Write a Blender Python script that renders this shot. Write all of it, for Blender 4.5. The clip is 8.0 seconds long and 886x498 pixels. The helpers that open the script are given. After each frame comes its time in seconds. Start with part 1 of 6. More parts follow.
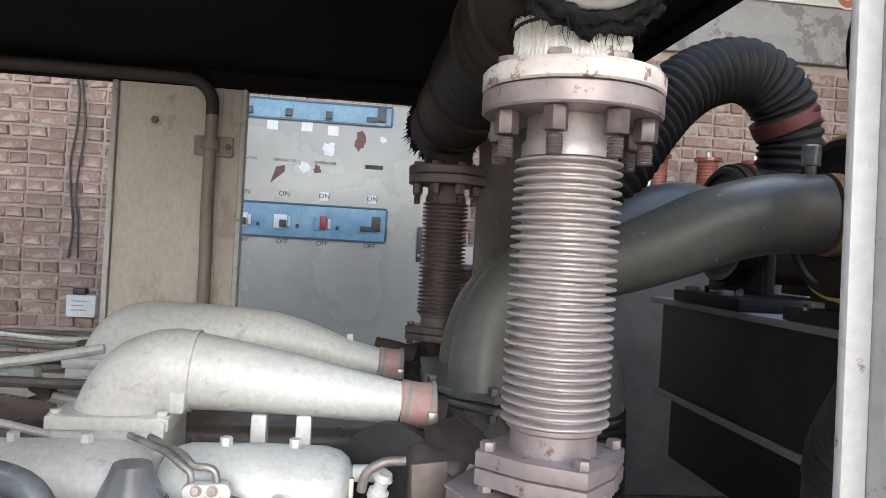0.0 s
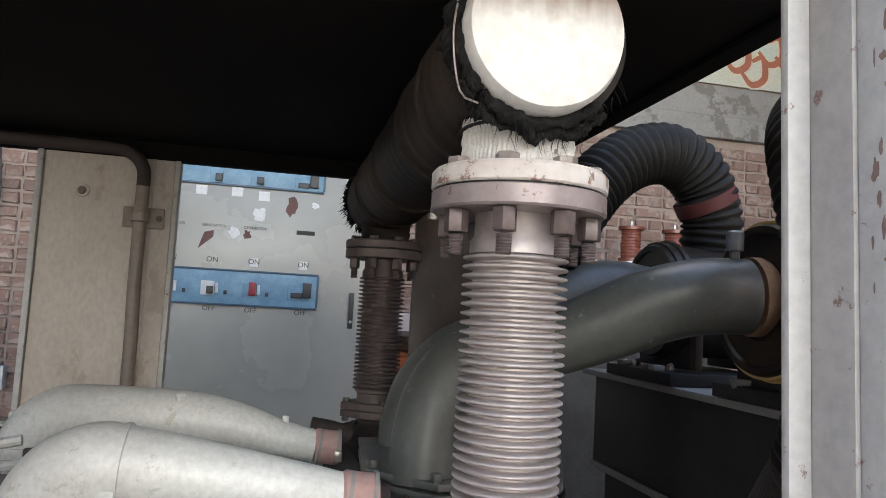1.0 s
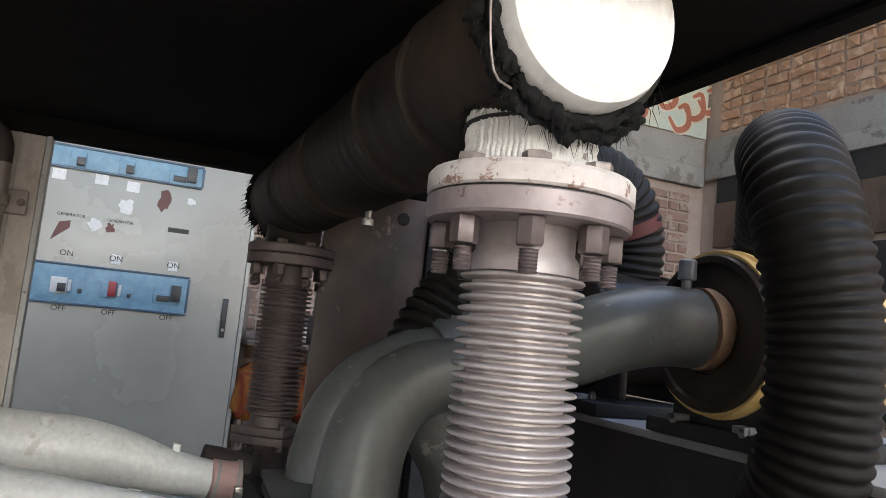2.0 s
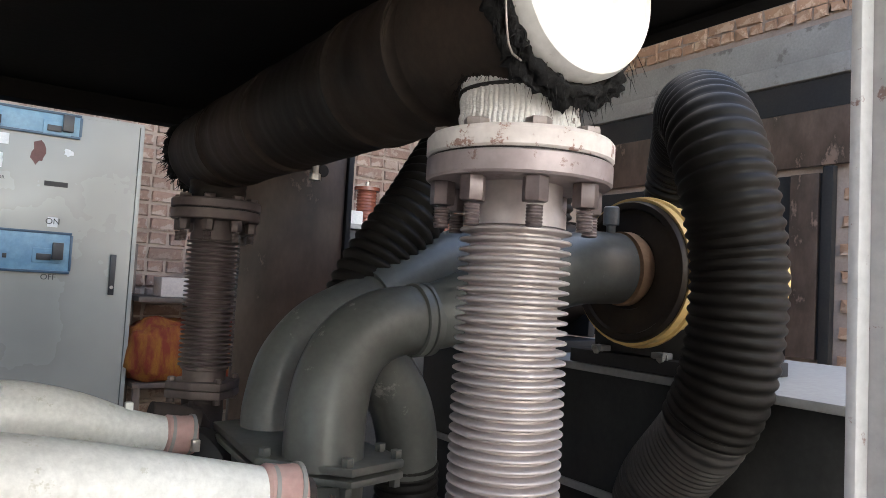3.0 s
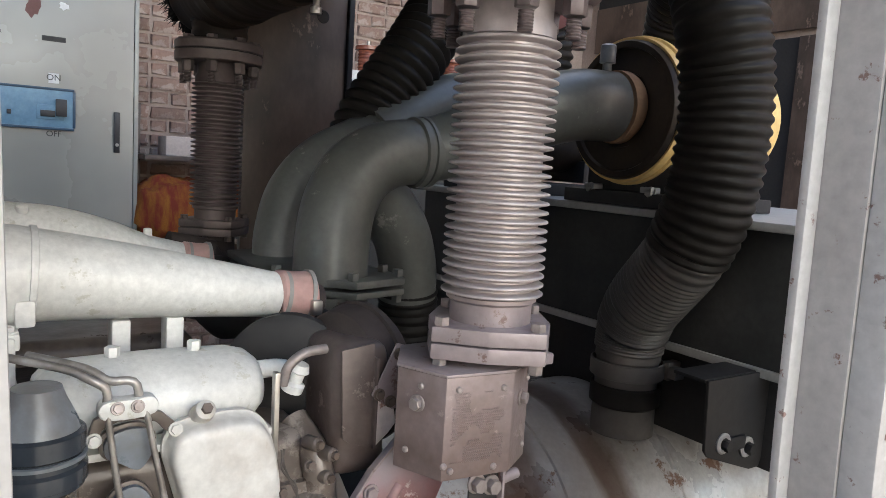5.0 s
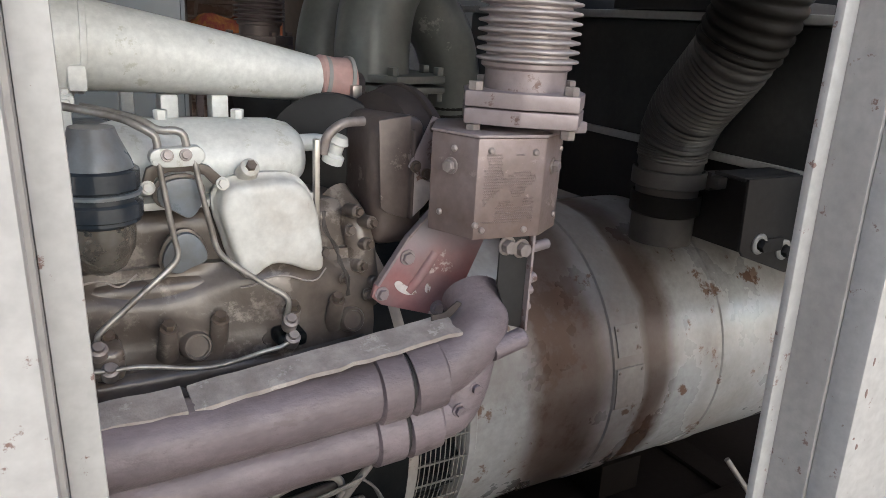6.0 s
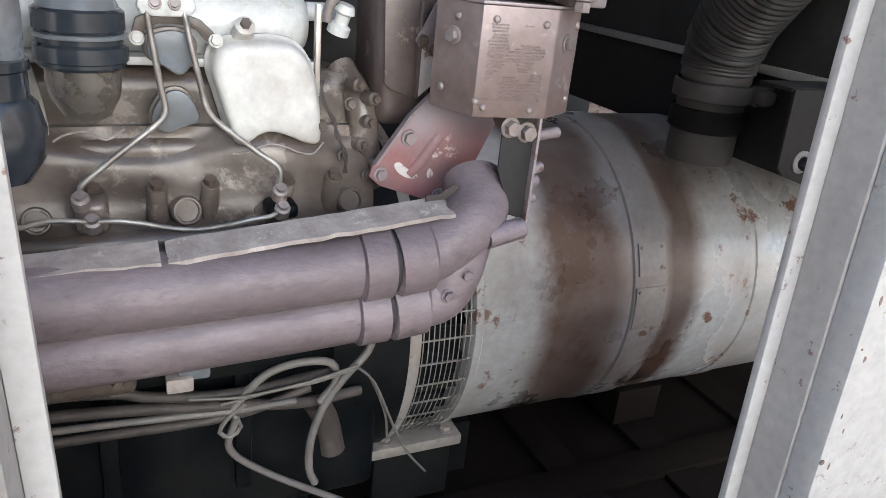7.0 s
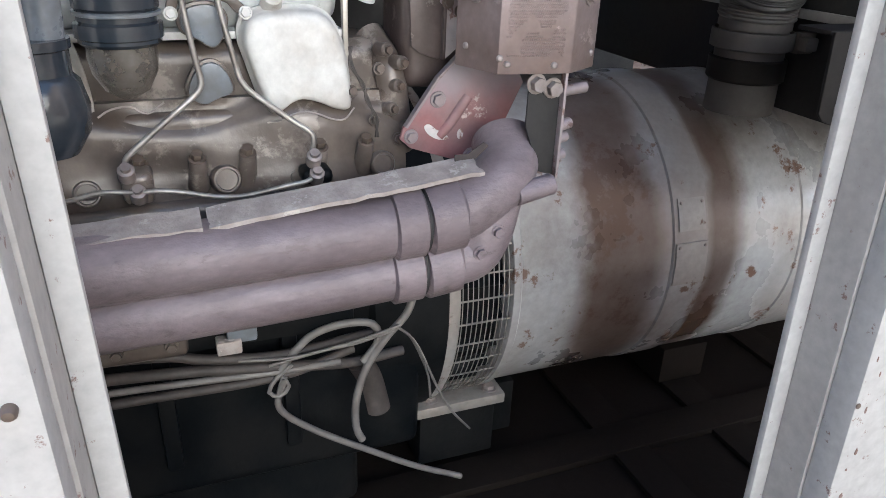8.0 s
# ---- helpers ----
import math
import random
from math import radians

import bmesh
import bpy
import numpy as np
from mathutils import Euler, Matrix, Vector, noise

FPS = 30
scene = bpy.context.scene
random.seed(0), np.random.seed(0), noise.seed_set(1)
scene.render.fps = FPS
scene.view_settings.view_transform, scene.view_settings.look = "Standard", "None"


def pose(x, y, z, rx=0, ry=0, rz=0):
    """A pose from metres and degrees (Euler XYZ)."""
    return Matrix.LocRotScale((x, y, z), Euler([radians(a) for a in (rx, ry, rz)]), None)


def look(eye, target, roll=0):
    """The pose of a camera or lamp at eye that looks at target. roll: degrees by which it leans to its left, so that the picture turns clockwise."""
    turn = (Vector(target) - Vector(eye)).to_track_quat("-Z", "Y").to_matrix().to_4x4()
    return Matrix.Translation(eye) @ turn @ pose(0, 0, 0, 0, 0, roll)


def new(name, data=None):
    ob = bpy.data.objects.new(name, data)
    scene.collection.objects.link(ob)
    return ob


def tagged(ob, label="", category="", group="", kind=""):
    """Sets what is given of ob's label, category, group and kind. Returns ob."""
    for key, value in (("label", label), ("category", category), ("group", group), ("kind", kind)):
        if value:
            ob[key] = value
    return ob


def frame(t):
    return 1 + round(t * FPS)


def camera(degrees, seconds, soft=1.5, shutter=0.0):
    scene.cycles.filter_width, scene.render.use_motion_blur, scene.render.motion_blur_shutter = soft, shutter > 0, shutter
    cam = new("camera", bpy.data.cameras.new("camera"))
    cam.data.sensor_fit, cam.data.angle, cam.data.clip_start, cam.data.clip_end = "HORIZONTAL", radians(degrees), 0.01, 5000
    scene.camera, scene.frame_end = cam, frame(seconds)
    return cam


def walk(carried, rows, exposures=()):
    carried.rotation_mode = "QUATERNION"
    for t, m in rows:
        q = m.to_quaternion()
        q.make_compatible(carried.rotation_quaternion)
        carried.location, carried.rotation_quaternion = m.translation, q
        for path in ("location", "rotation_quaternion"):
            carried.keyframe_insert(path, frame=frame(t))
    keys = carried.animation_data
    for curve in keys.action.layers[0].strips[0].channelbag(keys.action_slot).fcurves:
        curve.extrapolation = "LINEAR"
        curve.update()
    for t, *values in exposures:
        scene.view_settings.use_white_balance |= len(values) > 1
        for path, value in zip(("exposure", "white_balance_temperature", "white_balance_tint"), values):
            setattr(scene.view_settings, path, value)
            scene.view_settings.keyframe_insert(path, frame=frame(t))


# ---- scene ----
cam = camera(62.9, 8.0, soft=0.78)
PATH = [
    (0, (-0.074, 0.274, 1.533), (0.162, 2.26, 1.53), 3.3),
    (0.5, (-0.063, 0.274, 1.562), (0.31, 2.235, 1.682), 3.7),
    (1, (-0.108, 0.271, 1.581), (0.314, 2.219, 1.751), 3.2),
    (1.2, (-0.126, 0.291, 1.587), (0.325, 2.231, 1.765), 3.3),
    (2.3, (-0.277, 0.523, 1.586), (0.649, 2.283, 1.799), 5.1),
    (2.5, (-0.315, 0.523, 1.587), (0.697, 2.24, 1.752), 3.7),
    (2.7, (-0.333, 0.532, 1.592), (0.735, 2.219, 1.701), 2.4),
    (3, (-0.403, 0.499, 1.578), (0.701, 2.163, 1.687), 3.3),
    (3.5, (-0.452, 0.447, 1.614), (0.675, 2.081, 1.866), 3.5),
    (4, (-0.469, 0.426, 1.626), (0.677, 2.042, 1.901), 4.0),
    (4.5, (-0.444, 0.434, 1.564), (0.73, 2.052, 1.601), 3.6),
    (4.8, (-0.445, 0.429, 1.51), (0.7, 2.064, 1.389), 3.3),
    (5, (-0.436, 0.423, 1.485), (0.673, 2.072, 1.252), 3.6),
    (5.2, (-0.439, 0.415, 1.454), (0.647, 2.066, 1.143), 3.6),
    (6.3, (-0.424, 0.354, 1.315), (0.487, 1.999, 0.634), 4.1),
    (6.5, (-0.409, 0.358, 1.288), (0.467, 2.007, 0.572), 4.9),
    (7, (-0.342, 0.334, 1.266), (0.469, 1.993, 0.497), 5.9),
    (7.5, (-0.325, 0.318, 1.259), (0.415, 1.993, 0.455), 6.2),
    (8, (-0.329, 0.299, 1.261), (0.348, 1.977, 0.409), 2.3),
]
walk(cam, [(t, look(eye, target, roll)) for t, eye, target, roll in PATH],
     exposures=[(t, e, k, 7.0) for t, e, k in ((0, 3.84, 6350), (0.5, 3.60, 6400), (1.2, 3.50, 6450), (2.5, 3.70, 6500), (3.5, 3.72, 6480), (4, 3.72, 6470), (4.5, 3.80, 6480), (5, 3.56, 6500), (6.5, 3.36, 6450), (7, 3.76, 6180), (8, 3.72, 6080))])

# ---- light ----
world = bpy.data.worlds.new("sky")
scene.world = world
world.use_nodes = True
wn = world.node_tree.nodes
sky = wn.new("ShaderNodeTexSky")
sky.sky_type, sky.sun_disc = "NISHITA", False
sky.dust_density, sky.ozone_density = 2.5, 0.7
sky.sun_elevation, sky.sun_rotation = radians(54), radians(-6)
world.node_tree.links.new(sky.outputs[0], wn["Background"].inputs[0])
wn["Background"].inputs[1].default_value = 0.06
sun = new("sun", bpy.data.lights.new("sun", "SUN"))
sun.data.energy, sun.data.angle, sun.data.color = 5.0, radians(0.6), (1.0, 0.965, 0.92)
sun.matrix_world = look((-0.6, 5.8, 8.2), (0, 0, 0))


# ---- materials ----
def material(name, color, rough=0.6, metal=0.0, second=None, amount=0.5, size=3.0, grain=60.0, bump=0.15, spots=None, spot_size=9.0,
             spot_share=0.35, stretch=(1, 1, 1), per_piece=0.0, depth=0.004, gloss=0.5):
    """A surface with broad blotches, fine grain, stains of their own shape, and relief."""
    m = bpy.data.materials.new(name)
    m.use_nodes = True
    n, l = m.node_tree.nodes, m.node_tree.links
    bsdf = n["Principled BSDF"]
    bsdf.inputs["Metallic"].default_value = metal
    bsdf.inputs["Specular IOR Level"].default_value = gloss
    at = n.new("ShaderNodeTexCoord")
    mapping = n.new("ShaderNodeMapping")
    mapping.inputs["Scale"].default_value = stretch
    l.new(at.outputs["Object"], mapping.inputs["Vector"])

    def noise_at(scale, detail=5.0, rough_=0.6):
        t = n.new("ShaderNodeTexNoise")
        t.inputs["Scale"].default_value, t.inputs["Detail"].default_value, t.inputs["Roughness"].default_value = scale, detail, rough_
        l.new(mapping.outputs[0], t.inputs["Vector"])
        return t.outputs["Fac"]

    def ramp(src, lo, hi):
        r = n.new("ShaderNodeMapRange")
        r.inputs["From Min"].default_value, r.inputs["From Max"].default_value = lo, hi
        l.new(src, r.inputs["Value"])
        return r.outputs["Result"]

    def mix(fac, a, b, kind="MIX"):
        x = n.new("ShaderNodeMix")
        x.data_type, x.blend_type = "RGBA", kind
        for sock, v in ((x.inputs[0], fac), (x.inputs[6], a), (x.inputs[7], b)):
            if isinstance(v, bpy.types.NodeSocket):
                l.new(v, sock)
            else:
                sock.default_value = v if isinstance(v, float) else (*v, 1)
        return x.outputs[2]

    second = second or tuple(c * 0.6 for c in color)
    broad = noise_at(size)
    fine = noise_at(grain, 3.0)
    out = mix(ramp(broad, 0.40, 0.62), color, mix(amount, color, second))
    out = mix(ramp(fine, 0.3, 0.75), out, mix(0.34, out, tuple(c * 0.4 for c in color)))
    if spots:
        out = mix(ramp(noise_at(spot_size, 8.0, 0.7), 0.665 - 0.35 * spot_share, 0.705 - 0.35 * spot_share), out, spots)
    if per_piece:
        info = n.new("ShaderNodeObjectInfo")
        out = mix(ramp(info.outputs["Random"], 0.0, 1.0), out, mix(per_piece, out, tuple(c * 0.4 for c in color)))
    l.new(out, bsdf.inputs["Base Color"])
    rr = n.new("ShaderNodeMapRange")
    rr.inputs["To Min"].default_value, rr.inputs["To Max"].default_value = max(rough - 0.12, 0.04), min(rough + 0.15, 1.0)
    l.new(broad, rr.inputs["Value"])
    l.new(rr.outputs["Result"], bsdf.inputs["Roughness"])
    b = n.new("ShaderNodeBump")
    b.inputs["Strength"].default_value, b.inputs["Distance"].default_value = bump, depth
    l.new(fine, b.inputs["Height"])
    l.new(b.outputs["Normal"], bsdf.inputs["Normal"])
    return m


CREAM = material("cream_enclosure_paint", (0.54, 0.535, 0.52), 0.45, second=(0.47, 0.46, 0.445), size=2.5, spots=(0.22, 0.14, 0.12), spot_size=34, spot_share=0.13, bump=0.05)
GREYPAINT = material("grey_reveal_paint", (0.45, 0.435, 0.415), 0.5, second=(0.36, 0.34, 0.32), size=5, spots=(0.2, 0.13, 0.11), spot_size=34, spot_share=0.12, bump=0.06)
ROOFBLACK = material("near_black_roof_lining", (0.007, 0.0062, 0.006), 0.85, second=(0.013, 0.011, 0.0095), amount=0.9, size=1.3, bump=0.2, gloss=0.12)
DARKSTEEL = material("dark_painted_steel", (0.030, 0.030, 0.032), 0.55, second=(0.05, 0.045, 0.04), size=4, bump=0.1, gloss=0.25)
GALV = material("dusty_tan_sheet", (0.64, 0.58, 0.52), 0.5, second=(0.49, 0.425, 0.37), amount=0.6, size=2.5, stretch=(1.3, 1, 0.7), spots=(0.43, 0.365, 0.31), spot_size=5, spot_share=0.22, bump=0.08)
BROWNSHEET = material("dark_brown_sheet", (0.145, 0.100, 0.078), 0.42, second=(0.045, 0.032, 0.025), amount=0.9, size=4, stretch=(1, 1, 0.5), spots=(0.24, 0.17, 0.135), spot_size=4, spot_share=0.2, bump=0.08)
CONDUIT = material("painted_conduit", (0.30, 0.25, 0.215), 0.45, second=(0.19, 0.15, 0.125), size=9, bump=0.08)
FIBRE = material("sooty_fibre_wrap", (0.014, 0.011, 0.009), 0.6, second=(0.066, 0.047, 0.036), size=3, amount=0.9, grain=90, bump=0.12, spots=(0.045, 0.034, 0.027), spot_size=4, spot_share=0.15, gloss=0.22)
FRAY = material("frayed_glass_fibre", (0.007, 0.0068, 0.007), 0.9, second=(0.026, 0.026, 0.028), amount=0.6, size=40, grain=300, bump=0.5, gloss=0.25)
CAPWHITE = material("white_plastered_cap", (0.88, 0.875, 0.86), 0.7, second=(0.84, 0.83, 0.81), size=8, bump=0.1, spots=(0.46, 0.36, 0.3), spot_size=5, spot_share=0.0)
WRAP = material("white_woven_wrap", (0.86, 0.85, 0.83), 0.8, second=(0.6, 0.58, 0.55), size=10, grain=260, bump=0.5, spots=(0.2, 0.17, 0.15), spot_size=26, spot_share=0.16)
MAUVE = material("heat_tinted_steel", (0.35, 0.295, 0.30), 0.42, 0.25, second=(0.25, 0.205, 0.21), size=9, bump=0.1, spots=(0.17, 0.11, 0.1), spot_size=22, spot_share=0.2)
PLATEWHITE = material("chalky_flange_paint", (0.74, 0.70, 0.68), 0.6, second=(0.5, 0.43, 0.41), size=10, spots=(0.28, 0.17, 0.14), spot_size=30, spot_share=0.24, bump=0.12)
BELLOW = material("bellows_steel", (0.52, 0.47, 0.465), 0.42, 0.35, second=(0.36, 0.31, 0.305), size=8, bump=0.05)
# Far copy of the bellows steel, its colour darkened for the weak light there.
BELLOWDARK = material("shaded_bellows_steel", (0.185, 0.148, 0.138), 0.5, 0.3, second=(0.1, 0.08, 0.075), size=8, bump=0.05)
RUSTDARK = material("sooty_cast_iron", (0.055, 0.042, 0.038), 0.7, 0.1, second=(0.035, 0.027, 0.025), size=10, bump=0.25)
MANIFOLD = material("lilac_manifold_iron", (0.240, 0.196, 0.208), 0.46, 0.1, second=(0.115, 0.090, 0.094), size=5, spots=(0.15, 0.12, 0.125), spot_size=40, spot_share=0.21, bump=0.3, depth=0.006, amount=0.9, stretch=(0.55, 1, 1), grain=110)
LIPMAT = material("flaking_heat_strip", (0.42, 0.37, 0.345), 0.75, second=(0.19, 0.155, 0.138), size=26, bump=0.5, spots=(0.46, 0.42, 0.39), spot_size=20, spot_share=0.22, depth=0.008)
TURBOSHEET = material("burnt_turbo_sheet", (0.15, 0.118, 0.108), 0.45, 0.2, second=(0.085, 0.062, 0.055), amount=0.9, size=8, spots=(0.22, 0.18, 0.165), spot_size=16, spot_share=0.15, bump=0.2)


def worn_red():
    """Red paint that has worn down to heat-tinted steel towards its upper end, with an uneven border."""
    m = material("worn_red_paint", (0.36, 0.15, 0.15), 0.5, second=(0.27, 0.17, 0.17), size=10, amount=0.9, spots=(0.60, 0.50, 0.47), spot_size=17, spot_share=0.16, bump=0.2)
    n, l = m.node_tree.nodes, m.node_tree.links
    bsdf = n["Principled BSDF"]
    paint = bsdf.inputs["Base Color"].links[0].from_socket
    at = n.new("ShaderNodeTexCoord")
    nz = n.new("ShaderNodeTexNoise")
    nz.inputs["Scale"].default_value, nz.inputs["Detail"].default_value = 14.0, 6.0
    l.new(at.outputs["Object"], nz.inputs["Vector"])
    xyz = n.new("ShaderNodeSeparateXYZ")
    l.new(at.outputs["Object"], xyz.inputs[0])
    wob = n.new("ShaderNodeMath")
    wob.operation = "MULTIPLY_ADD"
    l.new(nz.outputs["Fac"], wob.inputs[0])
    wob.inputs[1].default_value = 0.08
    l.new(xyz.outputs["Z"], wob.inputs[2])
    r = n.new("ShaderNodeMapRange")
    r.inputs["From Min"].default_value, r.inputs["From Max"].default_value = 1.010, 1.085
    l.new(wob.outputs[0], r.inputs["Value"])
    mx = n.new("ShaderNodeMix")
    mx.data_type = "RGBA"
    mx.inputs[7].default_value = (0.30, 0.27, 0.30, 1)
    l.new(r.outputs["Result"], mx.inputs[0])
    l.new(paint, mx.inputs[6])
    l.new(mx.outputs[2], bsdf.inputs["Base Color"])
    return m


WORNRED = worn_red()
BROWNIRON = material("oily_brown_iron", (0.175, 0.144, 0.124), 0.30, 0.1, second=(0.080, 0.062, 0.052), size=9, amount=0.9, spots=(0.25, 0.215, 0.19), spot_size=6, spot_share=0.25, bump=0.16, depth=0.004)
CASTCREAM = material("dusty_cream_casting", (0.78, 0.785, 0.76), 0.42, 0.05, second=(0.64, 0.64, 0.61), size=7, grain=90, bump=0.12, spots=(0.55, 0.545, 0.49), spot_size=24, spot_share=0.2)
COVERCREAM = material("worn_cream_cover", (0.72, 0.715, 0.685), 0.5, 0.05, second=(0.50, 0.46, 0.41), amount=0.8, size=11, bump=0.2, spots=(0.42, 0.38, 0.33), spot_size=11, spot_share=0.22)
BLUEGREY = material("blue_grey_paint", (0.21, 0.24, 0.275), 0.28, second=(0.12, 0.115, 0.11), amount=0.8, size=12, bump=0.12)
BLUEBLACK = material("blue_black_plastic", (0.028, 0.039, 0.054), 0.17, second=(0.06, 0.064, 0.07), amount=0.7, size=12, bump=0.08)
AMBERGLASS = material("dirty_filter_bowl", (0.34, 0.32, 0.29), 0.14, second=(0.25, 0.21, 0.17), amount=0.8, size=15, bump=0.05)
AMBERGLASS.node_tree.nodes["Principled BSDF"].inputs["Transmission Weight"].default_value = 0.55
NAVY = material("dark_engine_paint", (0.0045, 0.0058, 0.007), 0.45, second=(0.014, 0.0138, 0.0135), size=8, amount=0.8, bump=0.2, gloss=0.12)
GREENPIPE = material("grey_green_pipe_paint", (0.132, 0.139, 0.130), 0.38, 0.05, second=(0.072, 0.075, 0.069), size=4, bump=0.1, spots=(0.27, 0.268, 0.25), spot_size=9, spot_share=0.12)
RUBBER = material("ribbed_black_rubber", (0.018, 0.0168, 0.0155), 0.46, second=(0.031, 0.0285, 0.0255), size=5, bump=0.08, gloss=0.13)
SHIELD = material("rusted_shield_sheet", (0.29, 0.232, 0.228), 0.36, 0.25, second=(0.175, 0.122, 0.102), amount=0.9, size=7, spots=(0.34, 0.275, 0.255), spot_size=22, spot_share=0.2, bump=0.25)
RUBBERDUST = material("dusty_rubber_cuff", (0.12, 0.112, 0.104), 0.5, second=(0.07, 0.064, 0.058), size=9, bump=0.1)
PANELRIM = material("dark_blue_bezel_rim", (0.035, 0.085, 0.14), 0.35)
PINKHOSE = material("pink_silicone_sleeve", (0.52, 0.31, 0.285), 0.55, second=(0.45, 0.36, 0.33), size=18, bump=0.1)
STEEL = material("worn_bright_steel", (0.55, 0.53, 0.50), 0.32, 0.85, second=(0.38, 0.34, 0.3), size=20, bump=0.08)
NUTDARK = material("heat_darkened_nut", (0.17, 0.135, 0.135), 0.4, 0.35, second=(0.09, 0.07, 0.068), size=30, bump=0.1)
REDTAPE = material("faded_red_tape", (0.11, 0.022, 0.02), 0.6)
LINESTEEL = material("oily_line_steel", (0.42, 0.40, 0.375), 0.36, 0.45, second=(0.20, 0.175, 0.155), amount=0.9, size=22, bump=0.1)
HOSEGREY = material("dusty_grey_hose", (0.055, 0.053, 0.050), 0.45, second=(0.085, 0.081, 0.076), size=8, bump=0.1)
BOLT = material("dull_bolt_steel", (0.36, 0.315, 0.30), 0.45, 0.4, second=(0.2, 0.16, 0.145), size=40, bump=0.1)
BOLTDARK = material("oily_bolt_steel", (0.17, 0.13, 0.105), 0.45, 0.3, second=(0.1, 0.075, 0.06), size=40, bump=0.1)
SHELL = material("silver_grey_alternator_paint", (0.34, 0.325, 0.31), 0.48, 0.1, second=(0.27, 0.22, 0.19), amount=0.75, size=2.6, spots=(0.13, 0.085, 0.07), spot_size=8, spot_share=0.2, bump=0.12)


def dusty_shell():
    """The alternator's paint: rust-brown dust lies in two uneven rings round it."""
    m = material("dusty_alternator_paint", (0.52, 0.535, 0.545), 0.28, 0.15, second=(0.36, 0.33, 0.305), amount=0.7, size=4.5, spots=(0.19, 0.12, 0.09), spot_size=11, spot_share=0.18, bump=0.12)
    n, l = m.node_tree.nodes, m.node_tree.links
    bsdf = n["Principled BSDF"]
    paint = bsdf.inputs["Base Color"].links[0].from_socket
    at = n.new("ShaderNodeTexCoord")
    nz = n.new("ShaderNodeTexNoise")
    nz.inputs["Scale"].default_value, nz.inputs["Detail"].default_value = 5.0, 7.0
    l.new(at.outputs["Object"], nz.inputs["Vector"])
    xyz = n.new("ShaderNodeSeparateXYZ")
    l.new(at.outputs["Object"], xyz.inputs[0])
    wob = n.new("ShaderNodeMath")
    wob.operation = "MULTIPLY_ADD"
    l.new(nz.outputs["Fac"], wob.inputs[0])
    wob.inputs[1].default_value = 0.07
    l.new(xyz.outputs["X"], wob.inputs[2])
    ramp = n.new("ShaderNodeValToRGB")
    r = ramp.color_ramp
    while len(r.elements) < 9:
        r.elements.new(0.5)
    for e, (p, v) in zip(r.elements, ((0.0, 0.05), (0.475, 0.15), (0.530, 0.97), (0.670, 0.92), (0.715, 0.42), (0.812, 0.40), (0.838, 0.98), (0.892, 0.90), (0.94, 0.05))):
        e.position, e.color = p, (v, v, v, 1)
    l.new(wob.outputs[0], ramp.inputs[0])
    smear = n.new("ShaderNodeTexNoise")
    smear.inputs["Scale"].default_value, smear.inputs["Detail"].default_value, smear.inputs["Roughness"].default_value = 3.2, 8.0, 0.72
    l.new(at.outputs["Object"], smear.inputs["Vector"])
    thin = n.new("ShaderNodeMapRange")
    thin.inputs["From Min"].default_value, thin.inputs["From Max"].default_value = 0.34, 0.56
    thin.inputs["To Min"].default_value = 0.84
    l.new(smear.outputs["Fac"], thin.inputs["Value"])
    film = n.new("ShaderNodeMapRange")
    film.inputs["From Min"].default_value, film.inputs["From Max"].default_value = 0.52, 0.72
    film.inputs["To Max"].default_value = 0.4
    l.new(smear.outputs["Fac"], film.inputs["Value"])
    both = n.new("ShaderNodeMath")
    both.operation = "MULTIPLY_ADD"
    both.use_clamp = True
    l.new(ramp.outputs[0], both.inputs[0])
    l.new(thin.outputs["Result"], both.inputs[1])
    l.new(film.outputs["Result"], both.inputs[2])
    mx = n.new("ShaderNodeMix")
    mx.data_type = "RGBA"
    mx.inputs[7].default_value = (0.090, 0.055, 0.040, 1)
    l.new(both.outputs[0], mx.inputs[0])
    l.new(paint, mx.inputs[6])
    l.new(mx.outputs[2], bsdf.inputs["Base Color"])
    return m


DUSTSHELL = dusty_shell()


def sooty_cap():
    """White plaster with a brown soot stain that has run over its upper third in streaks."""
    m = CAPWHITE
    n, l = m.node_tree.nodes, m.node_tree.links
    bsdf = n["Principled BSDF"]
    paint = bsdf.inputs["Base Color"].links[0].from_socket
    at = n.new("ShaderNodeTexCoord")
    streak = n.new("ShaderNodeMapping")
    streak.inputs["Scale"].default_value = (48, 9, 7)
    l.new(at.outputs["Object"], streak.inputs["Vector"])
    nz = n.new("ShaderNodeTexNoise")
    nz.inputs["Scale"].default_value, nz.inputs["Detail"].default_value = 1.0, 5.0
    l.new(streak.outputs[0], nz.inputs["Vector"])
    xyz = n.new("ShaderNodeSeparateXYZ")
    l.new(at.outputs["Object"], xyz.inputs[0])
    wob = n.new("ShaderNodeMath")
    wob.operation = "MULTIPLY_ADD"
    l.new(nz.outputs["Fac"], wob.inputs[0])
    wob.inputs[1].default_value = 0.06
    l.new(xyz.outputs["Z"], wob.inputs[2])
    for lo, hi, soot in ((1.975, 2.040, (0.24, 0.125, 0.075, 1)), (2.030, 2.070, (0.012, 0.009, 0.007, 1))):
        r = n.new("ShaderNodeMapRange")
        r.inputs["From Min"].default_value, r.inputs["From Max"].default_value = lo, hi
        l.new(wob.outputs[0], r.inputs["Value"])
        mx = n.new("ShaderNodeMix")
        mx.data_type = "RGBA"
        mx.inputs[7].default_value = soot
        l.new(r.outputs["Result"], mx.inputs[0])
        l.new(paint, mx.inputs[6])
        paint = mx.outputs[2]
    l.new(paint, bsdf.inputs["Base Color"])


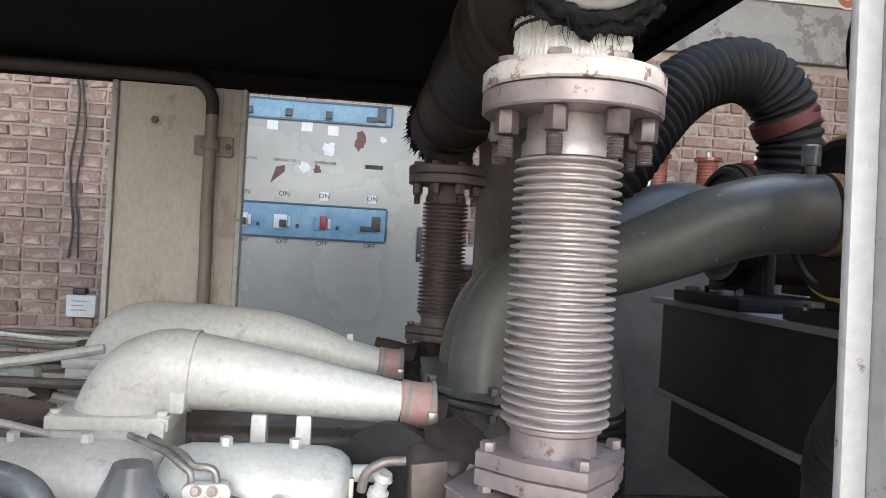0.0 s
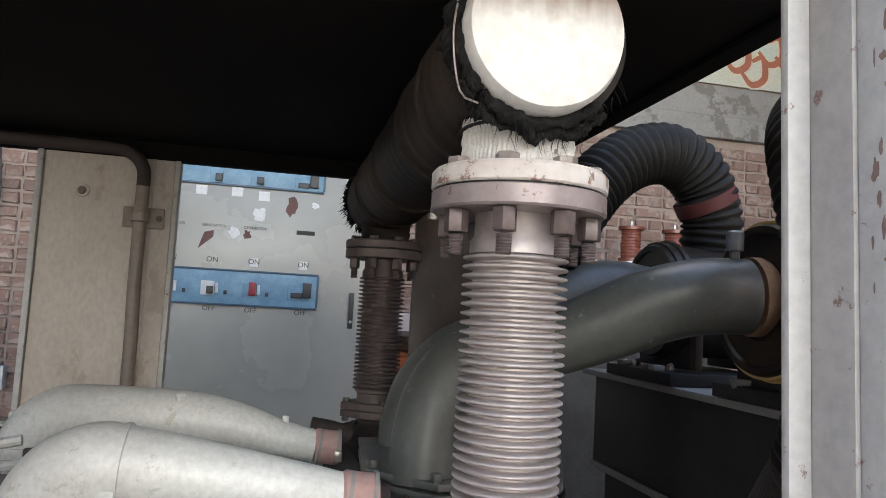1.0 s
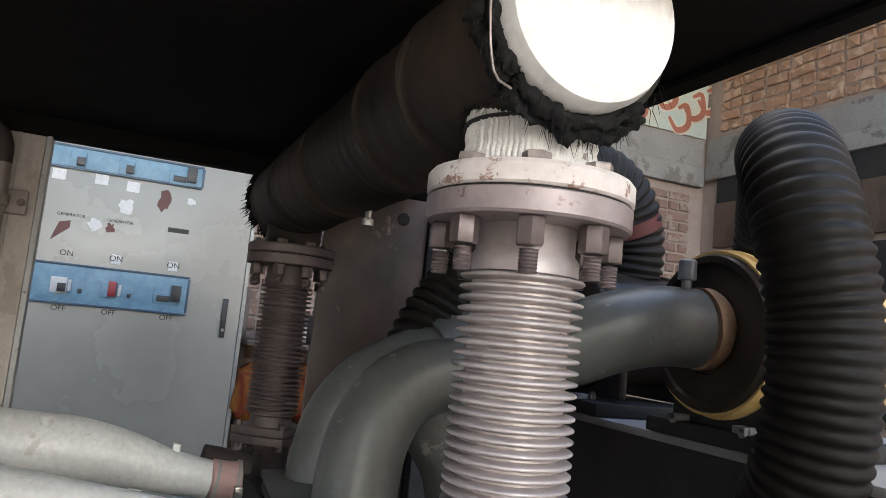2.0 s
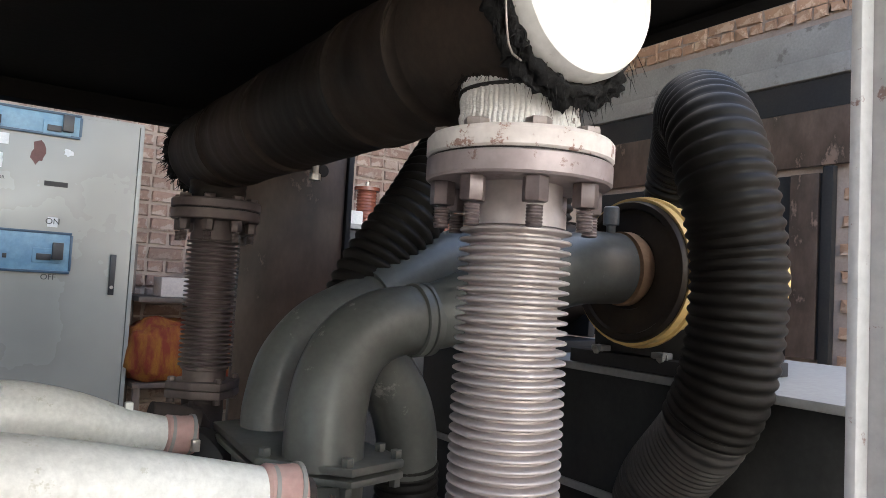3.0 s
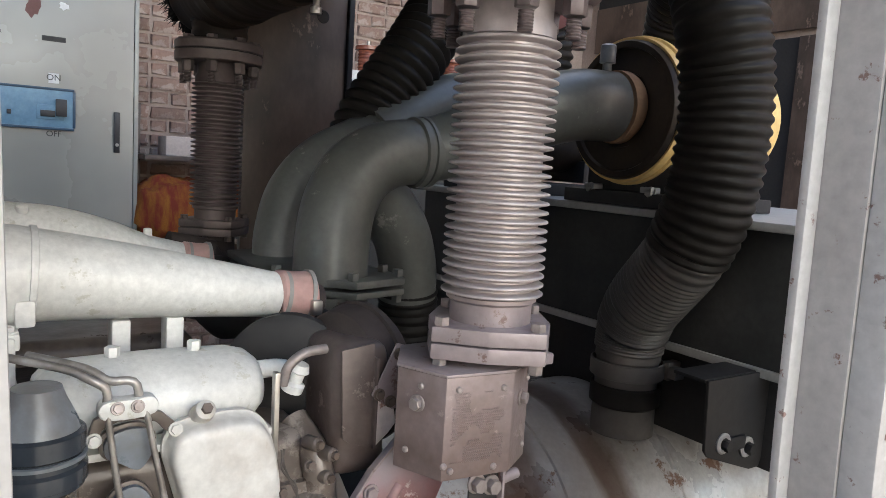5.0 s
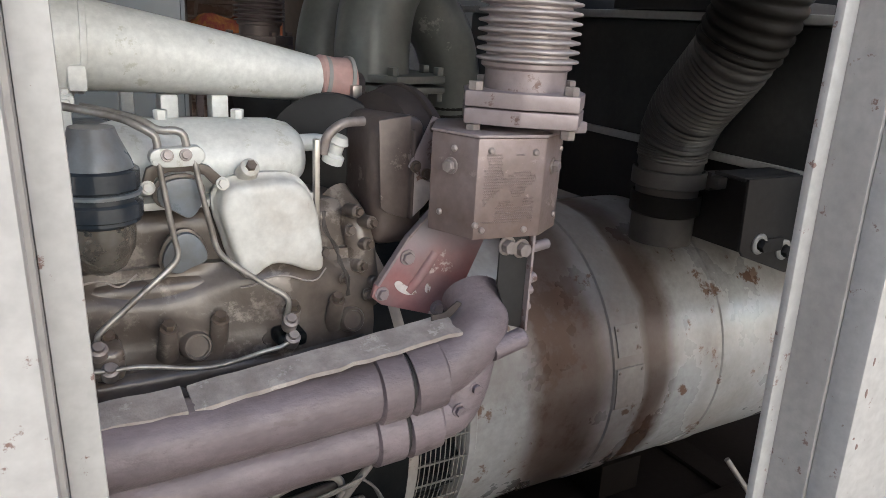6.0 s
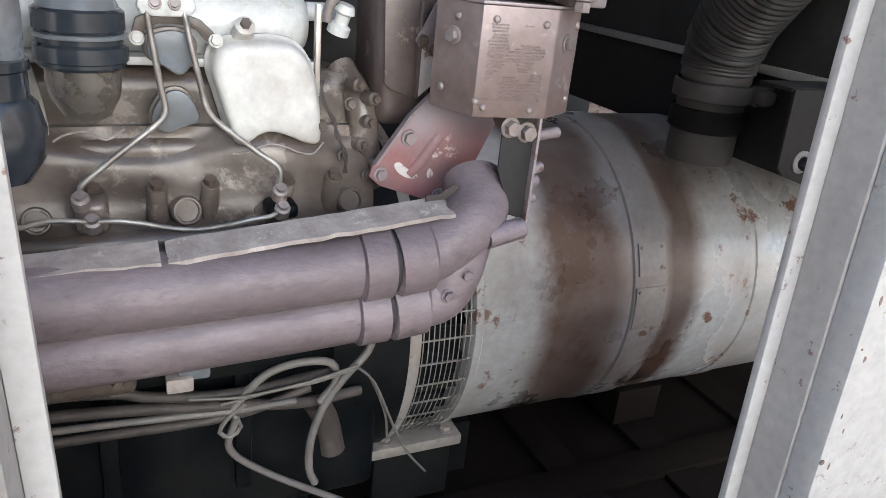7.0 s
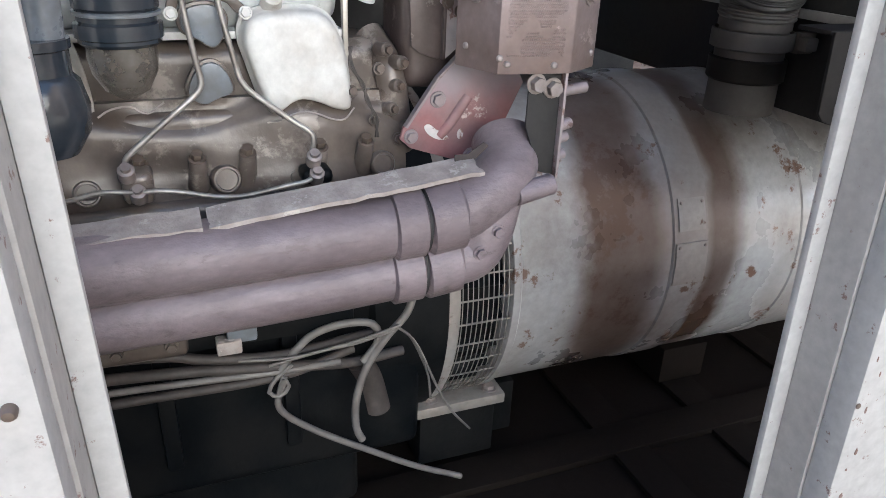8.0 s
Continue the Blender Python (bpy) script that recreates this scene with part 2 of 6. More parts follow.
sooty_cap()
MESHBAR = material("pale_guard_bar", (0.29, 0.272, 0.25), 0.5, 0.3, second=(0.33, 0.29, 0.25), size=20)
YELLOW = material("yellow_filter_paint", (0.78, 0.55, 0.22), 0.4, second=(0.6, 0.42, 0.17), size=8, bump=0.06)
BLACKGLOSS = material("black_filter_face", (0.022, 0.020, 0.018), 0.35, second=(0.06, 0.042, 0.028), amount=0.8, size=6, bump=0.06, gloss=0.25)
ORANGE = material("tan_rubber_boot", (0.36, 0.22, 0.13), 0.6, second=(0.24, 0.15, 0.09), size=15)
BOXGREY = material("terminal_box_grey", (0.035, 0.036, 0.036), 0.5, second=(0.08, 0.078, 0.075), size=4, bump=0.06, gloss=0.25)
BOXTOP = material("pale_box_lid", (0.30, 0.30, 0.29), 0.6, second=(0.34, 0.33, 0.32), size=6, bump=0.06)
PANELPAINT = material("pale_grey_green_cabinet", (0.365, 0.355, 0.31), 0.25, second=(0.345, 0.335, 0.29), size=1.5, grain=1.5, bump=0.0)
PANELBLUE = material("blue_breaker_bezel", (0.20, 0.36, 0.47), 0.4, second=(0.08, 0.20, 0.33), size=8, bump=0.03)
BLACKPL = material("black_switch_plastic", (0.03, 0.03, 0.032), 0.4)
WHITEPL = material("white_switch_plastic", (0.75, 0.75, 0.73), 0.45)
REDPL = material("red_switch_plastic", (0.34, 0.03, 0.04), 0.4)
REDSTAIN = material("dried_brown_splash", (0.15, 0.06, 0.05), 0.6)
CHIPRUST = material("bare_rusty_chip", (0.27, 0.185, 0.16), 0.7, second=(0.16, 0.10, 0.085), size=40)
PAPER = material("white_paper_label", (0.82, 0.82, 0.80), 0.7)
INK = material("black_lettering", (0.05, 0.045, 0.04), 0.7)
BRICK = material("weathered_brick", (0.39, 0.255, 0.205), 0.85, second=(0.27, 0.18, 0.145), size=3, grain=45, per_piece=0.65, spots=(0.50, 0.40, 0.34), spot_size=7, spot_share=0.45, bump=0.5, depth=0.01)
ORANGEBRICK = material("rough_orange_brick", (0.56, 0.34, 0.22), 0.85, second=(0.42, 0.25, 0.165), size=5, grain=30, per_piece=0.35, spots=(0.66, 0.47, 0.34), spot_size=8, spot_share=0.4, bump=0.6, depth=0.012)
MORTAR = material("grey_mortar", (0.45, 0.36, 0.305), 0.9, second=(0.31, 0.235, 0.195), size=3, bump=0.5)
CONCRETE = material("stained_concrete", (0.36, 0.345, 0.325), 0.85, second=(0.24, 0.225, 0.21), size=2.5, spots=(0.2, 0.185, 0.17), spot_size=3, spot_share=0.3, bump=0.3)
GROUNDM = material("oil_stained_floor", (0.075, 0.064, 0.054), 0.85, second=(0.05, 0.042, 0.036), size=1.2, spots=(0.05, 0.042, 0.036), spot_size=2.2, spot_share=0.35, bump=0.4)
YARD = material("dark_yard_slab", (0.062, 0.058, 0.052), 0.9, second=(0.085, 0.077, 0.066), size=0.6, bump=0.3)
BOUNCEWALL = material("bounce_wall_white", (0.775, 0.775, 0.75), 0.9, second=(0.67, 0.665, 0.635), size=0.8, bump=0.2)
SKID = material("oily_skid_floor", (0.008, 0.0062, 0.005), 0.7, second=(0.017, 0.0125, 0.010), size=3, bump=0.3, gloss=0.1)
TEALWALL = material("pale_teal_mural_ground", (0.55, 0.64, 0.58), 0.8, second=(0.66, 0.62, 0.50), size=2, amount=0.8, bump=0.15)
REDINK = material("brick_red_mural_paint", (0.45, 0.16, 0.10), 0.8)
CREAMINK = material("cream_mural_outline", (0.72, 0.66, 0.52), 0.8)
GLAZE = material("brown_glazed_porcelain", (0.24, 0.075, 0.045), 0.22, second=(0.18, 0.05, 0.03), size=10)
CLOTH = material("orange_red_sacking", (0.22, 0.028, 0.012), 0.85, second=(0.34, 0.135, 0.016), amount=0.95, size=4, stretch=(5, 5, 1.3), bump=0.4)
CARD = material("pale_carton", (0.55, 0.47, 0.42), 0.8, second=(0.4, 0.33, 0.28), size=6)
WIREWHITE = material("grey_white_cable", (0.18, 0.167, 0.155), 0.5, second=(0.12, 0.10, 0.09), size=25)
WIREDARK = material("dusty_dark_cable", (0.05, 0.042, 0.038), 0.6, second=(0.12, 0.10, 0.09), size=25)


# ---- mesh helpers ----
def finish(name, bm, mat, angle=38):
    bmesh.ops.recalc_face_normals(bm, faces=bm.faces)
    for f in bm.faces:
        f.smooth = True
    me = bpy.data.meshes.new(name)
    bm.to_mesh(me)
    bm.free()
    me.set_sharp_from_angle(angle=radians(angle))
    me.materials.append(mat)
    return me


def thing(name, base, label, category, group="", kind=""):
    ob = new(name)
    ob.empty_display_size = 0.05
    ob.matrix_world = Matrix.Translation(base)
    return tagged(ob, label, category, group, kind)


def base_of(ob):
    """A thing stands at its base; the meshes below it are built in the world's places."""
    return Vector((0, 0, 0)) if ob.parent else ob.location.copy()


def part(name, bm, mat, parent=None, label="", angle=38):
    """Links bm, whose places are the world's, as one mesh under a thing or a part."""
    ob = new(name, finish(name, bm, mat, angle))
    if parent:
        ob.parent = parent
        ob.matrix_parent_inverse = Matrix.Translation(-base_of(parent))
    return tagged(ob, label)


def solid(name, bm, mat, label, category, kind="", group="", angle=38):
    return tagged(part(name, bm, mat, angle=angle), label, category, group, kind)


def new_bm():
    return bmesh.new()


def join(bm, other, m=None):
    me = bpy.data.meshes.new("tmp")
    other.to_mesh(me)
    other.free()
    if m:
        me.transform(m)
    bm.from_mesh(me)
    bpy.data.meshes.remove(me)
    return bm


def box(lo, hi, bevel=0.003, seg=2, m=None, bm=None):
    b = new_bm()
    bmesh.ops.create_cube(b, size=1)
    c = [(a + d) / 2 for a, d in zip(lo, hi)]
    s = [abs(d - a) for a, d in zip(lo, hi)]
    for v in b.verts:
        v.co = Vector([v.co[k] * s[k] + c[k] for k in range(3)])
    if bevel:
        bmesh.ops.bevel(b, geom=b.edges[:], offset=min(bevel, min(s) * 0.45), segments=seg, profile=0.6, affect="EDGES")
    if m:
        b.transform(m)
    return join(bm, b) if bm else b


def smooth_path(pts, step):
    """Catmull-Rom through pts, sampled about every step metres."""
    p = [Vector(q) for q in pts]
    p = [p[0] * 2 - p[1]] + p + [p[-1] * 2 - p[-2]]
    out = []
    for i in range(1, len(p) - 2):
        n = max(1, round((p[i + 1] - p[i]).length / step))
        for k in range(n):
            t = k / n
            out.append(0.5 * ((2 * p[i]) + (p[i + 1] - p[i - 1]) * t + (2 * p[i - 1] - 5 * p[i] + 4 * p[i + 1] - p[i + 2]) * t * t
                              + (3 * p[i] - p[i - 1] - 3 * p[i + 1] + p[i + 2]) * t ** 3))
    return out + [p[-2]]


def tube(pts, radius, n=24, bm=None, cap=True):
    """A tube along pts; radius is a number or one for each point."""
    b = bm or new_bm()
    pts = [Vector(q) for q in pts]
    rr = radius if isinstance(radius, (list, tuple)) else [radius] * len(pts)
    rings, side = [], None
    for i, p in enumerate(pts):
        d = (pts[min(i + 1, len(pts) - 1)] - pts[max(i - 1, 0)]).normalized()
        if side is None:
            side = d.orthogonal().normalized()
        side = (side - d * side.dot(d)).normalized()
        up = d.cross(side)
        rings.append([b.verts.new(p + (side * math.cos(a) + up * math.sin(a)) * rr[i]) for a in [2 * math.pi * k / n for k in range(n)]])
    for a, c in zip(rings, rings[1:]):
        for k in range(n):
            b.faces.new((a[k], a[(k + 1) % n], c[(k + 1) % n], c[k]))
    if cap:
        b.faces.new(rings[0][::-1])
        b.faces.new(rings[-1])
    return b


def axis_matrix(at, axis):
    return Matrix.Translation(at) @ Vector((0, 0, 1)).rotation_difference(Vector(axis)).to_matrix().to_4x4()


def lathe(profile, at=(0, 0, 0), axis=(0, 0, 1), n=40, bm=None):
    """Revolves (radius, height) pairs about axis at a place; radius 0 closes an end."""
    b = new_bm()
    rings = []
    for r, h in profile:
        if r <= 1e-6:
            rings.append([b.verts.new((0, 0, h))])
        else:
            rings.append([b.verts.new((r * math.cos(2 * math.pi * k / n), r * math.sin(2 * math.pi * k / n), h)) for k in range(n)])
    for a, c in zip(rings, rings[1:]):
        for k in range(n):
            q = [a[k % len(a)], a[(k + 1) % len(a)], c[(k + 1) % len(c)], c[k % len(c)]]
            q = list(dict.fromkeys(q))
            if len(q) > 2:
                b.faces.new(q)
    b.transform(axis_matrix(at, axis))
    return join(bm, b) if bm else b


def disc(r, h0, h1, at, axis=(0, 0, 1), n=40, chamfer=0.002, bm=None):
    c = chamfer
    return lathe([(0, h0), (r - c, h0), (r, h0 + c), (r, h1 - c), (r - c, h1), (0, h1)], at, axis, n, bm)


def hexa(r, h0, h1, at, axis=(0, 0, 1), bm=None, turn=0.0):
    b = lathe([(0, h0), (r * 0.93, h0), (r, h0 + r * 0.1), (r, h1 - r * 0.1), (r * 0.93, h1), (0, h1)], n=6)
    b.transform(axis_matrix(at, axis) @ pose(0, 0, 0, 0, 0, turn))
    return join(bm, b) if bm else b


def ribbed(path, radius, pitch, depth, n=40):
    """A corrugated tube: rounded ribs with narrow grooves along a smooth path."""
    pts = smooth_path(path, pitch / 6)
    return tube(pts, [radius - depth * (0.5 + 0.5 * math.cos(2 * math.pi * (i % 6) / 6)) ** 1.4 for i in range(len(pts))], n)


def plate(outline, thick, m, bevel=0.002):
    """A flat plate: outline in its own x, y, thick along its z, laid by m."""
    b = new_bm()
    f = b.faces.new([b.verts.new((x, y, 0)) for x, y in outline])
    ret = bmesh.ops.extrude_face_region(b, geom=[f])
    for v in ret["geom"]:
        if isinstance(v, bmesh.types.BMVert):
            v.co.z += thick
    if bevel:
        bmesh.ops.recalc_face_normals(b, faces=b.faces)
        bmesh.ops.bevel(b, geom=b.edges[:], offset=bevel, segments=2, profile=0.6, affect="EDGES")
    b.transform(m)
    return b


def bolt(parent, at, axis, r=0.008, length=0.006, mat=None, washer=True):
    b = hexa(r, 0.002 if washer else 0, 0.002 + length, at, axis, turn=hash_turn(at))
    if washer:
        disc(r * 1.35, -0.001, 0.002, at, axis, 16, 0.0005, b)
    return part("bolt", b, mat or BOLT, parent)


def hash_turn(at):
    return (at[0] * 977 + at[1] * 613 + at[2] * 331) % 1 * 60


def lettering(name, text, size, at, mat, parent, m_rot=(90, 0, 0)):
    """Flat lettering as a mesh, centred at a place."""
    c = bpy.data.curves.new(name, "FONT")
    c.body, c.size, c.align_x, c.align_y, c.extrude = text, size, "CENTER", "CENTER", 0.0008
    tmp = bpy.data.objects.new(name, c)
    me = bpy.data.meshes.new_from_object(tmp)
    bpy.data.objects.remove(tmp)
    me.transform(pose(*at, *m_rot))
    me.materials.clear()
    me.materials.append(mat)
    ob = new(name, me)
    ob.parent = parent
    ob.matrix_parent_inverse = Matrix.Translation(-base_of(parent))
    return ob


# ---- the yard, room walls and ground ----
b = new_bm()
g = [b.verts.new(p) for p in ((-600, -600, 0), (600, -600, 0), (600, 600, 0), (-600, 600, 0))]
b.faces.new(g)
solid("ground", b, GROUNDM, "oil-stained bare concrete yard floor round the generator", "ground", "structure")

# Unseen slab, darkened so less light bounces up into the doorway.
solid("yard_slab", box((-9, -7.0, 0.002), (9, 0.78, 0.02), 0), YARD, "unseen yard slab kept dark to cut light from below", "pavement", "structure")
# Unseen bounce wall: throws sunlight through the doorway onto the engine.
solid("wall_south", box((-9, -7.3, 1.6), (9, -7.0, 5.4), 0.01), BOUNCEWALL, "unseen pale wall added to bounce sunlight into the doorway", "wall", "structure")
# Unseen dull walls that narrow the light coming from the front.
solid("wall_yard_1", box((-3.5, -6.97, 0.022), (-3.25, -0.6, 5.2), 0.01), MORTAR, "unseen dull wall added to narrow the front light", "wall", "structure")
solid("wall_yard_2", box((3.0, -6.97, 0.022), (3.25, -0.6, 5.2), 0.01), MORTAR, "unseen dull wall added to narrow the front light", "wall", "structure")
# Unseen dark base: holds bounced light off the lower parts.
solid("wall_south_base", box((-9, -7.32, 0.004), (9, -6.98, 1.598), 0.01), GROUNDM, "unseen dark base added to cut light on the lower engine", "wall", "structure")

WALL_Y, WALL_X = 5.5, 4.4
b = box((-4.6, WALL_Y + 0.012, 0.004), (WALL_X + 0.25, WALL_Y + 0.25, 4.6), 0)
wall_north = solid("wall_north", b, MORTAR, "weathered red brick wall with grey mortar", "wall", "structure")
b = box((WALL_X + 0.012, -0.5, 0.004), (WALL_X + 0.25, WALL_Y + 0.01, 4.6), 0)
wall_east = solid("wall_east", b, MORTAR, "rough red brick end wall above a concrete beam", "wall", "structure")
b = box((-4.85, 0.5, 0.004), (-4.6, WALL_Y + 0.25, 4.6), 0.01)
solid("wall_west", b, CONCRETE, "plain stained side wall of the yard", "wall", "structure")
# Unseen roof slab that blocks sun and sky over the back.
b = box((-4.85, 2.9, 4.602), (WALL_X + 0.25, WALL_Y + 0.25, 4.68), 0.01)
solid("ceiling", b, CONCRETE, "unseen roof slab added to keep sun off the back", "roof", "structure")
b = box((-4.6, WALL_Y - 0.06, 3.10), (WALL_X - 0.05, WALL_Y + 0.01, 3.28), 0.012)
box((-4.6, WALL_Y - 0.035, 3.284), (WALL_X - 0.05, WALL_Y + 0.01, 3.54), 0.012, bm=b)
solid("beam_north", b, CONCRETE, "stained grey concrete beam along the brick wall", "beam", "structure")
b = box((WALL_X - 0.06, -0.5, 3.16), (WALL_X + 0.01, WALL_Y - 0.062, 3.30), 0.012)
box((WALL_X - 0.035, -0.5, 3.304), (WALL_X + 0.01, WALL_Y - 0.062, 3.54), 0.012, bm=b)
solid("beam_east", b, CONCRETE, "stained grey concrete beam along the end wall", "beam", "structure")

# ---- the enclosure ----
JL, JR, LIP_Y, OUT_Y, HEAD_Z = -0.415, 0.373, 0.884, 0.79, 2.015
FAR_Y, ROOF_X = 2.80, 0.68


def lean(x, z):
    """How far the front frame leans at a height; one jamb is also bent outwards near its foot."""
    return 0.02 * (1.4 - z) + (0.028 * max(0.0, 1.2 - z) if x > 0 else 0.0)


def leant(lo, hi, bevel):
    """A box of the front frame, which leans a little to one side as it rises."""
    b = box(lo, hi, bevel)
    bmesh.ops.bisect_plane(b, geom=b.verts[:] + b.edges[:] + b.faces[:], plane_co=(0, 0, 1.2), plane_no=(0, 0, 1))
    for v in b.verts:
        v.co.x += lean(v.co.x, v.co.z)
    return b


def wall_panel(name, lo, hi, label, mat=CREAM):
    return solid(name, leant(lo, hi, 0.004), mat, label, "panel", "structure")


# Stops short at 0.82, out of view, to let light onto the alternator.
wall_panel("wall_south_1", (JR + 0.030, OUT_Y, 0.05), (0.82, OUT_Y + 0.04, 2.30), "chipped cream enclosure panel with rust spots beside the doorway")
wall_panel("wall_south_2", (-0.90, OUT_Y, 0.05), (JL - 0.030, OUT_Y + 0.04, 2.30), "cream enclosure panel beside the doorway")
# Unseen opening added between these panels to light the post and castings.
wall_panel("wall_south_4", (-2.20, OUT_Y, 0.05), (-1.85, OUT_Y + 0.04, 2.30), "cream enclosure panel at the end of the row")
wall_panel("wall_south_5", (-1.847, OUT_Y, HEAD_Z + 0.03), (-0.903, OUT_Y + 0.04, 2.30), "cream enclosure panel above an unseen opening added for light")
wall_panel("wall_south_3", (JL - 0.027, OUT_Y, HEAD_Z + 0.03), (JR + 0.027, OUT_Y + 0.04, 2.30), "cream enclosure panel above the doorway")


def door_frame():
    t = thing("door_frame", (0, LIP_Y, 0.05), "cream steel doorway frame with grey reveals and chipped edges", "door frame", kind="structure")
    # each jamb is a folded sheet: a grey reveal and a pale stop turned into the opening
    part("reveal", leant((JR + 0.026, OUT_Y + 0.0402, 0.05), (JR + 0.040, LIP_Y + 0.012, HEAD_Z + 0.03), 0.003), GREYPAINT, t, "grey steel reveal")
    part("stop", leant((JR, LIP_Y, 0.05), (JR + 0.0258, LIP_Y + 0.012, HEAD_Z - 0.001), 0.003), CREAM, t)
    part("reveal", leant((JL - 0.040, OUT_Y + 0.0402, 0.05), (JL - 0.026, LIP_Y + 0.012, HEAD_Z + 0.03), 0.003), GREYPAINT, t, "grey steel reveal")
    part("stop", leant((JL - 0.0258, LIP_Y, 0.05), (JL, LIP_Y + 0.012, HEAD_Z - 0.001), 0.003), CREAM, t)
    part("stop", leant((JL - 0.022, LIP_Y, HEAD_Z), (JR + 0.022, LIP_Y + 0.012, HEAD_Z + 0.0258), 0.003), CREAM, t)
    part("reveal", leant((JL - 0.024, OUT_Y + 0.0402, HEAD_Z + 0.026), (JR + 0.024, LIP_Y + 0.012, HEAD_Z + 0.040), 0.003), GREYPAINT, t, "grey steel reveal")
    for z in (0.72, 1.12, 1.36, 1.9):
        part("screw", disc(0.004, 0, 0.002, (JR + 0.06, OUT_Y, z), (0, -1, 0), 12, 0.0006), BOLTDARK, t)
    rnd = random.Random(31)
    def chip(u, z, w, h, face):
        """A flake of bare rusty steel: on the panel's front, or on its edge towards the opening."""
        ring = [(w * rnd.uniform(0.5, 1) * math.cos(a), h * rnd.uniform(0.5, 1) * math.sin(a)) for a in [math.pi * k / 5 for k in range(10)]]
        dx = lean(1, z)
        m = pose(u + dx, OUT_Y - 0.0002, z, 90, 0, 0) if face else pose(JR + 0.0298 + dx, u, z, 90, 0, -90)
        part("rust_chip", plate(ring, 0.0006, m, 0), CHIPRUST, t)
    for k in range(16):
        chip(JR + rnd.uniform(0.036, 0.062), 0.45 + 0.05 * k + rnd.uniform(-0.02, 0.02), rnd.uniform(0.0015, 0.004), rnd.uniform(0.002, 0.008), True)
    for k in range(26):
        z = rnd.choice((1.66, 1.74, 1.86, 1.97)) + rnd.gauss(0, 0.022)
        chip(OUT_Y + rnd.uniform(0.003, 0.024), z, rnd.uniform(0.001, 0.005), rnd.uniform(0.002, 0.013), False)
    hinge = part("hinge", leant((JL - 0.062, OUT_Y - 0.022, 1.732), (JL - 0.034, OUT_Y - 0.0005, 1.86), 0.006), CREAM, t, "cream hinge block")
    part("hinge_pin", lathe([(0, 1.722), (0.006, 1.722), (0.006, 1.87), (0, 1.87)], (JL - 0.052, OUT_Y - 0.026, 0), n=14), GREYPAINT, hinge)
    part("knob", lathe([(0, 0), (0.006, 0), (0.006, 0.006), (0.004, 0.009), (0, 0.01)], (JL - 0.04, OUT_Y, 0.93), (0, -1, 0), 16), BOLTDARK, t)


door_frame()

solid("roof", box((-2.20, OUT_Y + 0.10, 2.085), (ROOF_X, FAR_Y + 0.06, 2.13), 0.004), ROOFBLACK, "near-black underside of the enclosure roof", "roof", "structure")
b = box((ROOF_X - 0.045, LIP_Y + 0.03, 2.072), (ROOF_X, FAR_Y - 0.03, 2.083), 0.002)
solid("roof_edge", b, ROOFBLACK, "near-black folded edge of the enclosure roof", "trim", "structure")
solid("floor", box((-2.20, OUT_Y + 0.02, 0.004), (2.6, FAR_Y + 0.06, 0.03), 0), SKID, "oily dark enclosure floor under the generator", "floor", "structure")

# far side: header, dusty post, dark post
solid("header_north", box((-2.20, FAR_Y - 0.02, 2.03), (ROOF_X, FAR_Y + 0.05, 2.083), 0.003), ROOFBLACK, "near-black header over the far openings", "beam", "structure")


def far_post():
    t = thing("enclosure_post", (-0.69, FAR_Y, 0.03), "dusty tan sheet-steel post between two open doorways", "post")
    part("sheet", box((-0.885, FAR_Y - 0.005, 0.03), (-0.487, FAR_Y + 0.02, 2.028), 0.004), GALV, t)
    part("flange", box((-0.905, FAR_Y - 0.018, 0.03), (-0.887, FAR_Y + 0.04, 2.028), 0.003), CREAM, t, "pale bare folded edge")
    part("flange", box((-0.485, FAR_Y - 0.018, 0.03), (-0.470, FAR_Y + 0.04, 2.028), 0.003), CREAM, t, "pale bare folded edge")
    part("stiffener", box((-0.556, FAR_Y - 0.012, 0.03), (-0.548, FAR_Y - 0.006, 2.028), 0.002), GALV, t)
    part("washer", disc(0.022, 0, 0.006, (-0.765, FAR_Y - 0.005, 1.905), (0, -1, 0), 20, 0.002), GALV, t, "round pressed washer")
    bolt(t, (-0.765, FAR_Y - 0.011, 1.905), (0, -1, 0), 0.010, 0.006, BOLTDARK)


far_post()


def conduit():
    t = thing("conduit", (-0.585, FAR_Y - 0.04, 0.03), "brown painted steel conduit bent down the post and clamped", "conduit")
    y = FAR_Y - 0.045
    bend = [(-0.66 + 0.085 * math.sin(radians(a)), y, 1.960 + 0.085 * math.cos(radians(a))) for a in range(0, 91, 10)]
    part("top_run", tube([(-2.1, y, 2.048), (-0.70, y, 2.046)] + bend + [(-0.575, y, 1.93)], 0.021, 18), RUSTDARK, t, "soot-blackened conduit bend")
    part("pipe", tube(smooth_path([(-0.575, y, 1.929), (-0.575, y, 1.6), (-0.570, y, 1.3), (-0.575, y, 0.05)], 0.05), 0.021, 18), CONDUIT, t)
    part("clamp", box((-0.632, FAR_Y - 0.030, 1.795), (-0.505, FAR_Y - 0.018, 1.862), 0.004), CONDUIT, t)
    part("strap", lathe([(0.021, -0.016), (0.029, -0.014), (0.029, 0.014), (0.021, 0.016)], (-0.575, y, 1.828), (0, 0, 1), 20), CONDUIT, t)
    bolt(t, (-0.520, FAR_Y - 0.030, 1.828), (0, -1, 0), 0.008, 0.006, BOLTDARK)


conduit()


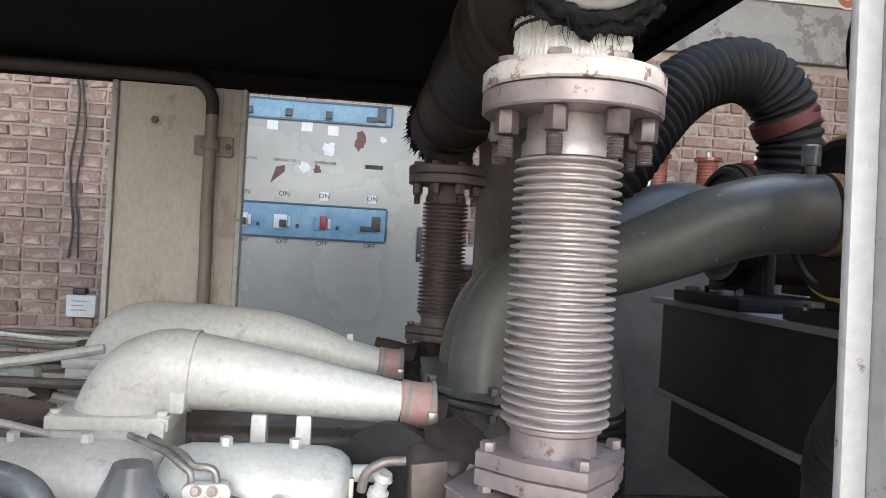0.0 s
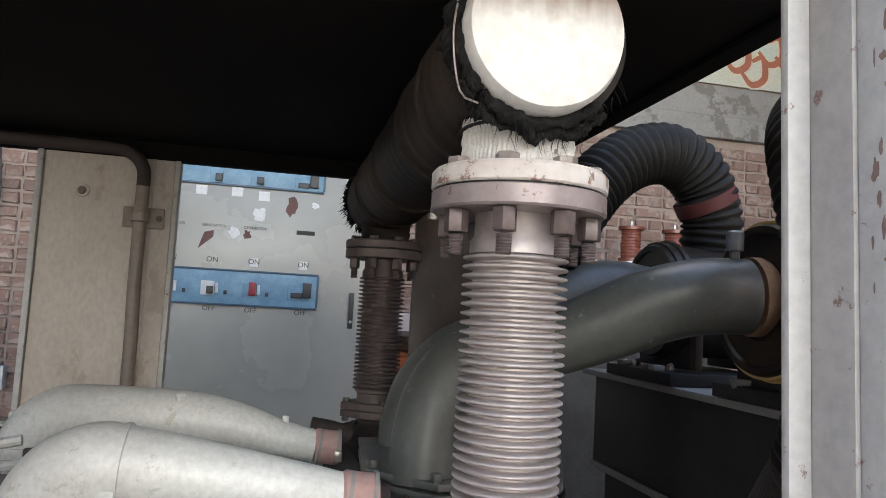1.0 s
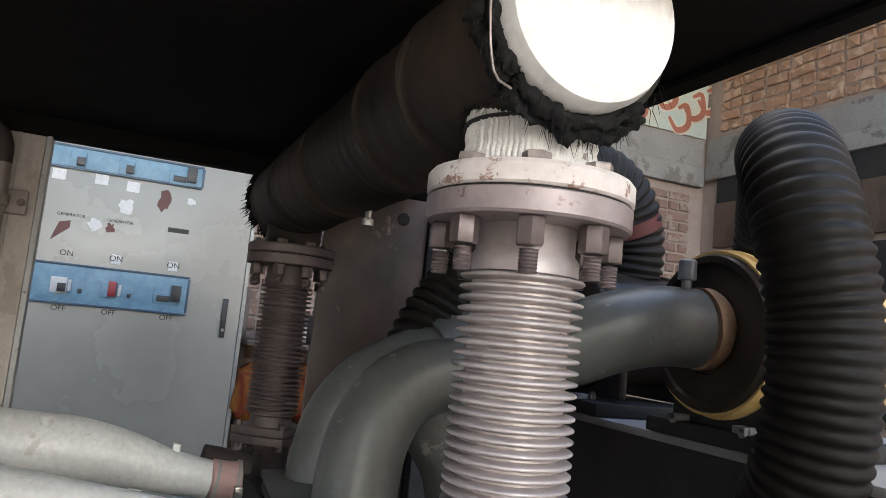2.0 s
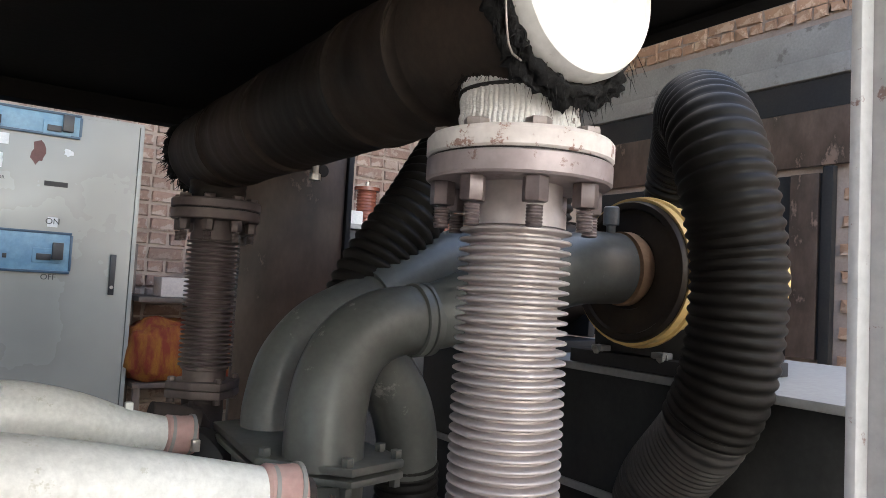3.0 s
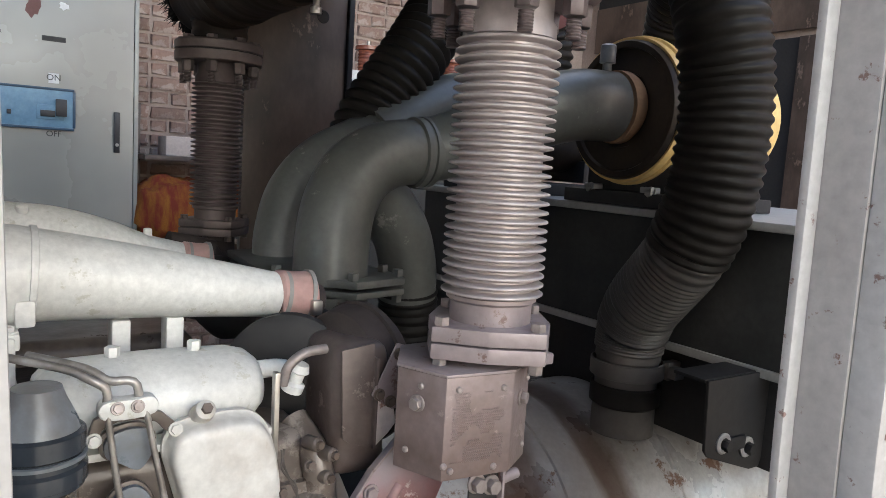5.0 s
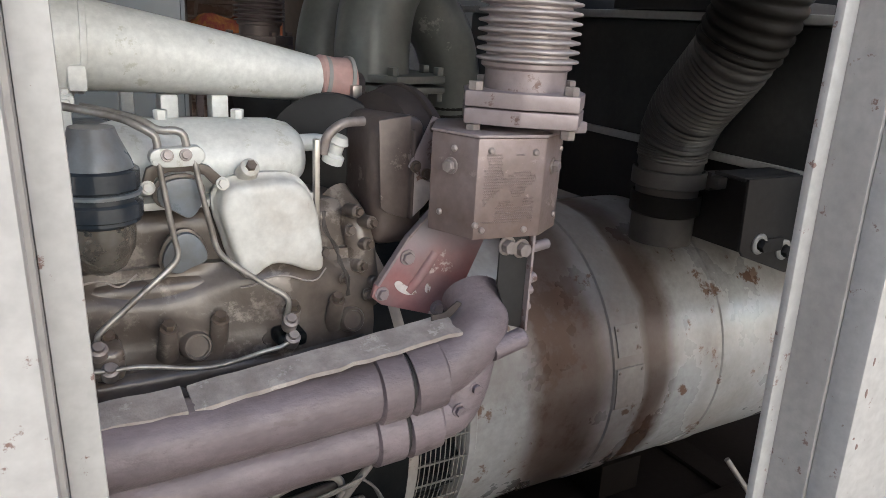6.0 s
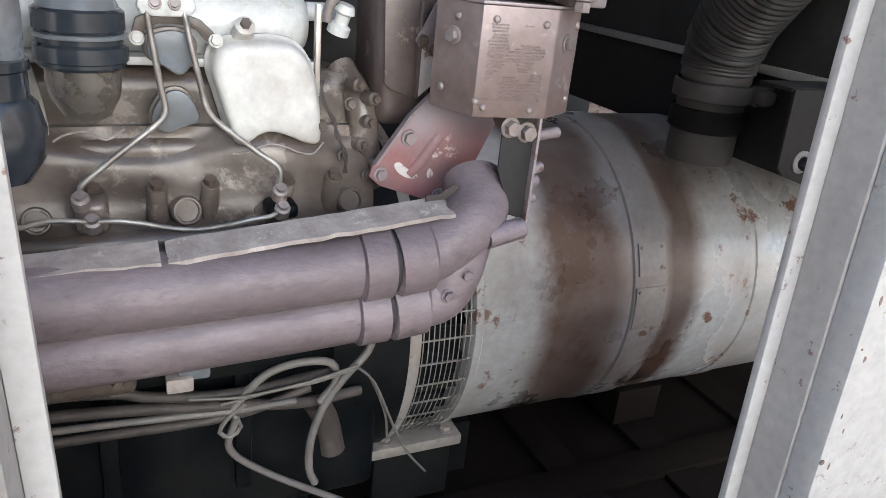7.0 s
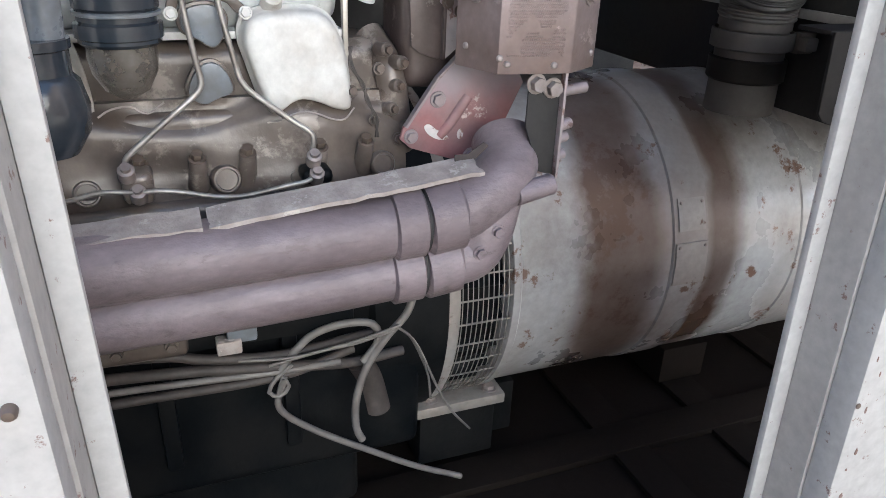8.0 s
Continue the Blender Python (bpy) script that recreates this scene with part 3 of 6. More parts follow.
def dark_post():
    t = thing("enclosure_post", (0.55, FAR_Y, 0.03), "dark brown sheet-steel post beside the far exhaust", "post")
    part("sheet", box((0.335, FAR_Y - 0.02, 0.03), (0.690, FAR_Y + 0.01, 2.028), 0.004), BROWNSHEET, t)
    part("flange", box((0.692, FAR_Y - 0.035, 0.03), (0.712, FAR_Y + 0.03, 2.028), 0.003), DARKSTEEL, t)
    for x, z in ((0.42, 1.955), (0.60, 1.955)):
        part("hole_plug", disc(0.022, 0, 0.003, (x, FAR_Y - 0.02, z), (0, -1, 0), 20, 0.001), DARKSTEEL, t)


dark_post()


# ---- exhaust ----
def bellows_profile(z0, z1, r_in, r_out, count):
    prof = [(0, z0), (r_in, z0)]
    step = (z1 - z0) / count
    for i in range(count):
        z = z0 + i * step
        mid = (r_in + r_out) / 2
        prof += [(r_in, z + 0.10 * step), (mid, z + 0.24 * step), (r_out - 0.002, z + 0.32 * step), (r_out, z + 0.42 * step),
                 (r_out, z + 0.58 * step), (r_out - 0.002, z + 0.68 * step), (mid, z + 0.76 * step), (r_in, z + 0.90 * step)]
    return prof + [(r_in, z1), (0, z1)]


def exhaust_riser(at, near):
    x, y, z = at                                   # z: where the two flange plates meet
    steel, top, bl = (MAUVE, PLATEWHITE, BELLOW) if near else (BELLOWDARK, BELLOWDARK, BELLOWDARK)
    t = thing("exhaust_bellows", (x, y, z - 0.47), "heat-tinted steel exhaust bellows with a bolted round flange" if near
              else "brown exhaust bellows with a bolted flange, colour darkened for shade", "exhaust bellows", "exhaust bellows of the engine")
    low = z - 0.45
    part("bellows_tube", lathe(bellows_profile(low, z - 0.085, 0.060, 0.0745, 28), (x, y, 0), n=64), bl, t, angle=60)
    part("cuff", lathe([(0.058, z - 0.088), (0.066, z - 0.086), (0.066, z - 0.068), (0.060, z - 0.06), (0.060, z - 0.028), (0, z - 0.028)], (x, y, 0), n=48), bl, t)
    part("lower_flange_plate", lathe([(0, z - 0.030), (0.121, z - 0.030), (0.124, z - 0.027), (0.124, z - 0.003), (0.122, z - 0.0015), (0, z - 0.0015)], (x, y, 0), n=72), steel, t)
    part("gasket", disc(0.119, z - 0.0015, z + 0.0015, (x, y, 0), n=64, chamfer=0.0004), DARKSTEEL, t)
    part("upper_flange_plate", lathe([(0, z + 0.0015), (0.122, z + 0.0015), (0.125, z + 0.004), (0.125, z + 0.024), (0.121, z + 0.029), (0, z + 0.029)], (x, y, 0), n=72), top, t, "pale chipped flange plate" if near else "")
    off = 0.31
    for k in range(8):
        a = off + k * math.pi / 4
        p = (x + 0.101 * math.cos(a), y + 0.101 * math.sin(a))
        bt = part("bolt", hexa(0.0165, z + 0.029, z + 0.040, (*p, 0), turn=k * 17), BOLT if near else BELLOWDARK, t)
        nut = hexa(0.0165, z - 0.062, z - 0.031, (*p, 0), turn=k * 23 + 9)
        part("nut", nut, NUTDARK if near else BELLOWDARK, bt)
        th = lathe([(0, z - 0.092)] + [(0.0095 + 0.0012 * (i % 2), z - 0.092 + i * 0.002) for i in range(14)] + [(0, z - 0.064)], (*p, 0), n=16)
        part("thread", th, NUTDARK if near else BELLOWDARK, bt)
    # bottom cuff and its clamp flange
    part("bottom_cuff", lathe([(0, low - 0.055), (0.060, low - 0.055), (0.060, low - 0.008), (0.066, low - 0.004), (0.066, low + 0.002), (0, low + 0.002)], (x, y, 0), n=48), steel if near else bl, t)
    ring = [(0.112 * math.cos(a) * s, 0.112 * math.sin(a) * s) for a, s in [(math.radians(8 + 45 * i), 1.0 if i % 2 == 0 else 0.80) for i in range(8)]]
    for k, (z0, th) in enumerate(((low - 0.082, 0.022), (low - 0.058, 0.022))):
        part("bottom_flange", plate(ring, th, pose(x, y, z0), 0.003), steel if near else bl, t)
    for i in range(0, 8, 2):
        a = math.radians(8 + 45 * i)
        p = (x + 0.094 * math.cos(a), y + 0.094 * math.sin(a))
        part("bolt", hexa(0.011, low - 0.036, low - 0.024, (*p, 0)), BOLT if near else BELLOWDARK, t)
        part("bolt", hexa(0.011, low - 0.096, low - 0.083, (*p, 0)), BOLT if near else BELLOWDARK, t)
    return t


NX, NY, NZ = 0.21, 1.25, 1.75
exhaust_riser((NX, NY, NZ), True)
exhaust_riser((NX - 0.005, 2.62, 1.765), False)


def corded(r, z0, z1, at, rnd):
    """A sleeve of upright cords laid side by side, uneven in thickness."""
    b, n, rows_ = new_bm(), 72 * 4, []
    lift = [rnd.uniform(0.5, 1.1) for _ in range(72)]
    for i in range(19):
        z = z0 + (z1 - z0) * i / 18
        row = []
        for k in range(n):
            a = 2 * math.pi * (k + 0.4 * math.sin(i * 0.9 + k * 0.02)) / n
            q = r + 0.0030 * lift[k // 4] * (0.0, 0.8, 1.0, 0.8)[k % 4] + 0.0012 * math.sin(i * 2.2 + k * 0.05)
            row.append(b.verts.new((at[0] + q * math.cos(a), at[1] + q * math.sin(a), z)))
        rows_.append(row)
    for p, q in zip(rows_, rows_[1:]):
        for k in range(n):
            b.faces.new((p[k], p[(k + 1) % n], q[(k + 1) % n], q[k]))
    b.faces.new(rows_[-1])
    b.faces.new(rows_[0][::-1])
    return b


def rag(b, path, radius, seed):
    """A lumpy, torn roll of fibre along a path, added to b."""
    pts = smooth_path(path, 0.004)
    n, rings = 14, []
    for i, p in enumerate(pts):
        d = (pts[min(i + 1, len(pts) - 1)] - pts[max(i - 1, 0)]).normalized()
        u = d.orthogonal().normalized()
        v = d.cross(u)
        ring = []
        for k in range(n):
            q = u * math.cos(2 * math.pi * k / n) + v * math.sin(2 * math.pi * k / n)
            at = p + q * radius
            f = 0.75 + 0.75 * noise.noise(at * 45 + Vector((seed, 0, 0))) + 0.55 * noise.noise(at * 130 + Vector((0, seed, 0)))
            ring.append(b.verts.new(p + q * radius * max(f, 0.2) + Vector((0, 0, -0.5 * radius * max(f - 1, 0)))))
        rings.append(ring)
    for p, q in zip(rings, rings[1:]):
        for k in range(n):
            b.faces.new((p[k], p[(k + 1) % n], q[(k + 1) % n], q[k]))


def exhaust_pipe():
    cx, cz, r = 0.200, 1.945, 0.118
    t = thing("exhaust_pipe", (cx, 1.9, 1.83), "exhaust pipe lagged in sooty black fibre with white end cap", "exhaust pipe")
    rnd = random.Random(4)
    pts, rr, seams = [], [], (1.40, 1.62, 2.04, 2.40)
    y = 1.145
    while y < 2.74:
        near_seam = min(abs(y - s) for s in seams)
        pts.append((cx, y, cz))
        rr.append(r - (0.010 if near_seam < 0.008 else 0) + (0.004 if 0.008 < near_seam < 0.025 else 0) + rnd.uniform(-0.0015, 0.0015))
        y += 0.0125
    part("lagging", tube(pts, rr, 56), FIBRE, t, angle=50)
    for y in seams:
        ring = lathe([(r - 0.006, -0.003), (r + 0.003, -0.0025), (r + 0.0035, 0.0), (r + 0.003, 0.0025), (r - 0.006, 0.003)], (cx, y + 0.012, cz), (0.05, 1, 0.1), 56)
        part("seam_band", ring, FIBRE, t)
    part("end_cap", lathe([(0, 0.026), (0.08, 0.024), (0.102, 0.016), (0.108, 0.0), (0.108, -0.02), (0, -0.02)], (cx - 0.004, 1.128, cz), (0, -1, 0), 56), CAPWHITE, t, "white plastered end cap")
    # the wrapped stub that comes down into each flange
    for yy, zz, mt, lab in ((NY, NZ, WRAP, "white woven heat wrap"), (2.62, 1.765, FIBRE, "")):
        prof = [(0, zz + 0.026), (0.078, zz + 0.026)]
        for i in range(18):
            h = zz + 0.028 + i * 0.0075
            prof.append((0.079 + 0.0016 * math.sin(i * 2.2), h))
        prof += [(0.07, zz + 0.17), (0, zz + 0.17)]
        if mt is WRAP:
            part("stub", corded(0.078, zz + 0.026, zz + 0.165, (NX - 0.004, yy), rnd), mt, t, lab, angle=70)
        else:
            part("stub", lathe(prof, (NX - 0.004, yy, 0), n=56), mt, t, lab)
        ring = lathe([(0.0795, 0), (0.0835, 0.001), (0.0835, 0.004), (0.0795, 0.005)], (NX - 0.004, yy, zz + 0.086), n=48)
        part("tie_wire", ring, DARKSTEEL, t)
    # torn edges of the lagging: lumpy rags of matted fibre, with loose strands on them
    b = new_bm()
    rag(b, [(cx + 0.117 * math.cos(a), 1.140, cz + 0.117 * math.sin(a)) for a in [math.pi * (0.50 + 0.04 * i) for i in range(32)]], 0.010, 3)
    rag(b, [(cx + 0.122 * math.cos(a), 1.158, cz + 0.120 * math.sin(a) - 0.006) for a in [math.pi * (0.80 + 0.031 * i) for i in range(32)]], 0.013, 12)
    rag(b, [(NX - 0.004 + 0.078 * math.cos(a), NY + 0.078 * math.sin(a), 1.876 + 0.006 * math.sin(3 * a)) for a in [2 * math.pi * i / 40 for i in range(41)]], 0.011, 27)
    rag(b, [(cx + 0.112 * math.cos(a), 2.740, cz + 0.112 * math.sin(a)) for a in [2 * math.pi * i / 40 for i in range(41)]], 0.018, 41)
    for k in range(190):
        a = rnd.triangular(math.pi * 0.6, math.pi * 1.95, math.pi * 1.3)
        rad = rnd.uniform(0.108, 0.130)
        p = Vector((cx + rad * math.cos(a), 1.142 + rnd.uniform(-0.012, 0.02), cz + rad * math.sin(a)))
        d = Vector((math.cos(a) * rnd.uniform(0, 0.5), -rnd.uniform(0.0, 0.4), math.sin(a) * 0.4 - rnd.uniform(0.1, 1.0))).normalized()
        ln = rnd.uniform(0.010, 0.026)
        mid = p + d * ln * 0.5 + Vector((rnd.uniform(-1, 1), 0, rnd.uniform(-1, 1))) * 0.005
        tube([p, mid, p + d * ln + Vector((rnd.uniform(-1, 1) * 0.008, 0, -ln * 0.4))], [0.0006, 0.0005, 0.0002], 3, b)
    for k in range(150):
        a = rnd.uniform(math.pi * 0.8, 2 * math.pi)
        p = Vector((cx + 0.122 * math.cos(a), 2.735, cz + 0.122 * math.sin(a)))
        d = Vector((math.cos(a) * 0.4 + rnd.uniform(-0.5, 0.5), rnd.uniform(0, 0.6), -rnd.uniform(0.2, 1))).normalized() * rnd.uniform(0.012, 0.035)
        tube([p, p + d * 0.5, p + d], [0.0022, 0.0014, 0.0004], 3, b)
    for k in range(150):
        a = rnd.uniform(0, 2 * math.pi)
        p = Vector((NX + 0.086 * math.cos(a), NY + 0.086 * math.sin(a), 1.862 + rnd.uniform(-0.010, 0.008)))
        d = Vector((math.cos(a) * 0.5, math.sin(a) * 0.5, -rnd.uniform(0.6, 2.2))).normalized() * rnd.uniform(0.008, 0.030)
        tube([p, p + d * 0.5 + Vector((rnd.uniform(-1, 1) * 0.005, 0, 0)), p + d], [0.0006, 0.0005, 0.0002], 3, b)
    tagged(part("frayed_fibre", b, FRAY, t, "torn black glass-fibre strands", angle=100), kind="stuff")
    b = new_bm()
    for k in range(26):                             # a pale tuft of clean fibre
        p = Vector((NX - 0.045 + rnd.uniform(-0.008, 0.008), NY - 0.086, 1.862 + rnd.uniform(-0.004, 0.004)))
        d = Vector((rnd.uniform(-0.6, 0.3), -0.15, -1)).normalized() * rnd.uniform(0.012, 0.034)
        tube([p, p + d * 0.5, p + d], [0.0008, 0.0006, 0.0003], 3, b)
    tagged(part("pale_tuft", b, WRAP, t, "pale loose fibre tuft"), kind="stuff")
    w = smooth_path([(cx - 0.113, 1.14, cz + 0.06), (cx - 0.125, 1.125, cz - 0.02), (cx - 0.112, 1.13, cz - 0.09), (cx - 0.085, 1.14, 1.845)], 0.01)
    part("loose_wire", tube(w, 0.0014, 6), BOLT, t)
    # a small drain plug under the pipe
    part("drain_plug", lathe([(0, -0.034), (0.013, -0.034), (0.013, -0.02), (0.008, -0.018), (0.008, 0), (0, 0)], (0.235, 1.99, 1.835), n=16), STEEL, t, "pale drain plug")


exhaust_pipe()


# ---- engine ----
def engine_block():
    t = thing("engine", (-0.5, 1.93, 0.03), "large oily brown V-engine with cream covers and dark lower block", "engine")
    # lower block and sump
    b = box((-1.7, 1.45, 0.22), (0.10, 2.42, 0.72), 0.03, 3)
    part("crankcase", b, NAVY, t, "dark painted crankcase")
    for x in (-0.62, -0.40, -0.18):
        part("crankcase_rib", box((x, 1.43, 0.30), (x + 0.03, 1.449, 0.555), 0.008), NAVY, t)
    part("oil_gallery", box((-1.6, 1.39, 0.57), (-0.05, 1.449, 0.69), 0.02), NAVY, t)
    part("gallery_bracket", box((-0.275, 1.372, 0.59), (-0.225, 1.389, 0.65), 0.006), BLUEGREY, t)
    part("oil_cooler", box((-0.75, 1.34, 0.60), (-0.335, 1.389, 0.685), 0.014, 3), BROWNIRON, t, "dusty oil cooler cover")
    for x in (-0.36, -0.44, -0.52):
        bolt(t, (x, 1.339, 0.625), (0, -1, 0), 0.008, 0.006, BROWNIRON)
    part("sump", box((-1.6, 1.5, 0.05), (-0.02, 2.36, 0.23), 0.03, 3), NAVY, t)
    # near bank: stepped brown casting under the covers
    b = box((-1.5, 1.372, 0.70), (0.035, 1.62, 0.985), 0.02, 3)
    box((-1.5, 1.335, 0.70), (0.02, 1.385, 0.86), 0.018, 3, bm=b)
    box((-1.5, 1.40, 0.95), (0.01, 1.70, 1.075), 0.03, 3, bm=b)
    rnd = random.Random(11)
    for i in range(7):                              # rounded port bosses
        x = -0.03 - i * 0.125
        lathe([(0.050, -0.03), (0.046, 0.0), (0.030, 0.012), (0, 0.016)], (x, 1.385, 0.905 + 0.012 * (i % 2)), (0, -1, 0.3), 28, b)
    for i in range(9):
        x = 0.0 - i * 0.095 + rnd.uniform(-0.01, 0.01)
        lathe([(0.018, -0.03), (0.017, 0.012), (0.012, 0.018), (0, 0.018)], (x, 1.345, 0.79 + 0.03 * (i % 2)), (0, -1, 0), 20, b)
    part("cylinder_head", b, BROWNIRON, t, "oily brown cast cylinder head")
    # far bank, seen over the top
    part("far_bank", box((-1.5, 2.10, 0.70), (0.02, 2.5, 1.06), 0.04, 3), BROWNIRON, t)
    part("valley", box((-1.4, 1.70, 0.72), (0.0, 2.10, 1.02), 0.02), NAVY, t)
    # bolts and studs on the side
    for i, (x, z) in enumerate(((-0.291, 0.926), (-0.221, 0.929), (-0.044, 0.933), (-0.368, 0.924), (-0.115, 0.930))):
        ax = (0, -0.42, 0.9)
        stud = part("stud_boss", lathe([(0.016, -0.055), (0.0135, -0.03), (0.0125, -0.002), (0.011, 0.0), (0, 0.0)], (x, 1.338, z), ax, 20), BROWNIRON, t)
        part("washer", disc(0.0125, 0.0, 0.002, (x, 1.338, z), ax, 18, 0.0005), BOLTDARK, stud)
        part("head", hexa(0.0088, 0.002, 0.012, (x, 1.338, z), ax, turn=i * 13), BOLTDARK, stud)
    for x, z, rr in ((-0.253, 0.889, 0.019), (-0.015, 0.893, 0.018), (-0.161, 0.850, 0.013), (-0.152, 0.884, 0.009), (-0.44, 0.885, 0.017)):
        part("core_plug", lathe([(rr * 1.15, -0.02), (rr * 1.12, 0.004), (rr, 0.007), (rr * 0.86, 0.007), (rr * 0.8, 0.003), (0, 0.002)], (x, 1.347, z), (0.15, -1, 0.25), 24), BROWNIRON, t)
    for x, z in ((-0.027, 0.962), (-0.062, 1.008), (-0.020, 1.04), (0.012, 0.93)):
        bolt(t, (x, 1.352, z), (0.2, -1, 0.2), 0.0072, 0.007, BROWNIRON)
    return t


engine = engine_block()


def chaikin(shape, times):
    """Rounds the corners of a closed outline."""
    for _ in range(times):
        shape = [(a[0] * (1 - f) + b[0] * f, a[1] * (1 - f) + b[1] * f) for a, b in zip(shape, shape[1:] + shape[:1]) for f in (0.25, 0.75)]
    return shape


def domed_cover(shape, x, z, y, depth):
    """A pressed cover of the given outline standing out from the side."""
    prof = chaikin(shape, 2)
    mx, mz = sum(p[0] for p in prof) / len(prof), sum(p[1] for p in prof) / len(prof)
    b, rings = new_bm(), []
    for d, s in ((0.0, 1.07), (0.22, 1.07), (0.26, 1.02), (0.7, 0.99), (0.88, 0.955), (0.96, 0.90), (1.0, 0.80), (1.02, 0.5)):
        rings.append([b.verts.new((x + mx + (u - mx) * s, y - depth * d, z + mz + (v - mz) * s)) for u, v in prof])
    m = len(prof)
    for a, c in zip(rings, rings[1:]):
        for k in range(m):
            b.faces.new((a[k], a[(k + 1) % m], c[(k + 1) % m], c[k]))
    b.faces.new(rings[-1])
    b.faces.new(rings[0][::-1])
    bmesh.ops.recalc_face_normals(b, faces=b.faces)
    return b


def head_face():
    """The cast side of the head: broad port swellings that flow into one another and step in towards the top."""
    b, nx, nz, grid = new_bm(), 170, 18, []
    for i in range(nx + 1):
        x = -1.45 + 1.478 * i / nx
        col = [b.verts.new((x, 1.42, 0.835))]
        for k in range(nz + 1):
            f = k / nz
            z = 0.835 + 0.165 * f
            swell = 0.5 + 0.5 * math.cos(2 * math.pi * (x + 0.135) / 0.36)
            top = 0.78 + 0.20 * swell
            fall = 1 / (1 + math.exp((f - top) * 26))
            y = 1.385 - 0.020 * fall - 0.020 * swell * fall * (0.35 + 0.65 * math.sin(math.pi * min(f / top, 1))) - 0.008 / (1 + math.exp((f - 0.34) * 30)) + 0.0025 * math.sin(23 * x + 9 * f)
            col.append(b.verts.new((x, y, z)))
        col.append(b.verts.new((x, 1.44, 1.0)))
        grid.append(col)
    for p, q in zip(grid, grid[1:]):
        for k in range(len(p) - 1):
            b.faces.new((p[k], q[k], q[k + 1], p[k + 1]))
    b.faces.new(grid[0])
    b.faces.new(grid[-1][::-1])
    bmesh.ops.recalc_face_normals(b, faces=b.faces)
    return b


def engine_covers():
    # side covers: shoulders above, a scalloped foot below; lobed plates between them
    for x in (-0.14, -0.50, -0.86):
        shape = [(-0.071, -0.026), (-0.054, -0.015), (-0.024, -0.012), (0.015, -0.011), (0.039, -0.019), (0.056, -0.043), (0.066, -0.083), (0.071, -0.134), (0.068, -0.150), (0.046, -0.147),
                 (0.025, -0.136), (0.0, -0.129), (-0.016, -0.134), (-0.032, -0.147), (-0.044, -0.150), (-0.056, -0.120), (-0.067, -0.080), (-0.076, -0.050)]
        cv = part("side_cover", domed_cover([(u * 1.06 + 0.005, v * 1.06) for u, v in shape], x, 1.137, 1.388, 0.046), COVERCREAM, engine, "worn cream side cover", angle=60)
        ear = part("ear", lathe([(0.016, -0.03), (0.013, 0.002), (0.010, 0.004), (0, 0.004)], (x - 0.028, 1.36, 1.142), (0, -0.8, 0.5), 18), COVERCREAM, cv)
        part("ear_bolt", hexa(0.0075, 0.004, 0.012, (x - 0.028, 1.36, 1.142), (0, -0.8, 0.5)), BOLTDARK, ear)
        wave = [(x - 0.048, 1.350, 0.969), (x - 0.030, 1.345, 0.972), (x - 0.014, 1.343, 0.980), (x + 0.006, 1.342, 0.984), (x + 0.026, 1.343, 0.979), (x + 0.046, 1.345, 0.970),
                (x + 0.066, 1.347, 0.968), (x + 0.082, 1.350, 0.984)]
        part("gasket_edge", tube(smooth_path(wave, 0.006), 0.0014, 8), LIPMAT, engine, "pale scalloped gasket edge")
        lobe = [(-0.037, 0.014), (-0.022, 0.026), (0.006, 0.029), (0.023, 0.018), (0.025, 0.0), (0.013, -0.023), (0.002, -0.029), (-0.017, -0.015), (-0.034, -0.008)]
        for dz, turn in ((1.105, 0), (1.029, 52)):
            m = Matrix.Translation((x - 0.117, 1.362, dz)) @ pose(0, 0, 0, 90, 0, 0) @ pose(0, 0, 0, 0, 0, turn)
            bp = part("breather_plate", plate(chaikin(lobe, 2), 0.010, m, 0.002), BLUEGREY, engine, "blue-grey lobed plate")
            part("seat", plate([(u * 1.14, v * 1.14) for u, v in chaikin(lobe, 2)], 0.008, m @ Matrix.Translation((0, 0, -0.009)), 0.002), BROWNIRON, bp)
        arch = [(x - 0.270, 1.350, 0.990), (x - 0.253, 1.345, 1.001), (x - 0.228, 1.343, 1.004), (x - 0.208, 1.345, 0.993), (x - 0.185, 1.350, 1.006)]
        part("gasket_edge", tube(smooth_path(arch, 0.006), 0.0015, 8), LIPMAT, engine, "pale scalloped gasket edge")
    part("port_face", head_face(), BROWNIRON, engine, angle=60)
    for dy in (0.0, 0.004):
        part("sensor_wire", tube(smooth_path([(-0.066 + dy, 1.345, 1.075), (-0.063 - dy, 1.338, 1.05), (-0.050 + dy, 1.336, 1.02), (-0.040 - dy, 1.335, 0.998), (-0.031 + dy, 1.335, 0.97), (-0.025 - dy, 1.336, 0.94)], 0.006), 0.0019, 8), WIREDARK, engine)
    part("vent_pipe", tube(smooth_path([(-0.046, 1.40, 1.150), (-0.040, 1.395, 1.178), (-0.015, 1.395, 1.196), (0.02, 1.40, 1.198)], 0.008), 0.0075, 14), BOLT, engine)
    for i, (x, z) in enumerate(((0.005, 0.975), (0.015, 1.01), (0.020, 1.045), (-0.005, 1.065), (0.028, 0.945))):
        f = part("flange_boss", lathe([(0.011, -0.02), (0.0105, 0.004), (0.008, 0.007), (0, 0.007)], (x, 1.365, z), (0.3, -1, 0.1), 16), BROWNIRON, engine)
        part("flange_bolt", hexa(0.0065, 0.005, 0.013, (x, 1.365, z), (0.3, -1, 0.1), turn=11 * i), BOLTDARK, f)
    part("end_casting", tube(smooth_path([(0.030, 1.40, 0.90), (0.018, 1.39, 0.97), (0.010, 1.400, 1.03), (-0.008, 1.45, 1.075)], 0.01), 0.024, 16), BROWNIRON, engine)
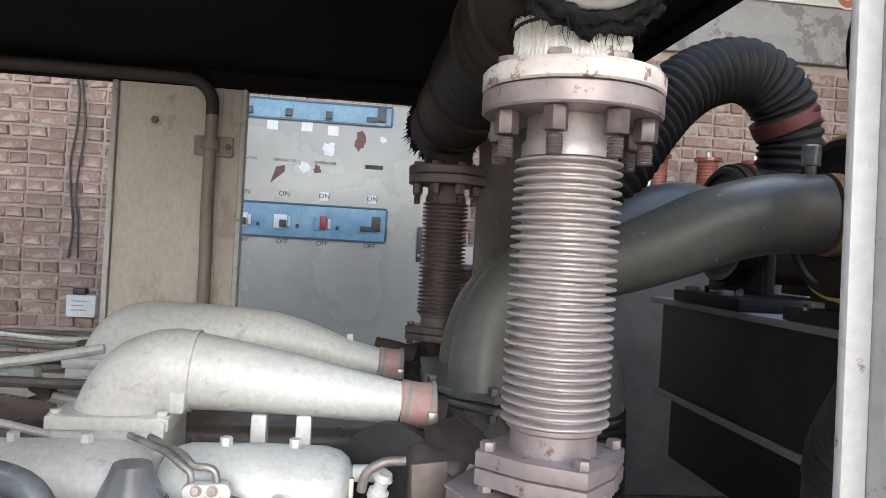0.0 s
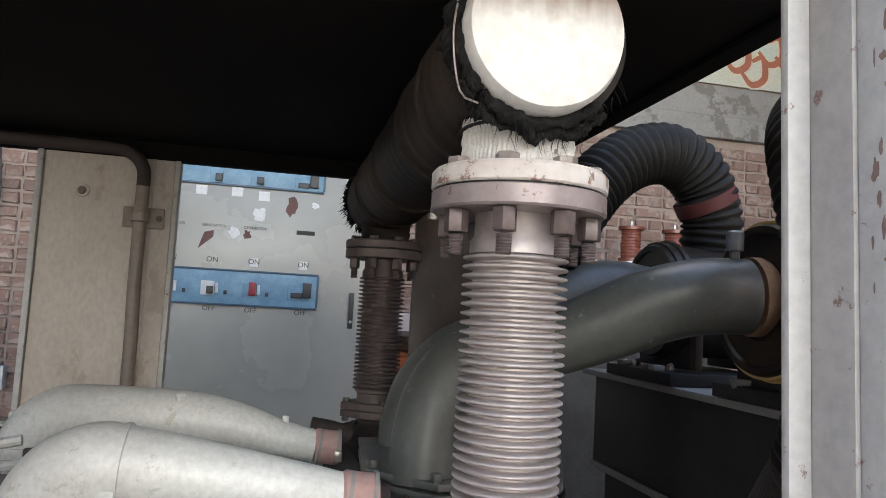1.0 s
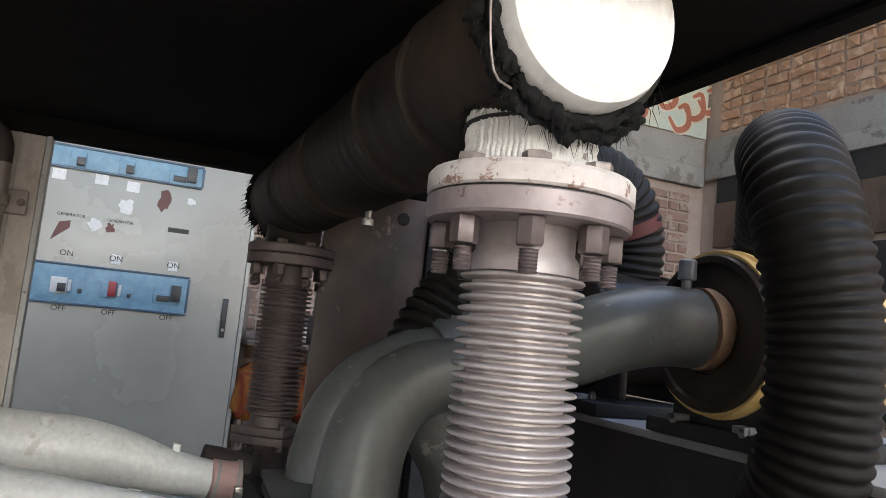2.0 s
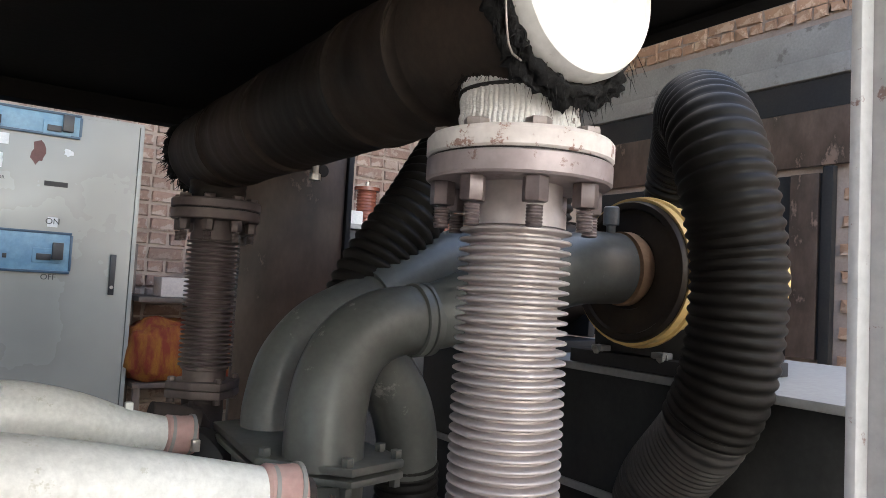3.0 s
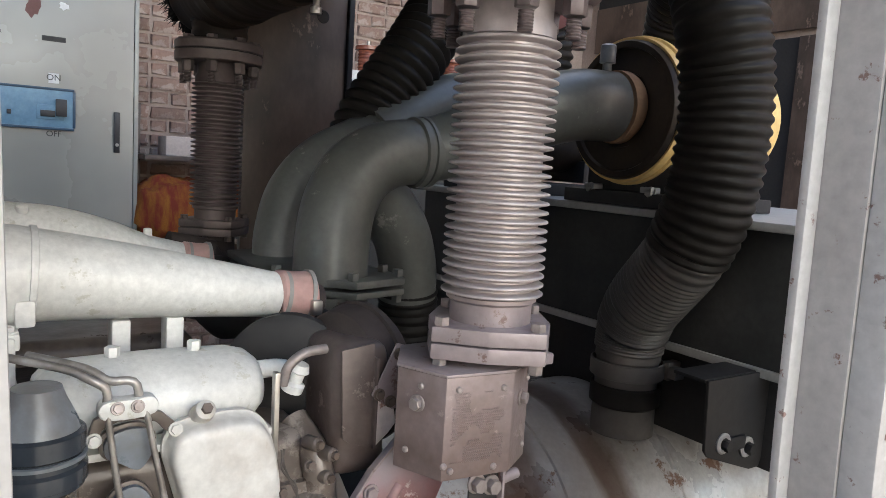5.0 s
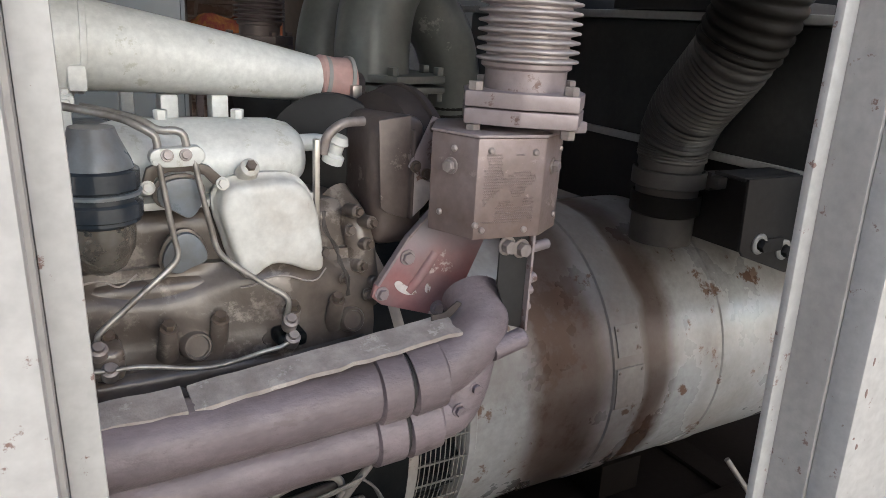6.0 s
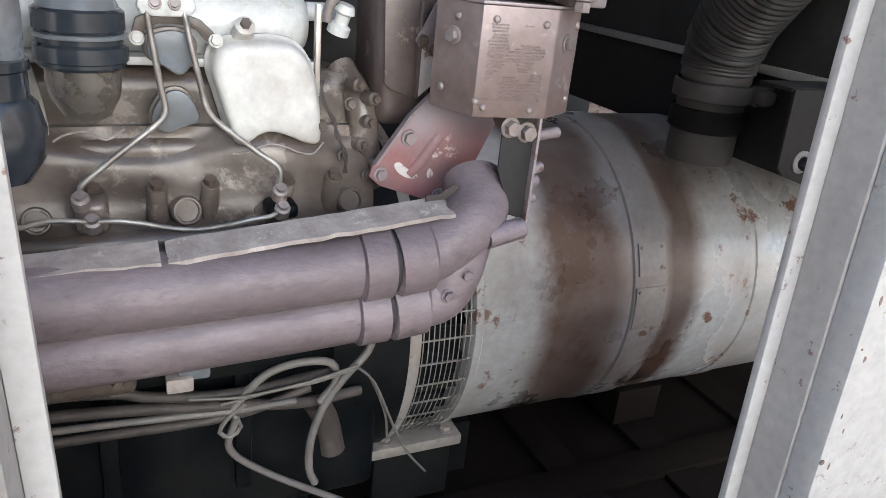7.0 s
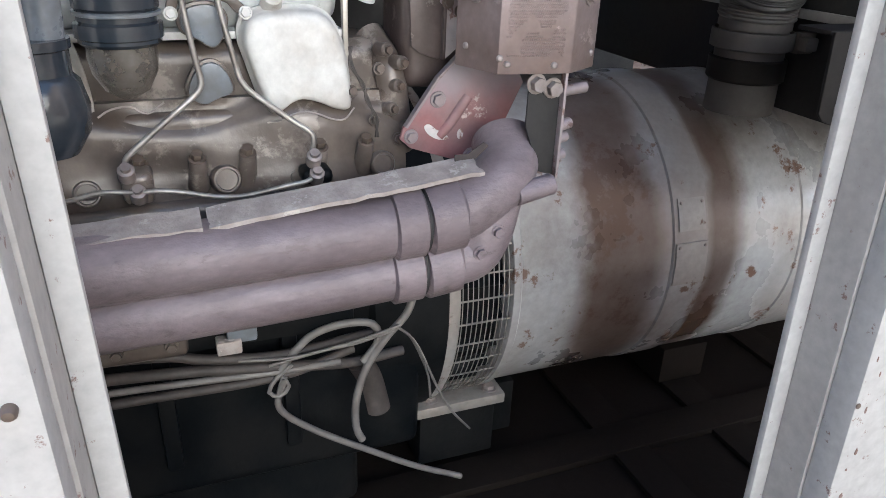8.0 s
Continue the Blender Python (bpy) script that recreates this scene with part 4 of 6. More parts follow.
    # domed rocker covers above
    for i, x in enumerate((-0.365, -0.69, -1.01)):
        prof = [(0.0, 0.020), (0.006, 0.036), (0.018, 0.047), (0.04, 0.053), (0.16, 0.055), (0.26, 0.053), (0.285, 0.047), (0.299, 0.036), (0.305, 0.020)]
        b = tube([(x + u, 0, 0) for u, _ in prof], [q for _, q in prof], 32)
        b.transform(Matrix.Translation((0, 1.475, 1.138)) @ Matrix.Diagonal((1, 1.5, 1.05, 1)))
        rc = part("rocker_cover", b, CASTCREAM, engine, "dusty cream rocker cover", angle=60)
        part("joint_rim", box((x + 0.004, 1.385, 1.082), (x + 0.301, 1.56, 1.094), 0.004), COVERCREAM, rc)
        for dx in (0.10, 0.21):
            part("cover_nut", hexa(0.010, 0, 0.014, (x + dx, 1.475, 1.194), (0, 0, 1)), CASTCREAM, rc)
    part("end_elbow", tube(smooth_path([(-0.06, 1.47, 1.155), (-0.03, 1.47, 1.155), (-0.008, 1.47, 1.15)], 0.008), 0.014, 16), CASTCREAM, engine)
    part("bracket_strip", box((-0.066, 1.378, 1.045), (-0.058, 1.392, 1.175), 0.002), STEEL, engine, "pale flat steel strip")
    part("thermostat_stub", lathe([(0, 0), (0.017, 0), (0.017, 0.012), (0.011, 0.016), (0.011, 0.03), (0.016, 0.034), (0.012, 0.045), (0, 0.046)], (-0.02, 1.43, 1.13), (0.2, -0.2, 0.8), 16), CASTCREAM, engine)
    # the joint plate that carries the two fuel lines
    fb = part("fuel_block", plate(chaikin([(-0.304, 1.160), (-0.298, 1.178), (-0.262, 1.176), (-0.238, 1.180), (-0.230, 1.162), (-0.242, 1.152), (-0.292, 1.151)], 2), 0.024, pose(0, 1.358, 0, 90, 0, 0), 0.004), CASTCREAM, engine)
    for x in (-0.281, -0.258):
        bolt(fb, (x, 1.333, 1.168), (0, -1, 0.3), 0.006, 0.005, BOLT)
    part("block_foot", plate(chaikin([(-0.312, 1.120), (-0.300, 1.155), (-0.232, 1.155), (-0.196, 1.120), (-0.214, 1.115), (-0.235, 1.140), (-0.290, 1.140), (-0.300, 1.112)], 1), 0.010, pose(0, 1.372, 0, 90, 0, 0), 0.002), BROWNIRON, engine)
    for x in (-0.303, -0.206):
        bolt(engine, (x, 1.361, 1.121), (0, -1, 0.2), 0.007, 0.005, COVERCREAM)


engine_covers()


def fuel_lines():
    def line(pts, r=0.0055):
        t = part("fuel_line", tube(smooth_path(pts, 0.008), r, 10), LINESTEEL, engine, "bent bare steel fuel line")
        return t
    line([(-0.291, 1.338, 1.158), (-0.286, 1.334, 1.115), (-0.279, 1.330, 1.062), (-0.2755, 1.328, 1.042), (-0.277, 1.327, 1.030), (-0.287, 1.326, 1.018), (-0.324, 1.318, 0.990), (-0.372, 1.308, 0.953), (-0.382, 1.305, 0.943), (-0.383, 1.306, 0.930)], 0.0042)
    line([(-0.247, 1.338, 1.160), (-0.240, 1.334, 1.118), (-0.230, 1.330, 1.066), (-0.225, 1.328, 1.042), (-0.219, 1.327, 1.030), (-0.206, 1.325, 1.016), (-0.158, 1.318, 0.979), (-0.136, 1.314, 0.964), (-0.129, 1.312, 0.953), (-0.130, 1.312, 0.940), (-0.134, 1.312, 0.928)], 0.0042)
    line([(-0.52, 1.285, 0.895), (-0.46, 1.285, 0.899), (-0.418, 1.285, 0.907), (-0.374, 1.285, 0.903)], 0.0036)
    line([(-0.372, 1.285, 0.902), (-0.347, 1.285, 0.903), (-0.313, 1.285, 0.897), (-0.278, 1.285, 0.888), (-0.245, 1.285, 0.884), (-0.211, 1.285, 0.887), (-0.172, 1.285, 0.894), (-0.148, 1.285, 0.897), (-0.132, 1.287, 0.905)], 0.0036)
    line([(-0.291, 1.345, 1.172), (-0.292, 1.345, 1.190), (-0.310, 1.35, 1.203), (-0.335, 1.37, 1.213), (-0.40, 1.42, 1.222)], 0.0055)
    line([(-0.254, 1.345, 1.172), (-0.257, 1.345, 1.191), (-0.267, 1.346, 1.198), (-0.289, 1.35, 1.199), (-0.312, 1.37, 1.211), (-0.37, 1.42, 1.220)], 0.0055)
    for x, z in ((-0.383, 0.930), (-0.372, 0.899), (-0.134, 0.930), (-0.131, 0.904)):
        f = part("union", lathe([(0, -0.012), (0.011, -0.012), (0.011, 0.006), (0.007, 0.008), (0.007, 0.014), (0, 0.014)], (x, 1.29, z), (0, -0.6, 0.8), 12), BOLT, engine)
        part("union_nut", hexa(0.0105, -0.006, 0.004, (x, 1.29, z), (0, -0.6, 0.8)), BOLT, f)
    part("union_block", box((-0.150, 1.295, 0.886), (-0.105, 1.34, 0.908), 0.010, 3), NAVY, engine)
    part("union_block", box((-0.392, 1.295, 0.880), (-0.352, 1.345, 0.925), 0.012, 3), BROWNIRON, engine)


fuel_lines()


def fuel_filter(x, y, z, near):
    t = thing("fuel_filter", (x, y, z - 0.07), "blue-black fuel filter with a dirty clear bowl on the engine" , "fuel filter", "fuel filters")
    part("head", lathe([(0, 0.080), (0.026, 0.078), (0.030, 0.066), (0.042, 0.040), (0.046, 0.028), (0, 0.028)], (x, y, z), n=32), BLUEGREY, t)
    cn = part("canister", lathe([(0, 0.030), (0.047, 0.030), (0.051, 0.027), (0.051, 0.006), (0.048, 0.003), (0.048, -0.010), (0.053, -0.013), (0.053, -0.030), (0.050, -0.032), (0.050, -0.036), (0.046, -0.040), (0, -0.04)], (x, y, z), n=36), BLUEBLACK, t)
    part("seal_ring", lathe([(0.049, -0.004), (0.0525, -0.003), (0.0525, 0.001), (0.049, 0.002)], (x, y, z), n=36), BLUEGREY, cn, "pale seal ring")
    part("bowl", lathe([(0.042, -0.036), (0.043, -0.055), (0.040, -0.075), (0.028, -0.098), (0.012, -0.108), (0, -0.109)], (x, y, z), n=32), AMBERGLASS, t, "dirty clear plastic bowl")
    part("float", lathe([(0, -0.04), (0.026, -0.04), (0.026, -0.068), (0.012, -0.085), (0, -0.088)], (x, y, z), n=24), BLUEBLACK, t)
    return t


fuel_filter(-0.367, 1.325, 1.130, True)


def water_pump_cup():
    t = thing("strainer_cup", (-0.45, 1.20, 0.94), "dark bulbous strainer cup with a pipe above it", "strainer")
    part("cup", lathe([(0, -0.06), (0.030, -0.055), (0.046, -0.03), (0.050, 0.0), (0.044, 0.028), (0.037, 0.036), (0.037, 0.062), (0.040, 0.064), (0.040, 0.074), (0, 0.074)], (-0.453, 1.20, 1.045), n=32), BLUEBLACK, t)
    part("pipe", tube(smooth_path([(-0.438, 1.20, 1.115), (-0.436, 1.20, 1.15), (-0.440, 1.205, 1.19), (-0.48, 1.21, 1.22), (-0.60, 1.23, 1.23)], 0.012), 0.020, 18), BLUEGREY, t)


water_pump_cup()


def manifold():
    t = thing("exhaust_manifold", (-0.3, 1.17, 0.75), "lilac-grey cast exhaust manifold with two long pipes", "exhaust manifold")
    def zc(x):
        return 0.862 + 0.045 * x
    for k, (dz, y, r) in enumerate(((0.0, 1.185, 0.046), (-0.074, 1.190, 0.043))):
        p = part("pipe", tube([(x, y, zc(x) + dz + 0.002 * math.sin(9 * x)) for x in [-1.6 + 0.04 * i for i in range(40)]], r, 32), MANIFOLD, t)
        part("collar", tube([(-0.055, y, zc(-0.05) + dz), (-0.052, y, zc(-0.05) + dz), (-0.012, y, zc(0) + dz), (-0.009, y, zc(0) + dz)], [r + 0.001, r + 0.007, r + 0.007, r + 0.001], 32), MANIFOLD, p)
        part("gasket_gap", tube([(-0.011, y, zc(0) + dz), (-0.004, y, zc(0) + dz)], r + 0.002, 32), DARKSTEEL, p)
        part("collar", tube([(-0.005, y, zc(0) + dz), (-0.002, y, zc(0) + dz), (0.045, y, zc(0) + dz + 0.006), (0.048, y, zc(0) + dz + 0.006)], [r + 0.002, r + 0.008, r + 0.008, r + 0.002], 32), MANIFOLD, p)
    part("elbow", tube(smooth_path([(0.04, 1.185, 0.868), (0.078, 1.187, 0.884), (0.110, 1.195, 0.902), (0.136, 1.215, 0.922), (0.146, 1.255, 0.945)], 0.01), 0.047, 32), MANIFOLD, t)
    part("lower_elbow", tube(smooth_path([(0.04, 1.19, 0.793), (0.075, 1.19, 0.80), (0.095, 1.19, 0.835), (0.108, 1.195, 0.88)], 0.01), 0.043, 32), MANIFOLD, t)
    part("web", plate([(0.045, 0.765), (0.085, 0.780), (0.125, 0.835), (0.150, 0.885), (0.120, 0.93), (0.05, 0.90)], 0.030, pose(0, 1.215, 0, 90, 0, 0), 0.01), MANIFOLD, t)
    part("core_plug", disc(0.009, 0, 0.004, (0.112, 1.183, 0.868), (0.3, -1, 0), 16, 0.001), DARKSTEEL, t)
    for x, z in ((0.072, 0.815), (0.098, 0.845)):
        bolt(t, (x, 1.150, z), (0, -1, 0), 0.008, 0.006, MANIFOLD)
    part("flange_stub", tube([(0.130, 1.165, 0.892), (0.188, 1.170, 0.902), (0.192, 1.170, 0.903)], [0.016, 0.016, 0.013], 20), MANIFOLD, t)
    # insulating strips that lie on the upper pipe
    rnd = random.Random(3)
    for x0, x1, dz, rise in ((-1.2, -0.300, 0.045, 0.0), (-0.292, 0.078, 0.043, 0.024)):
        b = new_bm()
        n = int((x1 - x0) / 0.02)
        top, bot = [], []
        for i in range(n + 1):
            x = x0 + (x1 - x0) * i / n
            w = rnd.uniform(-0.003, 0.003)
            z = zc(x) + dz + rise * i / n + rnd.uniform(-0.001, 0.001)
            top.append([b.verts.new((x, 1.166 + w, z)), b.verts.new((x, 1.216, z + 0.008))])
            bot.append([b.verts.new((x, 1.166 + w, z - 0.006)), b.verts.new((x, 1.216, z + 0.003))])
        for i in range(n):
            b.faces.new((top[i][0], top[i + 1][0], top[i + 1][1], top[i][1]))
            b.faces.new((bot[i][0], bot[i][1], bot[i + 1][1], bot[i + 1][0]))
            b.faces.new((top[i][0], bot[i][0], bot[i + 1][0], top[i + 1][0]))
            b.faces.new((top[i][1], top[i + 1][1], bot[i + 1][1], bot[i][1]))
        b.faces.new((top[0][0], top[0][1], bot[0][1], bot[0][0]))
        b.faces.new((top[n][0], bot[n][0], bot[n][1], top[n][1]))
        part("heat_strip", b, LIPMAT, t, "flaking tan heat-insulating strip")
    tab = plate([(0, 0), (0.035, 0.012), (0.052, 0.04), (0.045, 0.045), (0.02, 0.03), (0, 0.03)], 0.003, pose(0.05, 1.205, 0.915, 80, 0, 0), 0.0008)
    part("bent_tab", tab, RUSTDARK, t)


manifold()


def heat_shield():
    t = thing("heat_shield", (0.182, 1.262, 1.060), "many-sided rust-mauve heat shield box with a pimpled face under the bellows", "heat shield")
    ring = [(0.097, 1.186), (0.203, 1.174), (0.262, 1.212), (0.282, 1.290), (0.225, 1.350), (0.120, 1.345), (0.066, 1.262)]
    part("shell", plate(ring, 0.144, pose(0, 0, 1.060), 0.003), SHIELD, t)
    part("top_lip", plate([(0.170 + (x - 0.170) * 1.02, 1.262 + (y - 1.262) * 1.02) for x, y in ring], 0.004, pose(0, 0, 1.2045), 0.001), MAUVE, t)
    rnd = random.Random(8)
    part("mounting_strap", box((0.212, 1.172, 1.209), (0.272, 1.282, 1.226), 0.004), MAUVE, t)
    # pimples pressed into the broad face, worn away in patches
    b = new_bm()
    f0, f1 = Vector((*ring[0], 0)), Vector((*ring[1], 0))
    side = (f1 - f0).normalized()
    nrm = Vector((side.y, -side.x, 0))
    wide = (f1 - f0).length
    for i in range(26):
        for j in range(24):
            p = f0 + side * (0.012 + (wide - 0.024) * (i + 0.5 * (j % 2)) / 26) + Vector((0, 0, 1.085 + 0.100 * j / 24)) + nrm * 0.0004
            if noise.noise(p * 38) > -0.12:
                q = rnd.uniform(0.0009, 0.0015)
                lathe([(q, -0.001), (q, 0.0007), (q * 0.5, 0.0011), (0, 0.0011)], p, nrm, 6, b)
    tagged(part("pimple_field", b, SHIELD, t), kind="stuff")
    for k, spots in ((0, ((0.18, 1.187), (0.84, 1.184), (0.12, 1.074), (0.76, 1.072), (0.02, 1.082))), (1, ((0.86, 1.182), (0.80, 1.082))), (6, ((0.5, 1.185), (0.25, 1.09)))):
        a0, a1 = Vector((*ring[k], 0)), Vector((*ring[(k + 1) % len(ring)], 0))
        d = (a1 - a0).normalized()
        n2 = Vector((d.y, -d.x, 0))
        for f, h in spots:
            p = a0.lerp(a1, f) + Vector((0, 0, h)) + n2 * 0.0005
            part("rivet", lathe([(0.005, -0.001), (0.005, 0.001), (0.003, 0.003), (0, 0.0034)], p, n2, 10), BOLT, t)
        if k:
            bolt(t, tuple(a0.lerp(a1, 0.45) + Vector((0, 0, 1.160)) + n2 * 0.001), tuple(n2), 0.009, 0.008, BOLT)


heat_shield()


def turbo():
    for cy, s, lab in ((1.50, 1, "sooty cast turbocharger housing beside the heat shield"), (2.40, -1, "sooty cast turbocharger housing on the far bank")):
        t = thing("turbocharger", (0.16, cy, 0.98), lab, "turbocharger", "turbochargers")
        part("turbine_scroll", lathe([(0, -0.06), (0.07, -0.06), (0.105, -0.035), (0.115, 0.0), (0.105, 0.035), (0.07, 0.06), (0, 0.06)], (0.11, cy - 0.02 * s, 1.13), (1, 0.25 * s, 0), 36), RUSTDARK, t)
        part("compressor_scroll", lathe([(0, -0.055), (0.06, -0.055), (0.10, -0.03), (0.112, 0.0), (0.10, 0.035), (0.07, 0.05), (0.05, 0.075), (0, 0.075)], (0.10, cy + 0.20 * s, 1.12), (0.9, -0.3 * s, 0.3), 36), DARKSTEEL, t)
        part("turbine_elbow", tube(smooth_path([(0.11, cy - 0.02 * s, 1.13), (0.16, cy - 0.08 * s, 1.10), (0.20, cy - 0.16 * s, 1.13), (0.208, cy - 0.235 * s, 1.20)] if s > 0 else [(0.11, cy, 1.13), (0.16, cy + 0.1, 1.12), (0.20, cy + 0.2, 1.18), (0.205, cy + 0.22, 1.25)], 0.012), 0.058, 28), RUSTDARK, t)
        part("outlet_duct", tube(smooth_path([(0.10, cy + 0.13 * s, 1.22), (0.04, cy + 0.12 * s, 1.235), (-0.01, cy + 0.12 * s, 1.243)], 0.01), 0.035, 24), RUSTDARK, t)
        part("v_band", lathe([(0.112, -0.008), (0.119, -0.006), (0.119, 0.006), (0.112, 0.008)], (0.12, cy - 0.02 * s, 1.13), (1, 0.25 * s, 0), 36), RUSTDARK, t)
        for k in range(6):
            a = k * math.pi / 3
            bolt(t, (0.165, cy + 0.20 * s + 0.08 * math.cos(a), 1.13 + 0.08 * math.sin(a)), (1, -0.2, 0.2), 0.008, 0.006, BOLTDARK)


turbo()


def turbo_shield():
    t = thing("turbo_shield", (0.08, 1.36, 1.02), "bent rusty sheet shield with bolts over the turbocharger", "heat shield")
    # a sheet folded round the housing: a broad face, a turned-back side and a rolled lower edge
    part("housing", box((0.026, 1.368, 1.000), (0.118, 1.50, 1.208), 0.030, 5), TURBOSHEET, t)
    fold = [(0.026, 1.205), (0.080, 1.212), (0.082, 1.118), (0.086, 1.048), (0.070, 1.052), (0.046, 1.060), (0.033, 1.070)]
    part("face_sheet", plate(fold, 0.004, pose(0, 1.360, 0, 90, 0, 0), 0.0012), TURBOSHEET, t, "rust-brown folded sheet")
    part("lip", box((0.080, 1.346, 1.05), (0.085, 1.372, 1.19), 0.002), TURBOSHEET, t)
    part("back_disc", lathe([(0, -0.03), (0.085, -0.03), (0.108, -0.01), (0.108, 0.012), (0.095, 0.022), (0, 0.026)], (0.012, 1.52, 1.12), (-0.5, -0.8, 0), 40), DARKSTEEL, t)
    part("bare_flap", plate([(0.0865, 1.050), (0.0865, 1.124), (0.100, 1.121), (0.117, 1.106), (0.122, 1.084), (0.108, 1.068)], 0.003, pose(0, 1.356, 0, 90, 0, 0), 0.001), PLATEWHITE, t, "bare pale torn flap of sheet")
    part("patch_plate", plate([(0.073, 1.135), (0.086, 1.124), (0.109, 1.109), (0.139, 1.110), (0.145, 1.16), (0.135, 1.205), (0.112, 1.212), (0.092, 1.17)], 0.003, pose(0, 1.349, 0, 90, 0, 0), 0.001), MAUVE, t, "mauve bolted patch plate")
    for x, z in ((0.085, 1.135), (0.105, 1.122), (0.116, 1.195), (0.134, 1.165)):
        bolt(t, (x, 1.345, z), (0, -1, 0), 0.007, 0.005, BOLTDARK)


turbo_shield()


def red_bracket():
    t = thing("support_bracket", (0.07, 1.33, 0.90), "faded red and mauve support bracket with bolts and peeling paint", "bracket")
    m = pose(0, 1.324, 0, 90, 0, 0)
    sheet = [(0.004, 0.939), (0.009, 0.957), (0.060, 1.032), (0.117, 1.088), (0.165, 1.10), (0.206, 1.018), (0.173, 0.946), (0.161, 0.932), (0.127, 0.893), (0.116, 0.892), (0.021, 0.924)]
    part("plate", plate(sheet, 0.008, m, 0.002), WORNRED, t)
    part("edge_fold", plate([(0.010, 0.959), (0.060, 1.032), (0.117, 1.088), (0.119, 1.085), (0.063, 1.029), (0.014, 0.957)], 0.014, m, 0.001), MAUVE, t)
    part("pressed_rib", tube(smooth_path([(0.113, 1.000, 0.0), (0.100, 0.982, 0.002), (0.083, 0.958, 0.002), (0.068, 0.940, -0.002)], 0.006), 0.0085, 14), WORNRED, t).data.transform(m @ Matrix.Translation((0, 0, 0.006)))
    part("peeled_patch", plate(chaikin([(0.040, 0.958), (0.050, 0.962), (0.060, 0.952), (0.080, 0.942), (0.084, 0.934), (0.066, 0.934), (0.048, 0.944)], 2), 0.0010, pose(0, 1.3158, 0, 90, 0, 0), 0), PLATEWHITE, t, "bare patch where the paint has peeled")
    part("peeled_patch", plate(chaikin([(0.096, 0.944), (0.102, 0.952), (0.108, 0.944), (0.105, 0.933), (0.098, 0.934)], 2), 0.0010, pose(0, 1.3158, 0, 90, 0, 0), 0), PLATEWHITE, t)
    for u, v, r in ((0.063, 0.998, 0.0095), (0.021, 0.943, 0.0085), (0.121, 0.905, 0.0095)):
        bolt(t, (u, 1.3155, v), (0, -1, 0), r, 0.007, MAUVE)


red_bracket()


def hanger_plate():
    t = thing("hanger_plate", (0.205, 1.20, 0.90), "narrow dark steel hanger plate with bolts through it", "bracket")
    m = pose(0, 1.195, 0, 90, 0, 0)
    part("strap", plate([(0.150, 1.062), (0.150, 0.985), (0.176, 0.915), (0.206, 0.905), (0.200, 1.062)], 0.004, m, 0.001), DARKSTEEL, t)
    part("edge", box((0.200, 1.180, 0.905), (0.2045, 1.240, 1.062), 0.0012), MAUVE, t, "pale worn plate edge")
    for x, z in ((0.160, 1.045), (0.186, 1.038)):
        bolt(t, (x, 1.190, z), (0, -1, 0), 0.011, 0.012, BOLT)
    for z, ln in ((1.025, 0.055), (0.972, 0.035), (0.952, 0.030), (0.925, 0.028)):
        part("stud", tube([(0.2045, 1.215, z), (0.2045 + ln, 1.222, z + 0.004)], 0.0085, 14), MAUVE, t)


hanger_plate()


